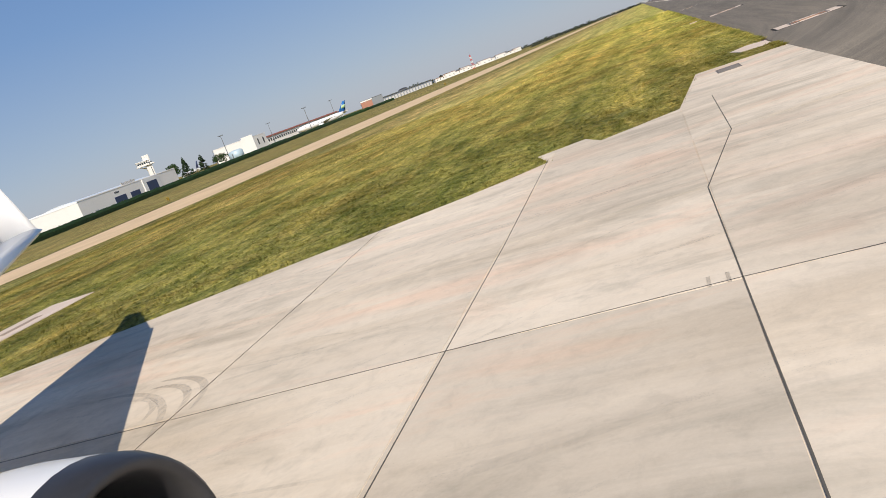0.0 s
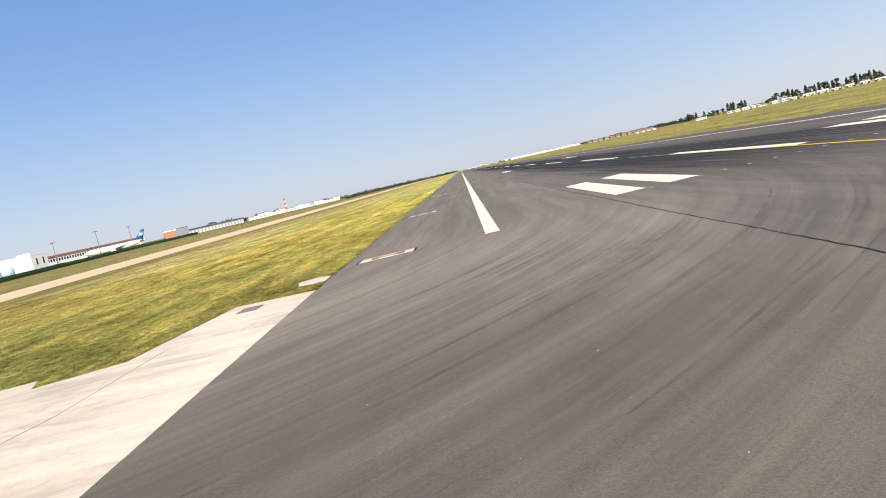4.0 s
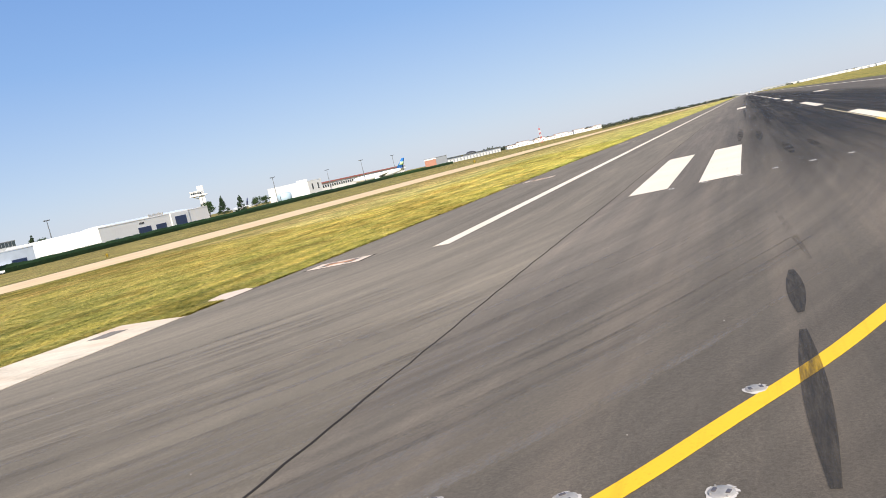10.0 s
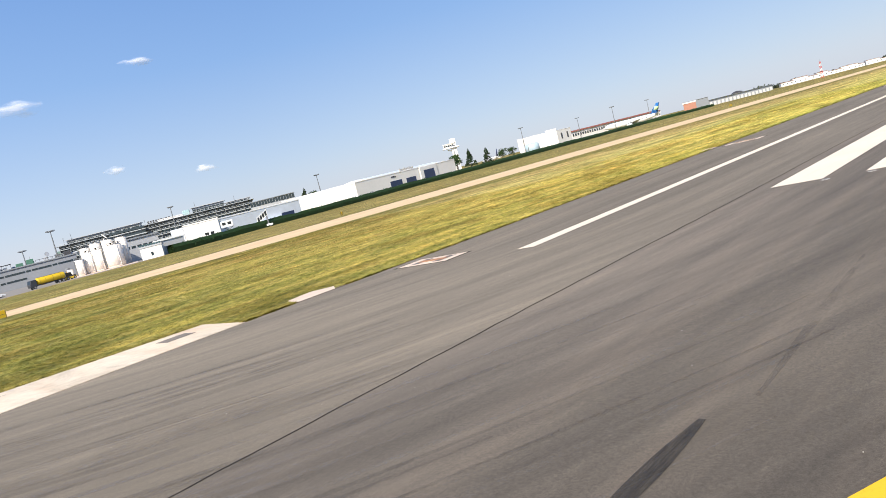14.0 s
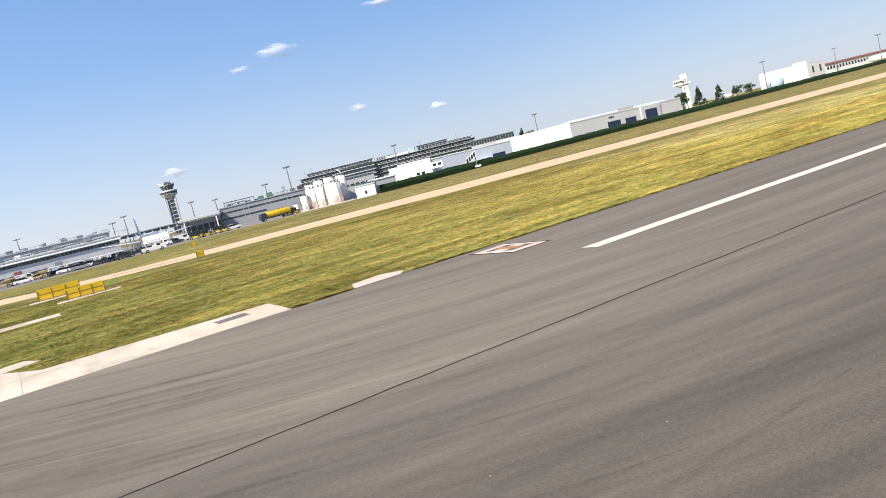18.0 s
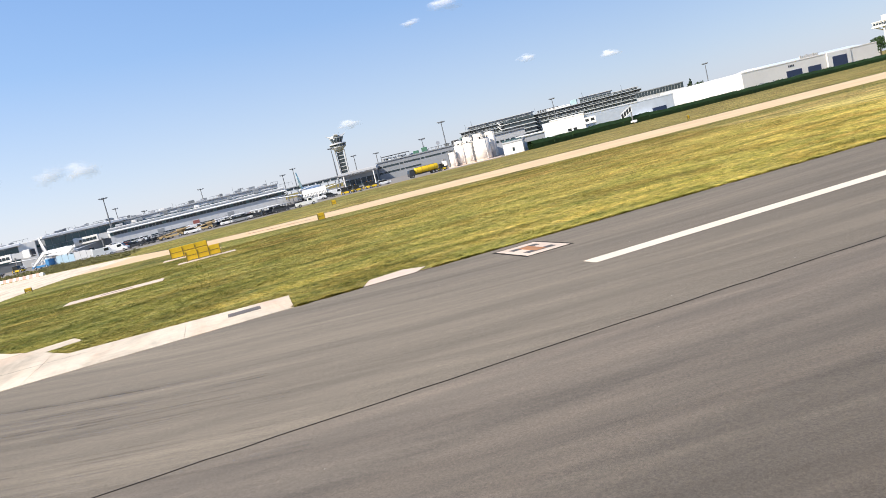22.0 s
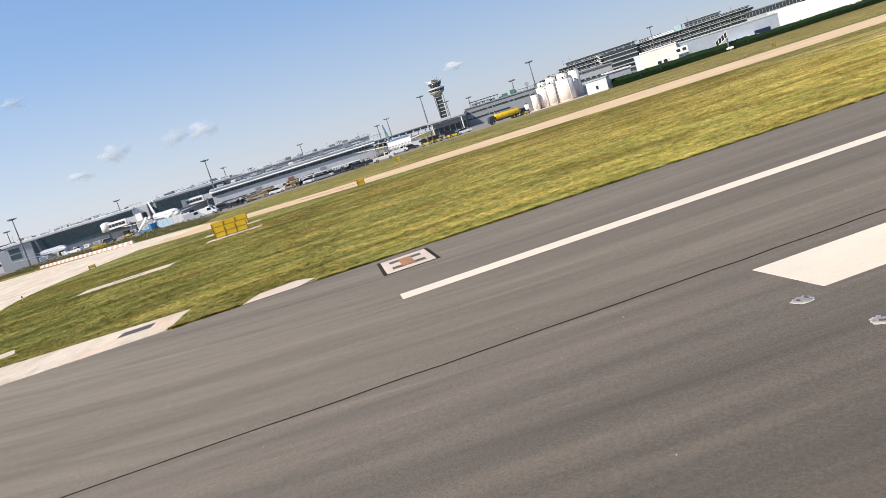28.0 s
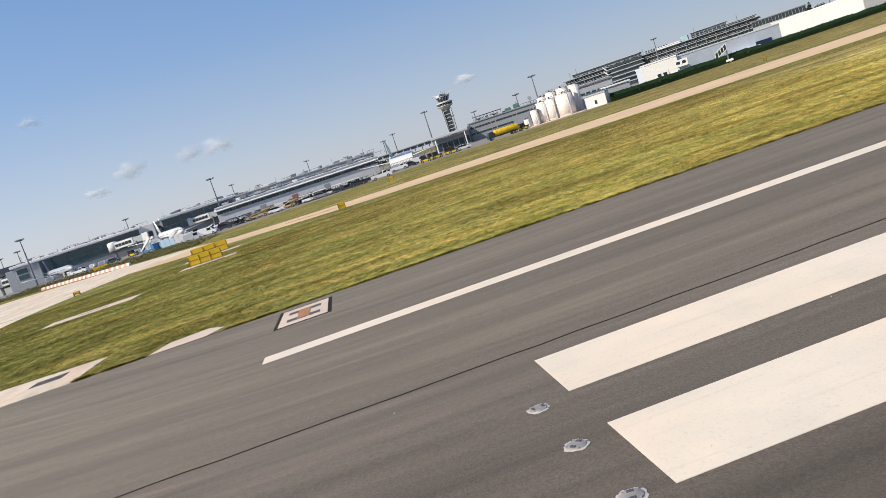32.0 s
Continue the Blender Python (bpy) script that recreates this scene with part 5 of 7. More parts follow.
for k in range(10):
    p = far(17.0 - 0.72 * k, 1150 + 40 * k, REF11)
    e, L, w = hall("far_house", p, p + Vector((14 + 4 * (k % 3), 9)), 5 + 2 * (k % 2), 10, WHITE if k % 2 else CREAMW, "small pale house far beyond the taxiway", plain("tile_roof", (0.30, 0.16, 0.12)), 0.5)
    for i in range(3):
        pane(w, L * (i + 0.5) / 3, 0, 2.0, 1.4, 1.5)

# red and white lattice mast
p = far(13.3, 900, REF4)
e = thing("radio_mast", (p.x, p.y, LOW), "red and white banded lattice mast", "mast")
hm = high(0.85, 900, REF4)
for k in range(7):
    z0, z1 = hm * k / 7, hm * (k + 1) / 7
    bm = bmesh.new()
    r0, r1 = 1.1 - 0.08 * k, 1.1 - 0.08 * (k + 1)
    for sx, sy in ((-1, -1), (1, -1), (1, 1), (-1, 1)):
        cyl_bm((sx * r0, sy * r0, z0), (sx * r1, sy * r1, z1), 0.16, n=6, bm=bm)
    for s in (-1, 1):
        cyl_bm((-r0, s * r0, z0), (r1, s * r1, z1), 0.1, n=5, bm=bm)
        cyl_bm((s * r0, r0, z0), (s * r1, -r1, z1), 0.1, n=5, bm=bm)
    part("section", bm, plain("mast_red", (0.55, 0.08, 0.06)) if k % 2 == 0 else WHITE, e)
part("antenna", cyl_bm((0, 0, hm), (0, 0, hm + 2.5), 0.12, n=6), STEEL, e)


def light_mast(p, h, heads=3, label="tall thin apron floodlight mast"):
    e = thing("floodlight_mast", (p.x, p.y, LOW), label, "light mast", "apron masts")
    part("pole", cyl_bm((0, 0, 0), (0, 0, h), 0.28 + h * 0.006, 0.17, 8), STEEL, e)
    part("crossarm", box_bm(-1.9, 1.9, -0.15, 0.15, h - 0.3, h - 0.05), STEEL, e)
    part("crossarm", box_bm(-0.12, 0.12, -1.3, 1.3, h - 0.3, h - 0.05), STEEL, e)
    for i in range(heads + 1):
        x = -1.7 + 3.4 * i / heads
        part("lamp_head", box_bm(x - 0.42, x + 0.42, -0.5, 0.4, h - 0.1, h + 0.32, 0.08), GREY, e)
    for y in (-1.3, 1.3):
        part("lamp_head", box_bm(-0.4, 0.4, y - 0.4, y + 0.4, h - 0.1, h + 0.32, 0.08), GREY, e)


for azm, el, dm in ((73.03, 1.62, 360), (76.63, 1.4, 420), (78.29, 1.6, 420), (83.7, 1.42, 420), (82.88, 1.7, 420), (86.87, 1.17, 460), (89.57, 1.79, 430), (95.42, 1.8, 470), (63.02, 2.22, 400), (52.22, 1.98, 420), (95.9, 2.66, 322), (71.3, 2.5, 322), (79.75, 2.5, 350)):
    light_mast(far(azm, dm), high(el, dm))
for azm, el, dm in ((110.36, 2.52, 320), (111.0, 1.84, 420), (114.6, 1.9, 420), (112.2, 1.7, 520), (94.7, 1.2, 470), (104.0, 1.75, 420)):
    light_mast(far(azm, dm, REF26), high(el, dm, REF26))
for azm, el, dm in ((34.64, 1.62, 560), (28.0, 1.45, 640), (39.8, 1.6, 560), (25.6, 1.3, 760), (30.6, 1.3, 700)):
    light_mast(far(azm, dm, REF11), high(el, dm, REF11), 2)

# ---- hedge, trees ----
def leaf_material(name, dark, light):
    m, nt, b = nodes_of(name)
    g = nt.nodes.new("ShaderNodeNewGeometry")
    n = noise_node(nt, 0.6, 3)
    c = mix(nt, ramp(nt, g.outputs["Random Per Island"], [(0.0, dark), (1.0, light)]), ramp(nt, n, [(0.3, dark), (0.7, light)]), 0.4)
    nt.links.new(c, b.inputs["Base Color"])
    b.inputs["Roughness"].default_value = 0.7
    b.inputs["Specular IOR Level"].default_value = 0.25
    return m


LEAF = leaf_material("dark_leaves", (0.012, 0.03, 0.010), (0.045, 0.085, 0.022))
PINE = leaf_material("pine_needles", (0.012, 0.028, 0.014), (0.035, 0.06, 0.025))
# leaves of the far tree lines: distance haze put into a paler, greyer colour
FAR_LEAF = leaf_material("hazed_leaves", (0.022, 0.032, 0.020), (0.055, 0.065, 0.040))
HEDGE = leaf_material("hedge_leaves", (0.010, 0.028, 0.010), (0.035, 0.075, 0.020))
BARK = plain("bark", (0.10, 0.075, 0.055), 0.9, vary=0.3, scale=6)


def leaves(verts, faces, r, c, spread, n, size):
    """n small bent leaf clumps scattered in an ellipsoid."""
    for _ in range(n):
        while True:
            v = Vector((r.uniform(-1, 1), r.uniform(-1, 1), r.uniform(-1, 1)))
            if 0.25 < v.length < 1:
                break
        p = Vector(c) + Vector((v.x * spread[0], v.y * spread[1], v.z * spread[2]))
        q = Euler((r.uniform(0, 6), r.uniform(0, 6), r.uniform(0, 6))).to_matrix()
        s = size * r.uniform(0.6, 1.4)
        k = len(verts)
        for w in ((-s, -s * 0.5, 0), (s * 0.2, -s * 0.7, s * 0.25), (s, 0.1 * s, -s * 0.15), (0, s * 0.7, s * 0.2)):
            verts.append(tuple(p + q @ Vector(w)))
        faces.append((k, k + 1, k + 2))
        faces.append((k, k + 2, k + 3))


def leaf_mesh(name, verts, faces, mat, parent=None):
    me = bpy.data.meshes.new(name)
    me.from_pydata(verts, [], faces)
    me.materials.append(mat)
    ob = new(name, me)
    if parent:
        ob.parent = parent
    return ob


def hedge_run(a, b, h, seed):
    """One clipped length of hedge: woody core and leaves, uneven top."""
    d = b - a
    e = thing("hedge", (a.x, a.y, LOW), "dense dark green clipped hedge with an uneven top", "hedge", "boundary hedge", math.degrees(math.atan2(d.y, d.x)))
    L = d.length
    r = random.Random(seed)
    bm = bmesh.new()
    n = max(6, int(L / 3))
    top = []
    for i in range(n + 1):
        x = L * i / n
        z = h * (0.78 + 0.12 * r.random())
        top.append([bm.verts.new((x, y, zz)) for y, zz in ((-1.1, 0), (-1.25, z * 0.6), (-0.8, z), (0.8, z), (1.25, z * 0.6), (1.1, 0))])
    for p, q in zip(top, top[1:]):
        for k in range(5):
            bm.faces.new((p[k], q[k], q[k + 1], p[k + 1]))
    bmesh.ops.recalc_face_normals(bm, faces=bm.faces[:])
    part("core", bm, HEDGE, e)
    vs, fs = [], []
    m = int(L / 2.2)
    for i in range(m):
        x = L * (i + 0.5) / m
        leaves(vs, fs, r, (x, -0.2, h * 0.47), (1.9, 1.5, h * r.uniform(0.42, 0.48)), 60, 0.2)
    leaf_mesh("foliage", vs, fs, HEDGE, e)


pts = [far(65.1, 219), far(60.5, 236), far(56.5, 252), far(52.5, 272), far(48.5, 298), far(44.5, 330), far(40.0, 365), far(36, 410), far(32.5, 470), far(29.5, 540), far(27.0, 620), far(24.6, 640), far(22.2, 700)]
for i, (p, q) in enumerate(zip(pts, pts[1:])):
    hedge_run(p, q, 2.7 + 0.15 * math.sin(i * 2.1), i)


def prism_roof(L, deep, z, rise):
    bm = bmesh.new()
    v = [bm.verts.new(q) for q in ((-0.4, -0.4, z), (L + 0.4, -0.4, z), (L + 0.4, deep + 0.4, z), (-0.4, deep + 0.4, z), (-0.4, deep / 2, z + rise), (L + 0.4, deep / 2, z + rise))]
    for f in ((0, 1, 5, 4), (2, 3, 4, 5), (0, 4, 3), (1, 2, 5), (3, 2, 1, 0)):
        bm.faces.new([v[k] for k in f])
    bmesh.ops.recalc_face_normals(bm, faces=bm.faces[:])
    return bm


def tree(p, h, kind, seed, label, group=""):
    """Tapered trunk, limbs and a crown of small leaf clumps."""
    r = random.Random(seed)
    e = thing("tree", (p.x, p.y, LOW), label, "tree", group)
    lean = Vector((r.uniform(-0.03, 0.03) * h, r.uniform(-0.03, 0.03) * h, 0))
    bm = bmesh.new()
    cyl_bm((0, 0, 0), lean * 0.5 + Vector((0, 0, h * 0.5)), h * 0.028, h * 0.018, 8, bm)
    cyl_bm(lean * 0.5 + Vector((0, 0, h * 0.5)), lean + Vector((0, 0, h * 0.9)), h * 0.018, h * 0.005, 7, bm)
    vs, fs = [], []
    if kind == "pine":
        for k in range(9):
            z = h * (0.2 + 0.08 * k)
            rad = h * 0.26 * (1 - 0.09 * k) * r.uniform(0.75, 1.15)
            for j in range(5):
                a = r.uniform(0, 6.28)
                tip = Vector((rad * math.cos(a), rad * math.sin(a), z + rad * 0.15))
                cyl_bm((0, 0, z), tip, h * 0.006, h * 0.002, 5, bm)
                leaves(vs, fs, r, tip * 0.75 + Vector((0, 0, z * 0.25)), (rad * 0.5, rad * 0.5, h * 0.04), 26, h * 0.026)
        leaves(vs, fs, r, (0, 0, h * 0.93), (h * 0.05, h * 0.05, h * 0.07), 30, h * 0.02)
    elif kind == "poplar":
        for k in range(12):
            z = h * (0.14 + 0.07 * k)
            rad = h * 0.17 * math.sin(math.pi * min(0.95, 0.2 + 0.065 * k)) + h * 0.02
            a = r.uniform(0, 6.28)
            cyl_bm((0, 0, z), (rad * math.cos(a), rad * math.sin(a), z + h * 0.08), h * 0.006, h * 0.002, 5, bm)
            leaves(vs, fs, r, (r.uniform(-0.3, 0.3) * rad, r.uniform(-0.3, 0.3) * rad, z + h * 0.04), (rad, rad, h * 0.07), 80, h * 0.026)
    else:
        for k in range(9):
            a, z = r.uniform(0, 6.28), h * r.uniform(0.4, 0.85)
            rad = h * r.uniform(0.12, 0.34)
            tip = Vector((rad * math.cos(a), rad * math.sin(a), z))
            cyl_bm((0, 0, z * 0.6), tip, h * 0.012, h * 0.003, 6, bm)
            leaves(vs, fs, r, tip, (h * 0.17, h * 0.17, h * 0.13), 110, h * 0.026)
        leaves(vs, fs, r, (0, 0, h * 0.82), (h * 0.2, h * 0.2, h * 0.15), 160, h * 0.026)
    part("trunk", bm, BARK, e)
    leaf_mesh("crown", vs, fs, PINE if kind == "pine" else LEAF, e)


for az_, el, d_, kd in ((41.75, 0.98, 400, "broad"), (40.6, 1.12, 420, "pine"), (39.25, 0.9, 430, "pine"), (38.1, 0.55, 440, "broad"), (53.4, 1.25, 420, "pine"), (52.7, 0.95, 420, "broad"), (37.2, 0.5, 470, "broad")):
    tree(far(az_, d_), high(el, d_), kd, int(az_ * 100), "dark conifer beside the hangars" if kd == "pine" else "dark broad-leaved tree beside the hangars")
rt = random.Random(21)
# right of the runway: poplars, bushes and sheds along the far boundary
clumps = [(-16.3, 0.18, "broad"), (-16.8, 0.33, "poplar"), (-16.95, 0.3, "broad"), (-17.15, 0.22, "broad"), (-17.35, 0.3, "poplar"), (-17.9, 0.27, "poplar"), (-18.2, 0.14, "broad"), (-18.5, 0.2, "broad"), (-18.8, 0.16, "broad"), (-19.1, 0.18, "broad"),
          (-19.5, 0.43, "poplar"), (-19.7, 0.42, "poplar"), (-19.85, 0.44, "poplar"), (-20.2, 0.3, "broad"), (-20.42, 0.42, "poplar"), (-20.62, 0.38, "poplar"), (-22.25, 0.16, "broad"), (-22.6, 0.42, "broad"), (-22.0, 0.1, "broad")]
clumps += [(-23.1 - 0.27 * k, 0.40 + 0.07 * math.sin(k * 1.7), "poplar" if k % 3 else "broad") for k in range(34) if k % 9 != 4]
for az_, el, kd in clumps:
    d_ = 780 + 8 * (az_ + 16)
    tree(far(az_, d_, REF4), max(4, high(el, d_, REF4)), kd, int(-az_ * 100), "slim dark poplar on the far boundary" if kd == "poplar" else "rounded dark tree on the far boundary", "boundary trees")
for k in range(20):
    az_ = (-17.3, -19.4, -19.9, -20.4, -21.0, -21.4, -22.3, -22.9)[k] if k < 8 else -23.4 - 0.85 * (k - 8)
    d_ = 730 + 8 * (az_ + 16)
    p = far(az_, d_, REF4)
    hh = 1.3 + 1.0 * rt.random()
    e, L, w = hall("boundary_shed", p, p + Vector((7 + 5 * rt.random(), 3)), hh, 2.5, (CREAMW, WHITE, CREAMW)[k % 3], "low pale shed on the far boundary", plain("tile_roof", (0.30, 0.16, 0.12)) if k % 4 == 1 else CREAMW, 0.3)
    for i in range(3):
        pane(w, L * (i + 0.5) / 3, 0, 0.6, L / 3 * 0.4, hh * 0.4)
for k in range(9):
    p = far(-9.6 - 0.42 * k, 1350 - 30 * k, REF4)
    e, L, w = hall("red_roofed_house", p, p + Vector((11 + 9 * (k % 3), 4)), 1.8 + 0.5 * (k % 2), 6, plain("dull_plaster", (0.36, 0.32, 0.28), 0.8), "low far house under a red-brown roof", plain("tile_roof", (0.30, 0.16, 0.12)), 0.5)
    part("ridge", prism_roof(L, 6, 2.2 + 0.5 * (k % 2), 1.3), plain("tile_roof", (0.30, 0.16, 0.12)), e)
    for i in range(2):
        pane(w, L * (i + 0.5) / 2, 0, 0.5, 1.4, 0.9)
for k in range(4):
    p = far(-13.25 - 0.4 * k, 820, REF4)
    e = thing("marker_block", (p.x, p.y, LOW), "low white block with a red end beside the far runway strip", "marker", "strip markers", -13.5)
    part("block", box_bm(-1.9, 1.0, -0.5, 0.5, 0, 1.7, 0.05), WHITE, e)
    part("red_end", box_bm(1.0, 2.2, -0.52, 0.52, 0, 1.7, 0.05), plain("marker_red", (0.5, 0.10, 0.07), 0.5), e, "red end")
for k in range(44):
    # low chequered boundary boards
    az_ = -23.5 - 0.21 * k
    p = far(az_, 560, REF4)
    e = thing("boundary_board", (p.x, p.y, LOW), "low yellow and dark board on the far fence line", "fence board", "boundary boards", az_)
    part("board", box_bm(-0.8, 0.8, -0.05, 0.05, 0.3, 1.2), plain("board_yellow", (0.62, 0.52, 0.25)) if k % 2 else DARK, e)
    part("post", box_bm(-0.05, 0.05, 0.05, 0.12, 0, 1.1), STEEL, e)


def woodland(name, az0, az1, d0, d1, ref, h0, h1, n, seed, label):
    """Far tree line: many clumps, uneven along the top."""
    r = random.Random(seed)
    vs, fs = [], []
    for i in range(n):
        u = (i + r.random()) / n
        p = far(az0 + (az1 - az0) * u, d0 + (d1 - d0) * u, ref)
        h = r.uniform(h0, h1) * (1.35 if r.random() < 0.12 else 1)
        leaves(vs, fs, r, (p.x, p.y, LOW + h * 0.45), (h * 0.9, h * 0.9, h * 0.5), 34, h * 0.2)
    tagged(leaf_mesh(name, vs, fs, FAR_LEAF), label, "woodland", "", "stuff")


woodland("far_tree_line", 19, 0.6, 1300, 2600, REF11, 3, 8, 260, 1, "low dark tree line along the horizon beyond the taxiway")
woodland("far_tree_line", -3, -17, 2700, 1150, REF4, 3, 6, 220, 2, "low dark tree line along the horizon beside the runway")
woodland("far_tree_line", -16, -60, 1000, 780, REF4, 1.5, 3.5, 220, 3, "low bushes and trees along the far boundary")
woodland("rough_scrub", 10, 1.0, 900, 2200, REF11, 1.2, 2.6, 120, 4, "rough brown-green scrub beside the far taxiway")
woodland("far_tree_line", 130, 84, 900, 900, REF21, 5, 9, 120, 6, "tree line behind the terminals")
for k in range(14):
    # a depot of low white bays, one behind the other
    p = far(-3.0 - 0.42 * k, 2700 - 72 * k, REF4)
    e, L, w = hall("white_depot_bay", p, p + Vector((24 - 0.4 * k, 2)), 5.6 - 0.12 * k, 8, WHITE, "low white depot bay near the horizon", WHITE, 0.1)
    pane(w, L * 0.5, 0, 0, L * 0.2, 3.2, LIGHT_GREY, "door")
for k in range(9):
    p = far(3.0 - 0.62 * k, 3300, REF4)
    e, L, w = hall("horizon_block", p, p + Vector((24 + 14 * (k % 3), 0)), 4 + 2.5 * (k * 5 % 3), 20, LIGHT_GREY, "pale block on the horizon past the runway end", LIGHT_GREY, 0.5)
    pane(w, L / 2, 0, 1.5, L * 0.7, 1.5)

# ---- vehicles and aircraft ----
TYRE = plain("tyre", (0.02, 0.02, 0.02), 0.8)
RIM = plain("wheel_rim", (0.4, 0.4, 0.42), 0.4, 0.6)
CARGLASS = plain("vehicle_glass", (0.02, 0.025, 0.03), 0.08)
BODY = {"white": plain("white_bodywork", (0.74, 0.75, 0.76), 0.3), "dark": plain("dark_bodywork", (0.035, 0.038, 0.045), 0.35), "yellow": plain("yellow_bodywork", (0.68, 0.46, 0.02), 0.4), "grey": plain("grey_bodywork", (0.25, 0.26, 0.28), 0.35),
        "blue": plain("blue_bodywork", (0.05, 0.20, 0.42), 0.35), "tan": plain("tan_bodywork", (0.46, 0.34, 0.17), 0.5), "red": plain("red_bodywork", (0.42, 0.07, 0.05), 0.4)}


def wheel(e, x, y, r=0.34, w=0.22):
    t = part("wheel", cyl_bm((x, y - w / 2, r), (x, y + w / 2, r), r, n=14), TYRE, e)
    part("rim", cyl_bm((x, y - w / 2 - 0.015, r), (x, y + w / 2 + 0.015, r), r * 0.58, n=10), RIM, t)


def prism_bm(profile, y0, y1, bevel=0.05):
    """A side outline (x, z) drawn across from y0 to y1."""
    bm = bmesh.new()
    a, b = [bm.verts.new((x, y0, z)) for x, z in profile], [bm.verts.new((x, y1, z)) for x, z in profile]
    n = len(profile)
    for i in range(n):
        bm.faces.new((a[i], a[(i + 1) % n], b[(i + 1) % n], b[i]))
    bm.faces.new(a[::-1]), bm.faces.new(b)
    bmesh.ops.recalc_face_normals(bm, faces=bm.faces[:])
    if bevel:
        bmesh.ops.bevel(bm, geom=bm.edges[:], offset=bevel, segments=1, affect="EDGES")
    return bm


def van(color, label):
    e = thing("van", (0, 0, LOW), label, "van", "service vehicles")
    part("body", prism_bm([(-2.4, 0.35), (2.4, 0.35), (2.45, 0.95), (1.7, 1.15), (1.1, 2.0), (-2.35, 2.05), (-2.45, 1.0)], -0.95, 0.95), BODY[color], e)
    part("windscreen", prism_bm([(1.72, 1.18), (1.62, 1.18), (1.06, 1.95), (1.18, 1.95)], -0.8, 0.8, 0), CARGLASS, e)
    for s in (-1, 1):
        part("side_window", box_bm(0.1, 1.1, s * 0.965 - 0.01, s * 0.965 + 0.01, 1.2, 1.8), CARGLASS, e)
        for x in (-1.5, 1.5):
            wheel(e, x, s * 0.85)
    part("bumper", box_bm(2.4, 2.55, -0.9, 0.9, 0.35, 0.6, 0.03), BODY["dark"], e)
    return e


def car(color, label):
    e = thing("car", (0, 0, LOW), label, "car", "service vehicles")
    part("body", prism_bm([(-2.1, 0.3), (2.1, 0.3), (2.15, 0.75), (1.0, 0.92), (-2.0, 0.95), (-2.15, 0.7)], -0.88, 0.88), BODY[color], e)
    part("cabin", prism_bm([(-1.9, 0.93), (1.05, 0.93), (0.35, 1.45), (-1.5, 1.48)], -0.76, 0.76), CARGLASS, e)
    part("roof", box_bm(-1.45, 0.3, -0.72, 0.72, 1.46, 1.52, 0.02), BODY[color], e)
    for s in (-1, 1):
        for x in (-1.35, 1.35):
            wheel(e, x, s * 0.78, 0.31, 0.2)
        part("headlight", box_bm(2.1, 2.18, s * 0.6 - 0.15, s * 0.6 + 0.15, 0.55, 0.7), WHITE, e)
    return e


def pickup(color, label):
    e = thing("pickup_truck", (0, 0, LOW), label, "truck", "service vehicles")
    part("chassis", box_bm(-2.7, 2.7, -0.9, 0.9, 0.4, 0.75, 0.05), BODY[color], e)
    part("cab", prism_bm([(0.4, 0.75), (2.7, 0.75), (2.6, 1.15), (1.8, 1.25), (1.3, 1.9), (0.4, 1.9)], -0.9, 0.9), BODY[color], e)
    part("windscreen", prism_bm([(1.84, 1.28), (1.75, 1.26), (1.27, 1.84), (1.36, 1.84)], -0.75, 0.75, 0), CARGLASS, e)
    for s in (-1, 1):
        part("side_window", box_bm(0.6, 1.4, s * 0.915 - 0.01, s * 0.915 + 0.01, 1.25, 1.75), CARGLASS, e)
        part("bed_side", box_bm(-2.7, 0.35, s * 0.87 - 0.04, s * 0.87 + 0.04, 0.75, 1.2), BODY[color], e)
        for x in (-1.7, 1.7):
            wheel(e, x, s * 0.8, 0.38)
    part("tailgate", box_bm(-2.72, -2.64, -0.87, 0.87, 0.75, 1.2), BODY[color], e)
    return e


def tug(label):
    e = thing("baggage_tractor", (0, 0, LOW), label, "tractor", "ground tractors")
    part("body", prism_bm([(-1.6, 0.3), (1.7, 0.3), (1.7, 0.75), (0.4, 0.85), (-1.6, 0.85)], -0.85, 0.85), BODY["yellow"], e)
    part("hood", prism_bm([(-1.5, 0.85), (1.5, 0.78), (1.4, 1.15), (-1.4, 1.2)], -0.7, 0.7), BODY["dark"], e, "dark engine hood")
    c = part("cab", prism_bm([(-1.3, 1.1), (0.5, 1.15), (0.25, 2.0), (-1.25, 2.05)], -0.75, 0.75), CARGLASS, e, "dark glazed cab")
    part("cab_roof", box_bm(-1.35, 0.3, -0.8, 0.8, 2.03, 2.12, 0.03), BODY["dark"], c)
    for s in (-1, 1):
        for x in (-1.0, 1.1):
            wheel(e, x, s * 0.75, 0.42, 0.26)
    part("beacon", cyl_bm((-0.5, 0, 2.1), (-0.5, 0, 2.3), 0.09, n=8), plain("amber_beacon", (0.6, 0.25, 0.02), 0.3), e)
    part("ballast", box_bm(1.0, 1.75, -0.6, 0.6, 0.95, 1.2, 0.04), BODY["dark"], e)
    return e


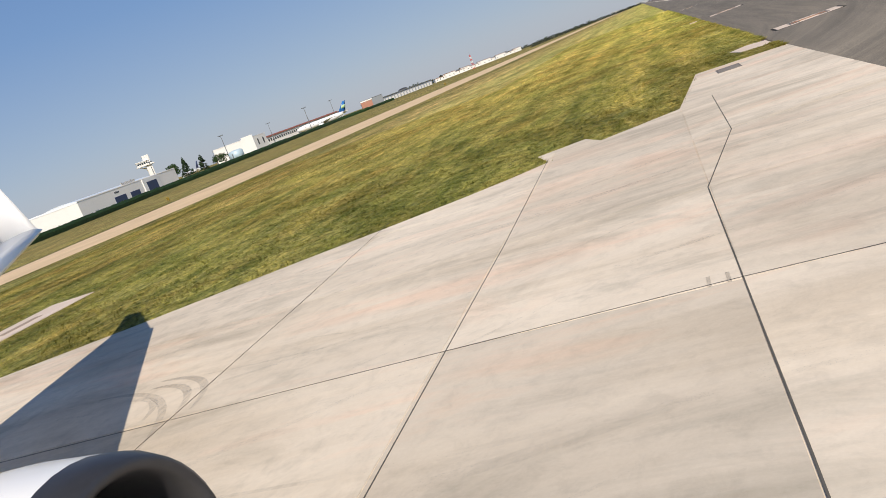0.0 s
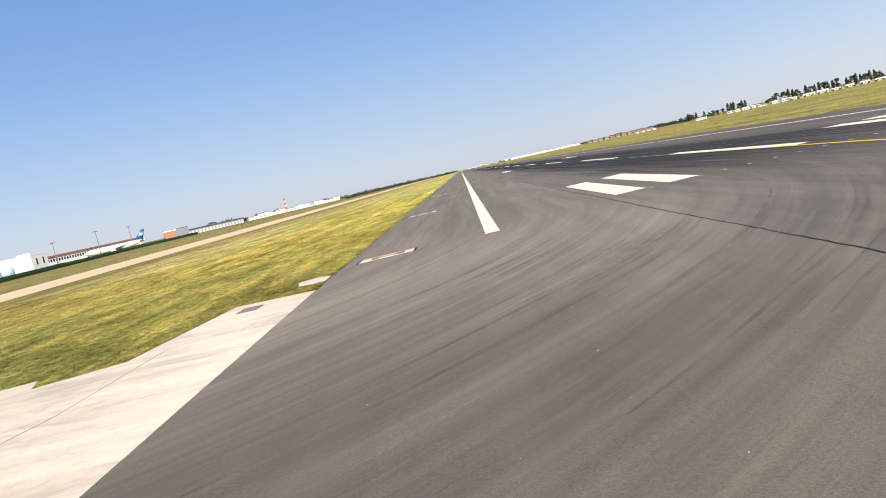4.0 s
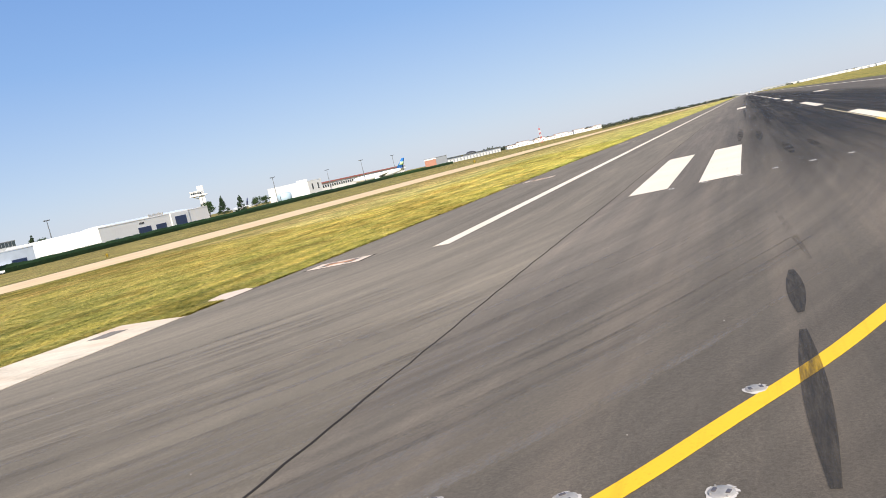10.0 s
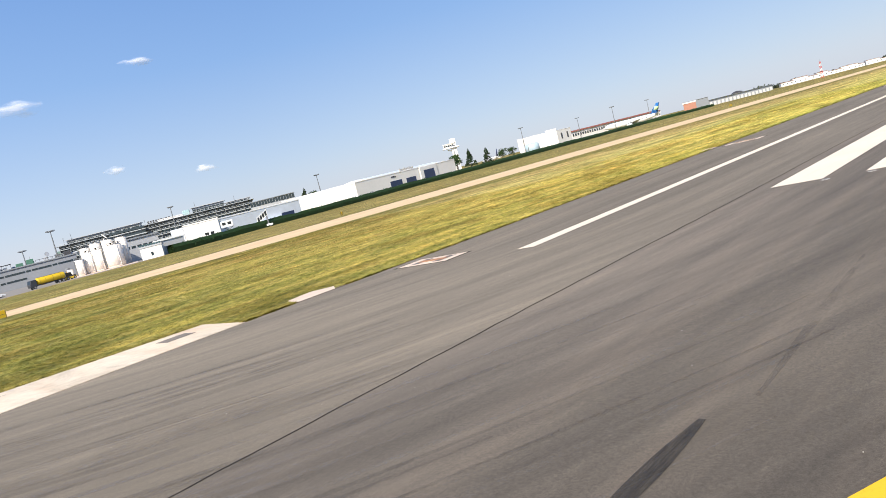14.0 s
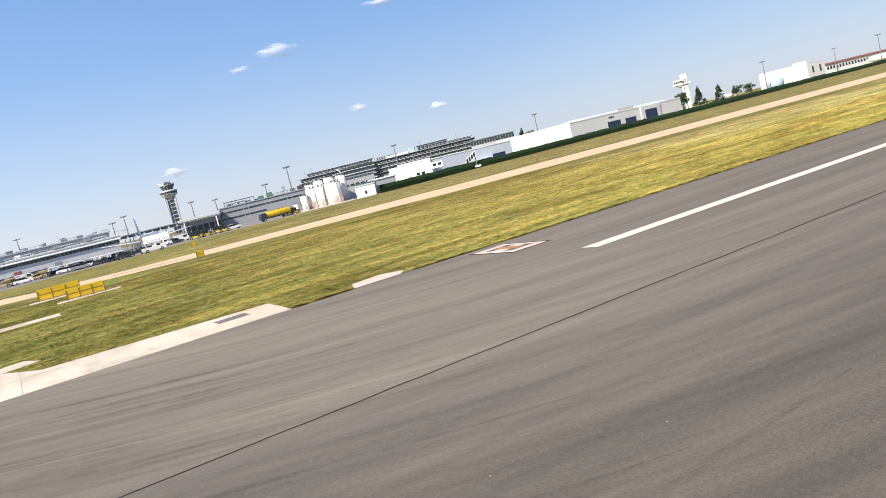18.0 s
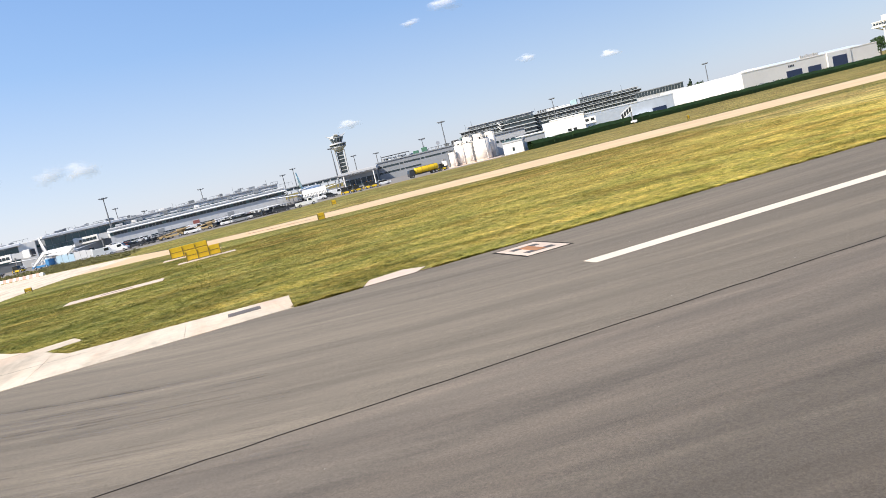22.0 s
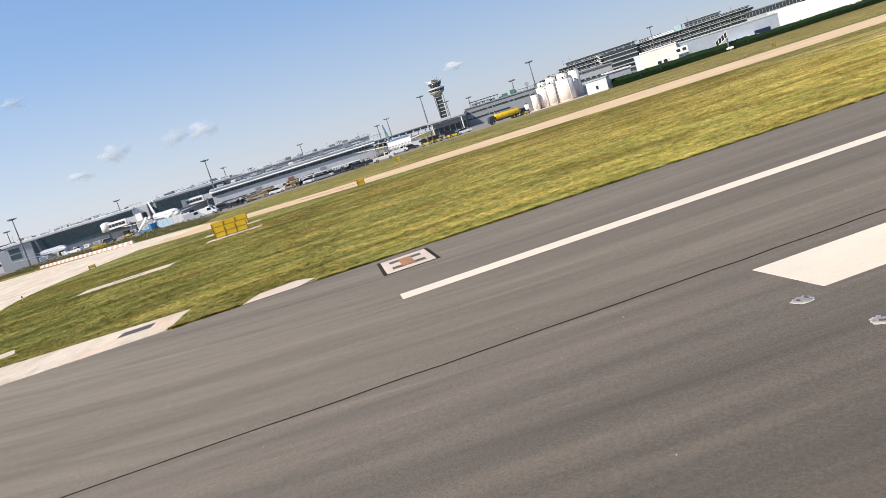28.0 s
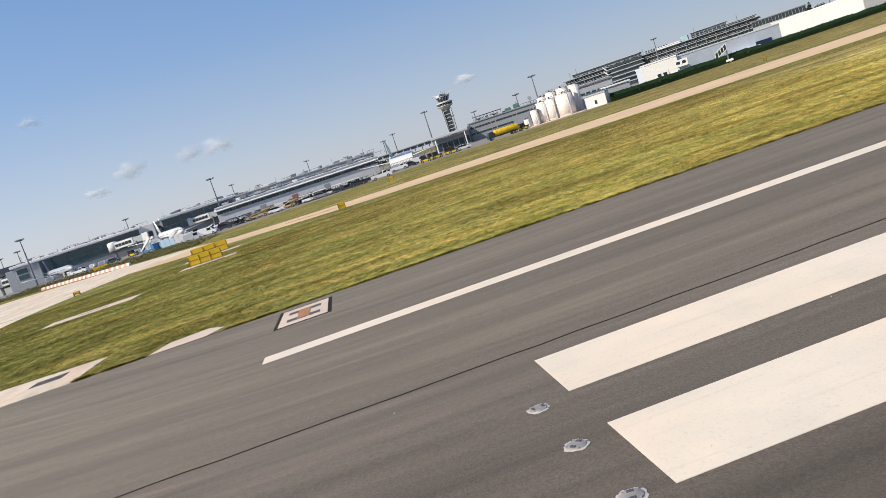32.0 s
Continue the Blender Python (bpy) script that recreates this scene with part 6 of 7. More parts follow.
def dolly(label):
    e = thing("baggage_dolly", (0, 0, LOW), label, "dolly", "baggage dollies")
    part("deck", box_bm(-1.5, 1.5, -0.75, 0.75, 0.42, 0.52, 0.02), STEEL, e)
    for x in (-1.45, 0, 1.45):
        for s in (-1, 1):
            part("stanchion", box_bm(x - 0.04, x + 0.04, s * 0.7 - 0.04, s * 0.7 + 0.04, 0.5, 1.75), BODY["dark"], e)
    part("roof", box_bm(-1.55, 1.55, -0.8, 0.8, 1.75, 1.82, 0.02), BODY["grey"], e)
    part("load", box_bm(-1.2, 0.9, -0.6, 0.6, 0.54, 1.2, 0.08), BODY["dark"], e)
    part("drawbar", cyl_bm((1.5, 0, 0.4), (2.3, 0, 0.35), 0.05, n=6), STEEL, e)
    for x in (-1.1, 1.1):
        for s in (-1, 1):
            wheel(e, x, s * 0.6, 0.22, 0.14)
    return e


def loader(label):
    e = thing("belt_loader", (0, 0, LOW), label, "loader", "ground vehicles")
    part("chassis", box_bm(-3.2, 2.6, -0.85, 0.85, 0.45, 0.9, 0.05), BODY["tan"], e)
    part("belt", prism_bm([(-3.8, 0.95), (-3.7, 0.8), (3.6, 1.75), (3.5, 2.0)], -0.45, 0.45, 0.02), plain("orange_belt", (0.42, 0.31, 0.17), 0.6), e)
    part("cab", box_bm(1.2, 2.5, 0.1, 0.85, 0.9, 1.9, 0.06), BODY["tan"], e)
    part("cab_window", box_bm(1.35, 2.53, 0.2, 0.87, 1.3, 1.75, 0.02), CARGLASS, e)
    for s in (-1, 1):
        part("rail", cyl_bm((-3.6, s * 0.5, 1.2), (3.4, s * 0.5, 2.3), 0.04, n=6), STEEL, e)
        for x in (-2.2, 1.8):
            wheel(e, x, s * 0.8, 0.4)
    return e


def stair_truck(label):
    e = thing("passenger_stairs", (0, 0, LOW), label, "boarding stairs", "ground vehicles")
    part("chassis", box_bm(-3, 3, -1, 1, 0.4, 0.9, 0.05), BODY["blue"], e)
    part("cab", prism_bm([(2.0, 0.9), (3.2, 0.9), (3.0, 2.0), (2.0, 2.1)], -1, 1), BODY["blue"], e)
    for i in range(10):
        part("step", box_bm(-2.8 + 0.45 * i, -2.3 + 0.45 * i, -0.7, 0.7, 0.95 + 0.26 * i, 1.05 + 0.26 * i), STEEL, e)
    for s in (-1, 1):
        part("stringer", prism_bm([(-2.9, 0.9), (-2.5, 0.9), (2.2, 3.5), (2.2, 4.3), (1.8, 4.3)], s * 0.75 - 0.04, s * 0.75 + 0.04, 0), BODY["white"], e)
        for x in (-1.9, 2.0):
            wheel(e, x, s * 0.9, 0.42)
    part("platform", box_bm(1.7, 3.0, -0.9, 0.9, 3.4, 3.55), STEEL, e)
    return e


def tanker():
    e = thing("fuel_tanker", (0, 0, LOW), "yellow tanker lorry with a long round tank", "tanker")
    part("tank", lathe_bm([(0.3, -4.6), (0.95, -4.45), (1.05, -4.2), (1.05, 4.0), (0.95, 4.2), (0.3, 4.3)], 24), BODY["yellow"], e)
    e.children[0].matrix_basis = pose(-0.6, 0, 2.1, 0, 90, 0)
    for x in (-3.6, -1.2, 1.2, 3.0):
        h = part("hoop", lathe_bm([(1.075, -0.06), (1.075, 0.06)], 24), plain("tank_hoop", (0.40, 0.28, 0.02), 0.5), e)
        h.matrix_basis = pose(x, 0, 2.1, 0, 90, 0)
    part("frame", box_bm(-5.0, 6.0, -0.5, 0.5, 0.75, 1.05, 0.03), BODY["dark"], e)
    c = part("cab", prism_bm([(4.1, 0.6), (6.1, 0.6), (6.1, 1.7), (5.8, 2.8), (4.1, 2.8)], -1.15, 1.15), BODY["dark"], e)
    part("windscreen", prism_bm([(6.12, 1.75), (6.05, 1.75), (5.78, 2.6), (5.88, 2.6)], -1.0, 1.0, 0), CARGLASS, c)
    part("pump_set", box_bm(-1.5, 0.4, -1.3, -0.4, 0.7, 2.5, 0.08), BODY["dark"], e, "dark pump set between the tank halves")
    part("catwalk", box_bm(-4, 3.2, -0.3, 0.3, 3.16, 3.22), STEEL, e)
    part("hose_box", box_bm(0.5, 2.2, -1.2, -0.9, 0.6, 1.2, 0.04), BODY["yellow"], e)
    for s in (-1, 1):
        for x in (-4.0, -2.8, 4.9):
            wheel(e, x, s * 1.0, 0.5, 0.3)
    return e


def put(maker, spots, *args, size=1.0):
    first = maker(*args)
    for i, (x, y, turn) in enumerate(spots):
        m = pose(x, y, LOW, 0, 0, turn)
        m = m @ Matrix.Scale(size, 4)
        if i == 0:
            first.matrix_basis = m
        else:
            copy_thing(first, m)


put(pickup, [(-171, 14.5, 88), (-190, -4, 92), (-203, 22, 85)], "white", "white pickup truck parked on the service road")
put(van, [(-182, 6, 90), (-196, -12.5, 95), (-178, -31, 80), (-209, 29, 88), (-240, -52, 60)], "white", "white service van parked on the service road")
put(car, [(-176, 8.5, 92), (-186, -9.5, 90), (-183, -27.5, 84), (-204, 26, 88)], "dark", "dark car parked on the service road")
put(car, [(-179, -1.5, 88), (-200, -18, 90), (-214, -48, 70)], "grey", "grey car parked on the service road")
put(car, [(-192, 2.5, 96), (-206, -31, 80)], "red", "red car parked on the service road")
put(tug, [(*far(a, d), t) for a, d, t in ((79.25, 216, 80), (78.4, 218, 95), (77.15, 220, 85), (78.85, 224, 100), (77.5, 224, 60), (71.85, 226, 100))], "dark-cabbed yellow baggage tractor on the apron", size=0.98)
put(car, [(*far(76.4, 224), 92)], "white", "white car beside the baggage tractors")
put(van, [(*far(a, d), t) for a, d, t in ((84.5, 206, 88), (85.7, 207, 85), (87.1, 208, 90), (88.3, 210, 95), (96.6, 190, 100))], "white", "white service van among the baggage carts")
put(dolly, [(*far(a, 203 + 2 * (k % 3)), 80 + 13 * (k % 4)) for k, a in enumerate((84.0, 84.9, 85.3, 86.1, 86.6, 87.5, 87.9, 88.7, 89.2, 92.6, 93.1, 93.6, 94.0))], "dark covered baggage dolly in a tight row")
put(car, [(*far(a, 201), t) for a, t in ((86.35, 90), (88.0, 85), (90.6, 88))], "white", "white car by the baggage carts")
put(loader, [(*far(a, 202), t) for a, t in ((92.0, 92), (89.9, 88))], "tan belt loader parked on the apron edge")
put(dolly, [(-178 - 0.7 * i, 11.5 - 2.9 * i, 90 + 9 * (i % 3)) for i in range(6)] + [(-188 - 1.0 * i, -20 - 3.0 * i, 80) for i in range(3)] + [(-206 - i, 17 + 3 * i, 88) for i in range(4)], "covered grey baggage dolly in a row")
put(loader, [(-184, -17.5, 93), (-196, -7.2, 90)], "tan belt loader with a sloping belt")
put(stair_truck, [(-208, -53.5, 55), (-222, -49, 70)], "blue boarding stairs truck with white stringers")
first = tanker()
first.matrix_basis = pose(*far(73.2, 222), LOW, 0, 0, 275) @ Matrix.Scale(0.84, 4)
put(van, [(-236, 128, 100), (-233, 122, 95)], "white", "white lorry cab beyond the hedge")
put(stair_truck, [(-228, 152, 110)], "white boarding stairs beyond the hedge")

# covered stair behind the hedge: dark glazed bays in white frames, climbing
p = far(57.85, 246)
e = thing("covered_stair", (p.x, p.y, LOW), "covered boarding stair with dark bays in white frames", "boarding stairs", turn=58)
part("chassis", box_bm(-2.6, 2.4, -1.0, 1.0, 0.4, 1.0, 0.05), BODY["white"], e)
for i in range(5):
    x, z = -2.1 + 0.84 * i, 1.9 + 0.5 * i
    f = part("frame", prism_bm([(x, z), (x + 0.16, z + 0.1), (x + 0.16, z + 1.75), (x, z + 1.65)], -0.85, 0.85, 0.02), BODY["white"], e, "white frame")
    if i < 4:
        part("bay", prism_bm([(x + 0.16, z + 0.2), (x + 0.84, z + 0.6), (x + 0.84, z + 1.95), (x + 0.16, z + 1.55)], -0.78, 0.78, 0), CARGLASS, e, "dark bay")
part("roof", prism_bm([(-2.2, 3.6), (1.5, 5.75), (1.5, 5.87), (-2.2, 3.72)], -0.9, 0.9, 0), BODY["white"], e)
part("stringer", prism_bm([(-2.2, 1.7), (1.5, 3.9), (1.5, 4.1), (-2.2, 1.95)], -0.92, 0.92, 0), BODY["white"], e)
part("support", box_bm(0.9, 1.3, -0.6, 0.6, 1.0, 3.8), STEEL, e)
for sy in (-1, 1):
    for x in (-1.8, 1.6):
        wheel(e, x, sy * 0.85, 0.4)


def lift_truck(az_, d_, z, label):
    """A service truck whose box body is raised on a scissor lift."""
    q = far(az_, d_)
    e = thing("lift_truck", (q.x, q.y, LOW), label, "truck", "service vehicles", az_)
    part("chassis", box_bm(-3.4, 3.6, -1.0, 1.0, 0.5, 0.95, 0.05), BODY["dark"], e)
    part("cab", prism_bm([(2.0, 0.9), (3.7, 0.9), (3.6, 1.7), (3.2, 2.4), (2.0, 2.4)], -1.05, 1.05), BODY["white"], e)
    part("windscreen", prism_bm([(3.62, 1.72), (3.54, 1.7), (3.2, 2.3), (3.28, 2.3)], -0.9, 0.9, 0), CARGLASS, e)
    for sy in (-1, 1):
        for k in (-1, 1):
            part("lift_arm", cyl_bm((-1.6 * k, sy * 0.7, 0.95), (1.4 * k, sy * 0.7, z), 0.09, n=6), STEEL, e)
        for x in (-2.4, 2.6):
            wheel(e, x, sy * 0.95, 0.45, 0.28)
    body = part("box_body", box_bm(-2.2, 1.6, -1.2, 1.2, z, z + 2.1, 0.06), BODY["white"], e)
    for x in (-1.2, 0.5):
        part("hatch", box_bm(x - 0.55, x + 0.55, -1.24, -1.18, z + 0.75, z + 1.6, 0.02), CARGLASS, body, "dark open hatch")


lift_truck(60.45, 247, 3.2, "white service truck with its box body raised, behind the hedge")
lift_truck(61.8, 246, 1.5, "white service truck with a lowered box body, behind the hedge")

def container(label):
    e = thing("cargo_container", (0, 0, LOW), label, "container", "cargo containers")
    part("shell", prism_bm([(-1.5, 0.75), (1.0, 0.75), (1.55, 1.25), (1.55, 2.3), (-1.5, 2.3)], -0.75, 0.75, 0.04), BODY["white"], e)
    part("dolly_frame", box_bm(-1.7, 1.6, -0.8, 0.8, 0.5, 0.68, 0.02), STEEL, e)
    part("door_panel", box_bm(-1.2, 0.8, -0.79, -0.76, 0.95, 2.1), plain("container_panel", (0.45, 0.47, 0.50), 0.4, 0.3), e)
    for x in (-1.2, 1.1):
        for sy in (-1, 1):
            wheel(e, x, sy * 0.65, 0.24, 0.15)
    return e


rc = random.Random(17)
put(container, [(rc.uniform(-251, -236), -96 + 4.6 * i + rc.uniform(-1.2, 1.2), rc.uniform(50, 110)) for i in range(14)], "white aluminium cargo container on a low dolly", size=0.85)
put(pickup, [(-239, -84, 75), (-243, -60, 100), (-238, -40, 85), (-232, -30.5, 95)], "white", "white pickup truck between the cargo containers")
put(car, [(-236, -72, 80), (-241, -48, 95), (-230, -34, 88)], "dark", "dark car between the cargo containers")
put(tug, [(-237, -66, 70), (-244, -89, 95), (-234, -44, 100)], "dark-cabbed yellow tractor among the containers")


def boarding_bridge(x, y, turn, reach):
    """A glazed tunnel on a wheeled leg, from its round hub to the cabin door."""
    e = thing("boarding_bridge", (x, y, LOW), "white boarding bridge on a wheeled leg beside the terminal", "boarding bridge", "boarding bridges", turn)
    part("hub", lathe_bm([(2.1, 3.4), (2.1, 6.6), (1.2, 7.0), (0.1, 7.1)], 16), WHITE, e)
    part("hub_column", cyl_bm((0, 0, 0), (0, 0, 3.4), 0.6, n=10), STEEL, e)
    tunnel = part("tunnel", box_bm(1.6, reach * 0.62, -1.4, 1.4, 3.7, 6.4, 0.08), WHITE, e)
    part("inner_tunnel", box_bm(reach * 0.60, reach - 1.5, -1.2, 1.2, 3.85, 6.2, 0.08), LIGHT_GREY, e)
    for k in range(5):
        pane(tunnel, 2.5 + (reach * 0.62 - 3) * k / 4.6, -1.4, 4.5, reach * 0.08, 1.1)
    cab = part("cab", box_bm(reach - 1.6, reach + 1.2, -1.7, 1.7, 3.6, 6.6, 0.1), WHITE, e)
    part("bellows", box_bm(reach + 1.2, reach + 1.7, -1.4, 1.4, 3.8, 6.4, 0.1), DARK, cab)
    for sy in (-1, 1):
        part("leg", box_bm(reach * 0.7 - 0.2, reach * 0.7 + 0.2, sy * 1.6 - 0.15, sy * 1.6 + 0.15, 0.4, 4.6), STEEL, e)
        wheel(e, reach * 0.7, sy * 1.6, 0.5, 0.4)


boarding_bridge(-296, -88, 72, 16)
boarding_bridge(-308, -138, 78, 16)
boarding_bridge(-312, -60, 80, 15)

# white apron tent and a mesh fence before the parked airliner
p = far(81.6, 262)
e = thing("apron_tent", (p.x, p.y, LOW), "white round-roofed apron tent", "tent", turn=-8)
part("canopy", prism_bm([(5.2 * math.cos(radians(15 * k)), 1.6 + 2.3 * math.sin(radians(15 * k))) for k in range(13)], -4, 4, 0), WHITE, e)
part("side_wall", box_bm(-5.2, 5.2, -3.9, 3.9, 0, 1.6), LIGHT_GREY, e)
a, b = far(82.4, 242), far(79.6, 240)
d = b - a
e = thing("mesh_fence", (a.x, a.y, LOW), "grey steel bar fence at the apron edge", "fence", turn=math.degrees(math.atan2(d.y, d.x)))
for k in range(25):
    part("bar", box_bm(d.length * k / 24 - 0.06, d.length * k / 24 + 0.06, -0.05, 0.05, 0, 2.5), STEEL, e)
for z in (0.3, 2.35):
    part("rail", box_bm(0, d.length, -0.09, -0.05, z, z + 0.1), STEEL, e)

# long pale blue hoarding in front of the stands
a, b = far(102.4, 236, REF26), far(99.6, 214, REF26)
d = b - a
e = thing("site_hoarding", (a.x, a.y, LOW), "long pale blue hoarding of flat panels on the apron", "hoarding", turn=math.degrees(math.atan2(d.y, d.x)))
for i in range(8):
    part("panel", box_bm(d.length * i / 8 + 0.04, d.length * (i + 1) / 8 - 0.04, -0.05, 0.05, 0.1, 2.3 - 0.25 * (i % 3 == 1), 0.02), plain("pale_blue_panel", (0.30, 0.42, 0.52), 0.5) if i < 5 else LIGHT_GREY, e)
    part("post", box_bm(d.length * i / 8 - 0.06, d.length * i / 8 + 0.06, -0.08, 0.08, 0, 2.4), STEEL, e)

SKIN = {"white": plain("white_aircraft_skin", (0.78, 0.79, 0.80), 0.25), "silver": plain("silver_aircraft_skin", (0.50, 0.53, 0.57), 0.3, 0.2), "green": plain("mint_green_fin", (0.55, 0.78, 0.71), 0.35), "navy": plain("navy_fin", (0.03, 0.04, 0.10), 0.3), "blue": plain("blue_fin", (0.02, 0.14, 0.42), 0.3),
        "lime": plain("lime_stripe", (0.42, 0.58, 0.30), 0.3), "red": plain("red_stripe", (0.45, 0.05, 0.05), 0.3)}


def surface_bm(root, tip, t0, t1):
    """A wing or fin: root and tip chords as (leading, trailing) points with thickness."""
    bm = bmesh.new()
    rings = []
    for (le, te), th in ((root, t0), (tip, t1)):
        le, te = Vector(le), Vector(te)
        span = (Vector(tip[0]) - Vector(root[0])).normalized()
        n = (te - le).cross(span).normalized()
        ring = []
        for u, k in ((0, 0), (0.12, 0.8), (0.35, 1), (0.7, 0.6), (1, 0.02), (0.7, -0.4), (0.35, -0.7), (0.12, -0.6)):
            ring.append(bm.verts.new(le.lerp(te, u) + n * th * k))
        rings.append(ring)
    for i in range(8):
        f = bm.faces.new((rings[0][i], rings[0][(i + 1) % 8], rings[1][(i + 1) % 8], rings[1][i]))
        f.smooth = True
    bm.faces.new(rings[0][::-1]), bm.faces.new(rings[1])
    bmesh.ops.recalc_face_normals(bm, faces=bm.faces[:])
    return bm


def airliner(place, turn, skin, fin, label, scale=1.0, band_skin=None):
    """A parked twin-jet, nose along +x, its tail at the origin's left."""
    e = thing("airliner", (place.x, place.y, LOW), label, "aircraft", turn=turn)
    s = scale
    prof = [(0.15, -18.5), (0.7, -16.5), (1.35, -12.5), (1.9, -8), (1.98, -4), (1.98, 12), (1.85, 14.5), (1.4, 16.8), (0.7, 18.2), (0.1, 18.8)]
    bm = lathe_bm([(r * s, x * s) for r, x in prof], 22)
    for v in bm.verts:
        x, y, z = v.co
        lift = max(0, -z / s - 6) * 0.09 * s
        v.co = (z, y, -x + 3.3 * s + lift)
    bmesh.ops.recalc_face_normals(bm, faces=bm.faces[:])
    f = part("fuselage", bm, SKIN[skin], e)
    for sd in (-1, 1):
        part("wing", surface_bm(((4.5 * s, sd * 1.6 * s, 2.6 * s), (-3.0 * s, sd * 1.6 * s, 2.5 * s)), ((-3.2 * s, sd * 17 * s, 4.0 * s), (-4.8 * s, sd * 17 * s, 4.0 * s)), 0.4 * s, 0.1 * s), SKIN[skin], e)
        part("tailplane", surface_bm(((-14.0 * s, sd * 0.8 * s, 4.6 * s), (-17 * s, sd * 0.8 * s, 4.6 * s)), ((-16.6 * s, sd * 6.2 * s, 5.1 * s), (-18.1 * s, sd * 6.2 * s, 5.1 * s)), 0.2 * s, 0.06 * s), SKIN[skin], e)
        en = lathe_bm([(0.75 * s, -2.2 * s), (1.0 * s, -0.8 * s), (1.08 * s, 0.8 * s), (0.95 * s, 1.3 * s), (0.8 * s, 1.25 * s), (0.7 * s, 0.6 * s)], 18)
        for v in en.verts:
            x, y, z = v.co
            v.co = (z + 3.2 * s, y + sd * 5.7 * s, -x + 1.55 * s)
        bmesh.ops.recalc_face_normals(en, faces=en.faces[:])
        part("engine", en, SKIN[skin], e)
        part("pylon", box_bm(0.6 * s, 3.0 * s, sd * 5.7 * s - 0.12, sd * 5.7 * s + 0.12, 2.2 * s, 2.9 * s), SKIN[skin], e)
        g = part("main_gear", cyl_bm((-1.0 * s, sd * 3.6 * s, 0.5 * s), (-1.0 * s, sd * 3.4 * s, 2.6 * s), 0.15 * s, n=8), STEEL, e)
        part("gear_tyre", cyl_bm((-1.0 * s, sd * 3.3 * s, 0.55 * s), (-1.0 * s, sd * 4.0 * s, 0.55 * s), 0.55 * s, n=14), TYRE, g)
    part("nose_gear", cyl_bm((13.2 * s, 0, 0), (13.2 * s, 0, 1.6 * s), 0.13 * s, n=8), STEEL, e)
    fn = part("fin", surface_bm(((-11.5 * s, 0, 4.9 * s), (-16.8 * s, 0, 4.9 * s)), ((-16.9 * s, 0, 11.3 * s), (-18.8 * s, 0, 11.3 * s)), 0.25 * s, 0.08 * s), SKIN[fin], e, "coloured tail fin")
    if band_skin:
        part("fin_band", surface_bm(((-13.9 * s, 0, 7.0 * s), (-17.55 * s, 0, 7.0 * s)), ((-15.4 * s, 0, 9.0 * s), (-18.15 * s, 0, 9.0 * s)), 0.27 * s, 0.2 * s), SKIN[band_skin], fn)
    for i in range(24):
        for sd in (-1, 1):
            pane(f, (-9 + i * 0.95) * s, sd * 1.985 * s + (0.05 if sd < 0 else -0.05), 3.5 * s, 0.3 * s, 0.38 * s, CARGLASS, "cabin_window", 0.03)
    part("cockpit_glass", box_bm(16.3 * s, 17.1 * s, -0.85 * s, 0.85 * s, 3.75 * s, 4.2 * s, 0.1), CARGLASS, e)


airliner(far(81.9, 296), 160, "white", "green", "white airliner with a mint green tail fin parked at the pier", 0.95)
airliner(far(108.8, 312, REF26), 38, "silver", "navy", "grey airliner with a dark tail fin at the glass terminal", 0.74)
airliner(far(114.9, 345, REF26), 63, "silver", "navy", "long silver airliner with dark striped fin parked side on", 0.92, "red")
airliner(far(119.6, 330, REF26), 70, "silver", "navy", "silver airliner parked beyond the junction", 0.9, "red")
airliner(far(101.2, 292, REF26), 28, "white", "white", "white airliner parked with boarding stairs", 0.85)
airliner(Vector((-298, 590)), 213, "white", "blue", "white airliner whose blue tail rises over the hedge", 1.33, "lime")
airliner(Vector((24, 1500)), 270, "white", "white", "airliner far down the runway facing us", 1.0)
airliner(far(37.3, 600, REF11), 150, "white", "navy", "airliner tail behind the hedge", 0.85)

# ---- the wing and engine of our own aircraft as it stood at the start ----
NACELLE = plain("nacelle_white", (0.80, 0.80, 0.80), 0.25, 0, 0.04, 1)
LIP = plain("inlet_lip_grey", (0.05, 0.05, 0.055), 0.4, 0.3, 0.2, 4)
wing_at = Vector((-12.71, -41.42, 0.0))
own = thing("aircraft_wing", tuple(wing_at), "white swept wing with an upturned tip and an engine below", "aircraft wing")
part("wing", surface_bm(((-4.8, 1.4, 1.9), (-11.4, 1.4, 1.8)), ((-12.6, 12.7, 3.05), (-14.5, 13.1, 3.05)), 0.42, 0.12), NACELLE, own)
part("winglet", surface_bm(((-12.75, 12.75, 3.05), (-14.5, 13.1, 3.05)), ((-14.5, 13.8, 4.75), (-15.2, 13.9, 4.75)), 0.09, 0.04), NACELLE, own, "upturned white wing tip")
for i in range(2):
    p0 = Vector((-9.0 - 1.15 * i, 5.4 + 2.6 * i, 1.9 + 0.28 * i))
    part("flap_fairing", cyl_bm(p0, p0 + Vector((-3.2, 0.2, -0.1)), 0.22, 0.06, 10), NACELLE, own)
eng = lathe_bm([(0.55, -4.2), (0.95, -3.2), (1.08, -1.6), (1.10, -0.6), (1.06, 0.0)], 40)
for v in eng.verts:
    x, y, z = v.co
    v.co = (z - 4.72, y + 3.83, -x + 0.37)
bmesh.ops.delete(eng, geom=[f for f in eng.faces if len(f.verts) > 4 and f.calc_center_median().x > -5.4], context="FACES_ONLY")
bmesh.ops.recalc_face_normals(eng, faces=eng.faces[:])
ng = part("engine_cowl", eng, NACELLE, own, "white engine cowling")
lip = bmesh.new()
n = 40
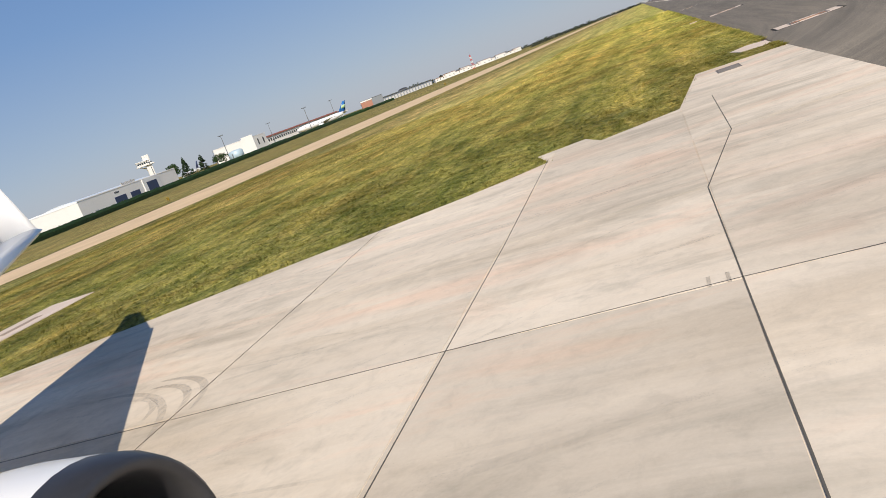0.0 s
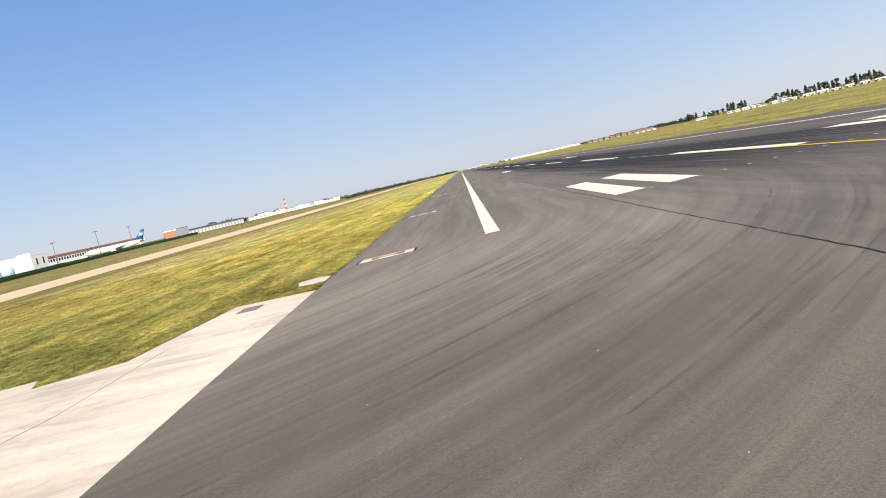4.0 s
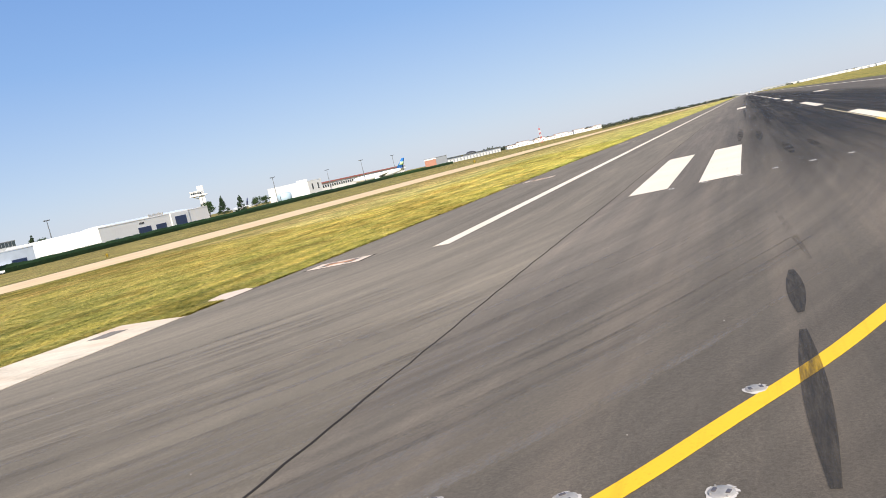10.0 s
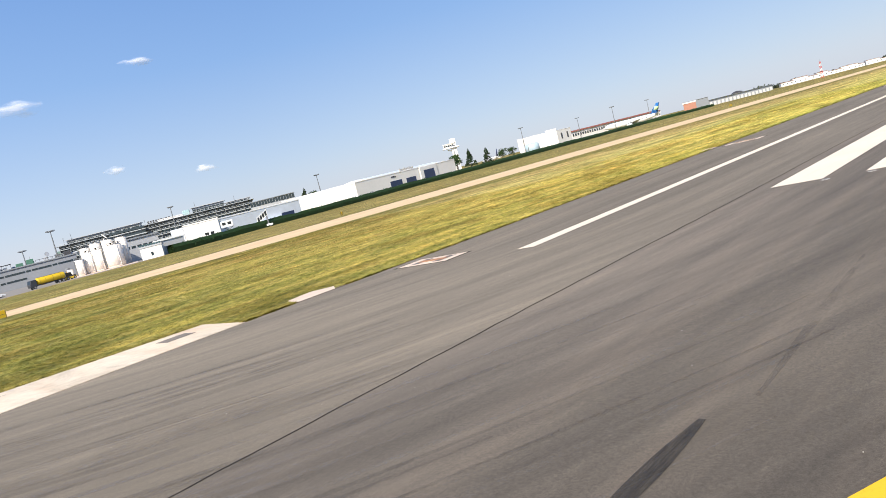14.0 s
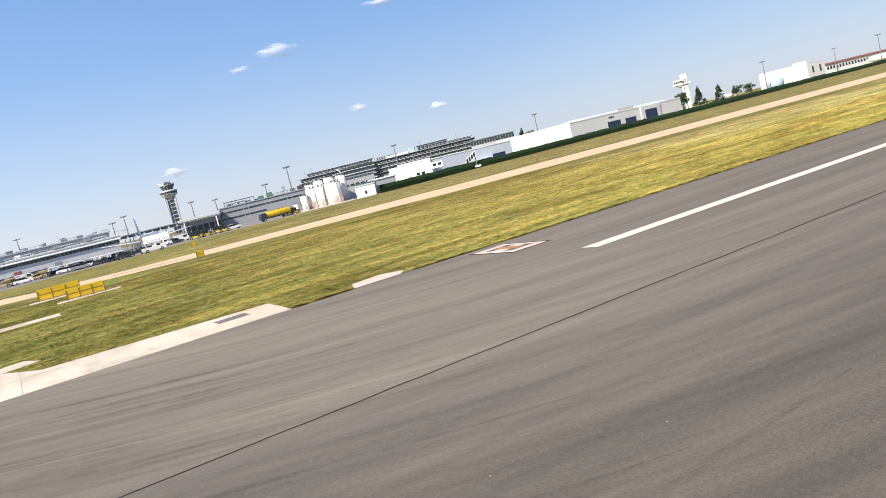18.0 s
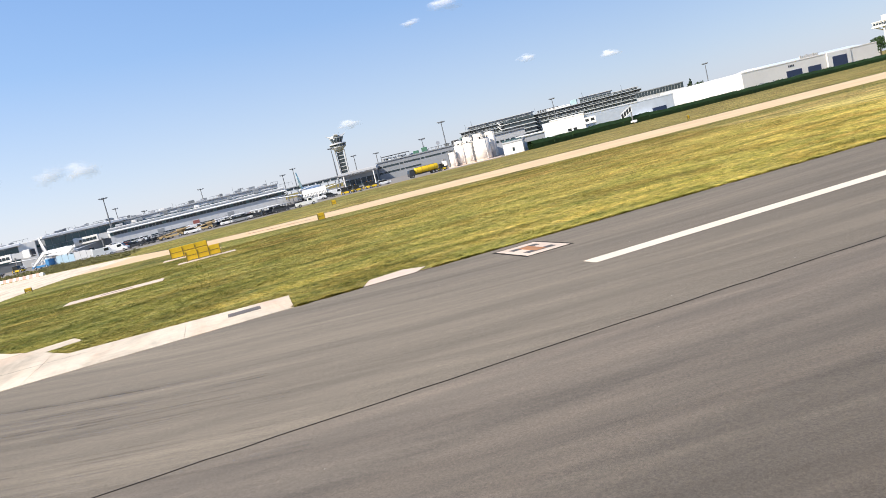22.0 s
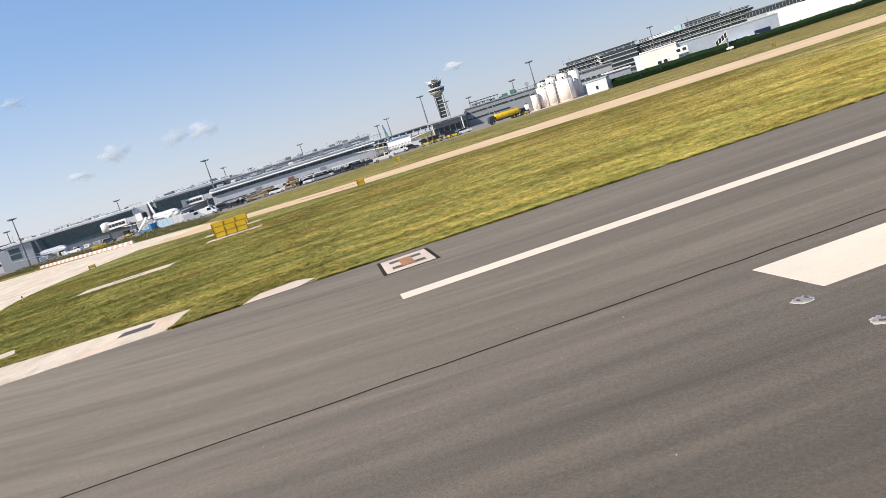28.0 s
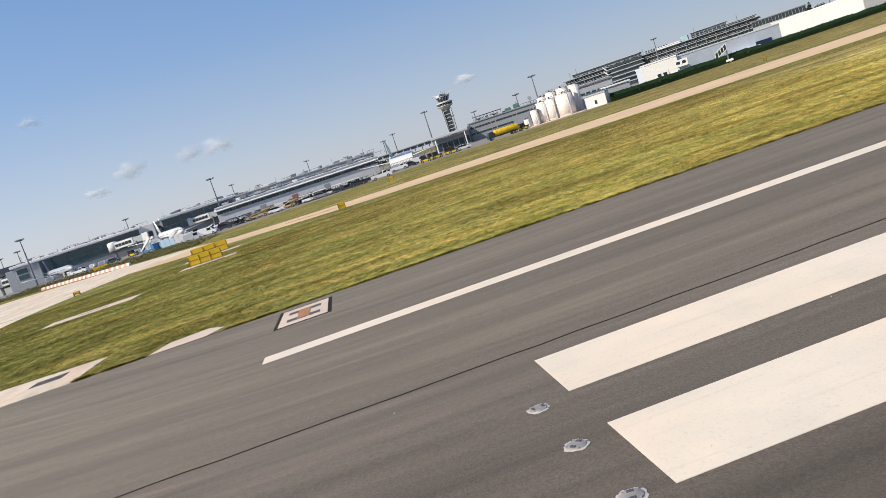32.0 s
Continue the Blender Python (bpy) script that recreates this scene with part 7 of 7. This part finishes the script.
prof = [(1.06, -4.25), (1.045, -4.05), (0.99, -3.9), (0.93, -3.85), (0.87, -3.9), (0.83, -4.1), (0.82, -4.6), (0.84, -5.2)]
rings = [[lip.verts.new((x - 0.47, 3.83 + r * math.sin(2 * math.pi * i / n), 0.37 + r * math.cos(2 * math.pi * i / n))) for i in range(n)] for r, x in prof]
for p, q in zip(rings, rings[1:]):
    for i in range(n):
        f = lip.faces.new((p[i], p[(i + 1) % n], q[(i + 1) % n], q[i]))
        f.smooth = True
bmesh.ops.recalc_face_normals(lip, faces=lip.faces[:])
part("inlet_lip", lip, LIP, ng, "dark grey rounded inlet lip")
part("fan_disc", cyl_bm((-5.67, 3.83, 0.37), (-5.62, 3.83, 0.37), 0.84, n=32), plain("fan_dark", (0.02, 0.02, 0.022), 0.4, 0.5), ng)
sp = lathe_bm([(0.28, 0), (0.2, 0.25), (0.05, 0.45)], 16)
for v in sp.verts:
    x, y, z = v.co
    v.co = (z - 5.62, y + 3.83, -x + 0.37)
part("spinner", sp, LIP, ng)
part("pylon", prism_bm([(-5.6, 1.35), (-6.5, 1.5), (-9.5, 2.0), (-9.2, 1.2)], 3.73, 3.93, 0.02), NACELLE, own)
part("strut", cyl_bm((-9.0, 2.0, LOW + 0.5), (-9.0, 2.0, 1.8), 0.14, n=10), STEEL, own)
part("strut_tyre", cyl_bm((-9.0, 1.75, LOW + 0.55), (-9.0, 2.25, LOW + 0.55), 0.55, n=16), TYRE, own)

# ---- small fair-weather clouds ----
def cloud_material():
    m = bpy.data.materials.new("thin_cloud")
    m.use_nodes = True
    nt = m.node_tree
    nt.nodes.clear()
    out = nt.nodes.new("ShaderNodeOutputMaterial")
    mx, tr, df = nt.nodes.new("ShaderNodeMixShader"), nt.nodes.new("ShaderNodeBsdfTransparent"), nt.nodes.new("ShaderNodeBsdfDiffuse")
    df.inputs["Color"].default_value = (0.97, 0.93, 0.93, 1)
    tc, ln, info = nt.nodes.new("ShaderNodeTexCoord"), nt.nodes.new("ShaderNodeVectorMath"), nt.nodes.new("ShaderNodeObjectInfo")
    ln.operation = "LENGTH"
    nt.links.new(tc.outputs["Object"], ln.inputs[0])
    n = nt.nodes.new("ShaderNodeTexNoise")
    n.noise_dimensions = "4D"
    n.inputs["Scale"].default_value, n.inputs["Detail"].default_value = 1.5, 7.0
    off = nt.nodes.new("ShaderNodeMath")
    off.operation = "MULTIPLY"
    nt.links.new(info.outputs["Random"], off.inputs[0])
    off.inputs[1].default_value = 40.0
    nt.links.new(off.outputs[0], n.inputs["W"])
    nt.links.new(tc.outputs["Object"], n.inputs["Vector"])
    # ragged soft rim: distance from the middle, frayed by the noise
    ad = nt.nodes.new("ShaderNodeMath")
    ad.operation = "MULTIPLY_ADD"
    nt.links.new(n.outputs["Fac"], ad.inputs[0])
    ad.inputs[1].default_value = -2.4
    nt.links.new(ln.outputs["Value"], ad.inputs[2])
    mr = nt.nodes.new("ShaderNodeMapRange")
    mr.interpolation_type = "SMOOTHSTEP"
    nt.links.new(ad.outputs[0], mr.inputs["Value"])
    for k, v in (("From Min", -1.2), ("From Max", -0.25), ("To Min", 0.34), ("To Max", 0.0)):
        mr.inputs[k].default_value = v
    nt.links.new(mr.outputs["Result"], mx.inputs["Fac"])
    nt.links.new(tr.outputs[0], mx.inputs[1])
    nt.links.new(df.outputs[0], mx.inputs[2])
    nt.links.new(mx.outputs[0], out.inputs["Surface"])
    return m


CLOUD = cloud_material()


def cloud(az_, el, w, h, seed):
    """A thin bowed veil of vapour, kilometres off, part of the sky."""
    p = far(az_, 3900)
    bm = bmesh.new()
    n = 12
    g = [[bm.verts.new((2 * i / n - 1, 0.25 * ((2 * i / n - 1) ** 2 + (2 * k / n - 1) ** 2), 2 * k / n - 1)) for i in range(n + 1)] for k in range(n + 1)]
    for k in range(n):
        for i in range(n):
            f = bm.faces.new((g[k][i], g[k][i + 1], g[k + 1][i + 1], g[k + 1][i]))
            f.smooth = True
    ob = mesh_object("cloud", bm, CLOUD)
    ob.matrix_basis = pose(p.x, p.y, 3900 * math.tan(radians(el)), 0, 0, az_) @ Matrix.Diagonal((w, w, h, 1))
    ob.visible_shadow = False
    tagged(ob, "small thin white fair-weather cloud", "cloud", "clouds", "structure")


for i, (az_, el, w, h) in enumerate(((69.3, 10.8, 120, 44), (72.1, 10.0, 70, 24), (58.45, 4.4, 60, 22), (64.3, 5.58, 60, 24), (96.8, 4.83, 105, 52), (99.0, 4.88, 95, 58), (103.0, 4.95, 90, 50), (107.8, 9.7, 80, 34), (105.7, 4.05, 80, 30), (78.2, 4.0, 75, 26), (61, 12.5, 90, 25))):
    cloud(az_, el, w, h, 40 + i)

# ---- apron behind the service road ----
sheet("apron", [(-235, -92), (-186, -44), (-168, -34), (-158, -22), (-166, -10), tuple(far(86, 185)), tuple(far(80, 205)), tuple(far(72.5, 212)), tuple(far(66, 215)), tuple(far(60, 700)), tuple(far(125, 700)), tuple(far(118, 230))], plain("apron_concrete", (0.24, 0.225, 0.21), 0.9), 0.008, 0.05, label="grey-tan concrete apron in front of the terminals", category="apron")

# ---- grass blades near the pavements ----
BLADES = turf("grass_blades", True)


def inside(x, y, poly):
    hit = False
    n = len(poly)
    for i in range(n):
        x0, y0 = poly[i]
        x1, y1 = poly[(i + 1) % n]
        if (y0 > y) != (y1 > y) and x < (x1 - x0) * (y - y0) / (y1 - y0) + x0:
            hit = not hit
    return hit


def grass_patch(name, x0, x1, y0, y1, n, size, seed, edge=None, area=None, mat=None):
    r = random.Random(seed)
    vs, fs = [], []
    made = 0
    while made < n:
        if edge and r.random() < 0.12:
            x, y = edge - abs(r.gauss(0, 0.10)) + 0.05, r.uniform(y0, y1)
        else:
            x, y = x0 + (x1 - x0) * r.random(), y0 + (y1 - y0) * r.random()
        made += 1
        if area and not inside(x, y, area):
            continue
        if y < -5 and inside(x, y, EXIT):
            continue
        if -42.3 < x < -38.7 and -21.3 < y < -13.3:
            continue
        if x > -9.7 and (-5.1 < y < -2.2 or 39 < y < 40.7):
            continue
        clump = 0.5 * noise.noise(Vector((x * 0.5, y * 0.5, 0))) + 0.9 * noise.noise(Vector((x * 2.6, y * 2.0, 7.0)))
        if clump < -0.25 and r.random() < 0.6:
            continue
        near_edge = edge and x > edge - 0.3
        s = (size * 1.5 if near_edge else size) * (0.7 + 0.6 * r.random()) * (1 + 0.8 * clump)
        for _ in range(3):
            a, lean = r.uniform(0, 6.28), r.uniform(0.5, 1.7)
            dx, dy = math.cos(a), math.sin(a)
            w = s * 0.15
            k = len(vs)
            ox, oy = x + r.gauss(0, 0.4) * s, y + r.gauss(0, 0.4) * s
            vs.append((ox - dy * w, oy + dx * w, LOW - 0.01))
            vs.append((ox + dy * w, oy - dx * w, LOW - 0.01))
            vs.append((ox + dx * lean * s, oy + dy * lean * s, LOW + s * r.uniform(0.35, 0.7)))
            fs.append((k, k + 1, k + 2))
    tagged(leaf_mesh(name, vs, fs, mat or BLADES), "tufts of dry yellow-green mown grass", "grass", "", "stuff")


grass_patch("grass_tufts", -24, -8.0, -24, 45, 230000, 0.07, 1, -8.0)
grass_patch("grass_tufts", -64, -24, -34, 45, 230000, 0.09, 2)
grass_patch("grass_tufts", -30, -8.0, 45, 140, 90000, 0.095, 3, -8.0)
# rough uncut bank between the junction and the apron
BANK = [(-174, -73), (-138, -41), (-122, -24), (-150, -24), (-168, -34), (-186, -44), (-235, -92), (-215, -112)]
SCRUB_LEAF = leaf_material("bank_scrub", (0.075, 0.082, 0.03), (0.25, 0.225, 0.09))
grass_patch("rough_grass_bank", -235, -120, -112, -24, 70000, 0.42, 4, None, BANK, SCRUB_LEAF)


def scrub(n, seed):
    """Low weedy bushes, thickest along the top of the bank."""
    r = random.Random(seed)
    vs, fs = [], []
    while n:
        x, y = r.uniform(-235, -122), r.uniform(-112, -24)
        if inside(x, y, BANK):
            h = r.uniform(0.35, 1.1) * (0.75 + 0.5 * noise.noise(Vector((x * 0.08, y * 0.08, 3))))
            leaves(vs, fs, r, (x, y, LOW + h * 0.42), (h * 1.3, h * 1.3, h * 0.55), 26, h * 0.17)
            n -= 1
    tagged(leaf_mesh("bank_bushes", vs, fs, SCRUB_LEAF), "low brown-green weeds and bushes on the bank", "scrub", "", "stuff")


scrub(620, 9)

# ---- concrete slabs of the exit, laid one by one ----
def slab_piece(x0, x1, y0, y1, lift):
    gap = 0.008
    bm = bmesh.new()
    f = bm.faces.new([bm.verts.new((x, y, 0)) for x, y in EXIT])
    for co, no in (((x0 + gap, 0, 0), (-1, 0, 0)), ((x1 - gap, 0, 0), (1, 0, 0)), ((0, y0 + gap, 0), (0, -1, 0)), ((0, y1 - gap, 0), (0, 1, 0))):
        bmesh.ops.bisect_plane(bm, geom=bm.verts[:] + bm.edges[:] + bm.faces[:], plane_co=co, plane_no=no, clear_outer=True)
    if not bm.faces:
        bm.free()
        return
    bmesh.ops.recalc_face_normals(bm, faces=bm.faces[:])
    for fc in bm.faces:
        if fc.normal.z < 0:
            fc.normal_flip()
    ex = bmesh.ops.extrude_face_region(bm, geom=bm.faces[:])
    up = {v for v in ex["geom"] if isinstance(v, bmesh.types.BMVert)}
    for v in bm.verts:
        v.co.z = gz(max(v.co.x, EDGE_L)) + (lift if v in up else -0.02)
    bmesh.ops.recalc_face_normals(bm, faces=bm.faces[:])
    part("slab", bm, CONCRETE, bpy.data.objects["exit_taxiway"])


rx = random.Random(17)
xs = [-7.2, -12.47, -16.55, -21.35, -26.3, -31.3, -36.3, -41.3]
ys = [-6.0, -11.5, -16.7, -21.9, -27.05, -32.1, -37.2, -42.3, -47.4, -52.5, -57.6, -62.7]
for xa, xb in zip(xs[1:], xs):
    for ya, yb in zip(ys, ys[1:]):
        slab_piece(xa, xb, yb, ya, 0.016 + rx.uniform(0, 0.003))
# sealed dark joints that stand out from the rest
for line, w in (([(-12.42, -62), (-12.45, -36), (-12.5, -27.1), (-11.55, -22.1), (-11.43, -15.2)], 0.022), ([(-16.35, -62), (-16.5, -27), (-16.68, -17.8)], 0.016), ([(-25, -32.2), (-12.45, -32.05), (-7.5, -32.2)], 0.016), ([(-21.2, -62), (-21.35, -27), (-21.5, -20.2)], 0.013)):
    band("sealed_joint", line, w, DARK_JOINT, 0.0225, "dark sealed joint between concrete slabs", "seam")
for x, y in ((-12.9, -31.95), (-7.75, -32.0)):
    for k in range(2):
        mark("painted_number_bar", rect(x + 0.24 * k, x + 0.24 * k + 0.05, y - 0.16, y + 0.18), "small faded painted mark on the concrete", SCUFF, 0.024)
# faint tyre tracks over the concrete, and where a nosewheel scrubbed round
CONCRETE_SCUFF = streak_material("concrete_scuff", (0.26, 0.235, 0.21), 0.22, 0.42, 0.8)
SCRUB = streak_material("wheel_scrub", (0.20, 0.18, 0.165), 0.42, 0.2, 0.7)
rq = random.Random(29)
for i in range(22):
    y, x0, bend = rq.uniform(-48, -24), rq.uniform(-34, -18), rq.uniform(0.004, 0.03)
    band("tyre_scuff", [(x0 + 0.8 * k, y + bend * (k - 5) ** 2) for k in range(18)], rq.choice((0.10, 0.14, 0.2)), CONCRETE_SCUFF, 0.0235 + 0.0001 * i, "faint grey tyre track on the concrete", "tyre mark", thick=0.001, taper=True)
for i, (cx, cy, rad) in enumerate(((-23.1, -32.1, 1.75), (-23.1, -32.1, 2.05), (-23.3, -32.0, 1.25), (-24.6, -33.6, 3.4))):
    band("wheel_scrub", [(cx + rad * math.cos(0.1 + 0.11 * k), cy + rad * math.sin(0.1 + 0.11 * k)) for k in range(14)], 0.16, SCRUB, 0.0262 + 0.0001 * i, "curved grey wheel scrub on the concrete", "tyre mark", thick=0.001, taper=True)
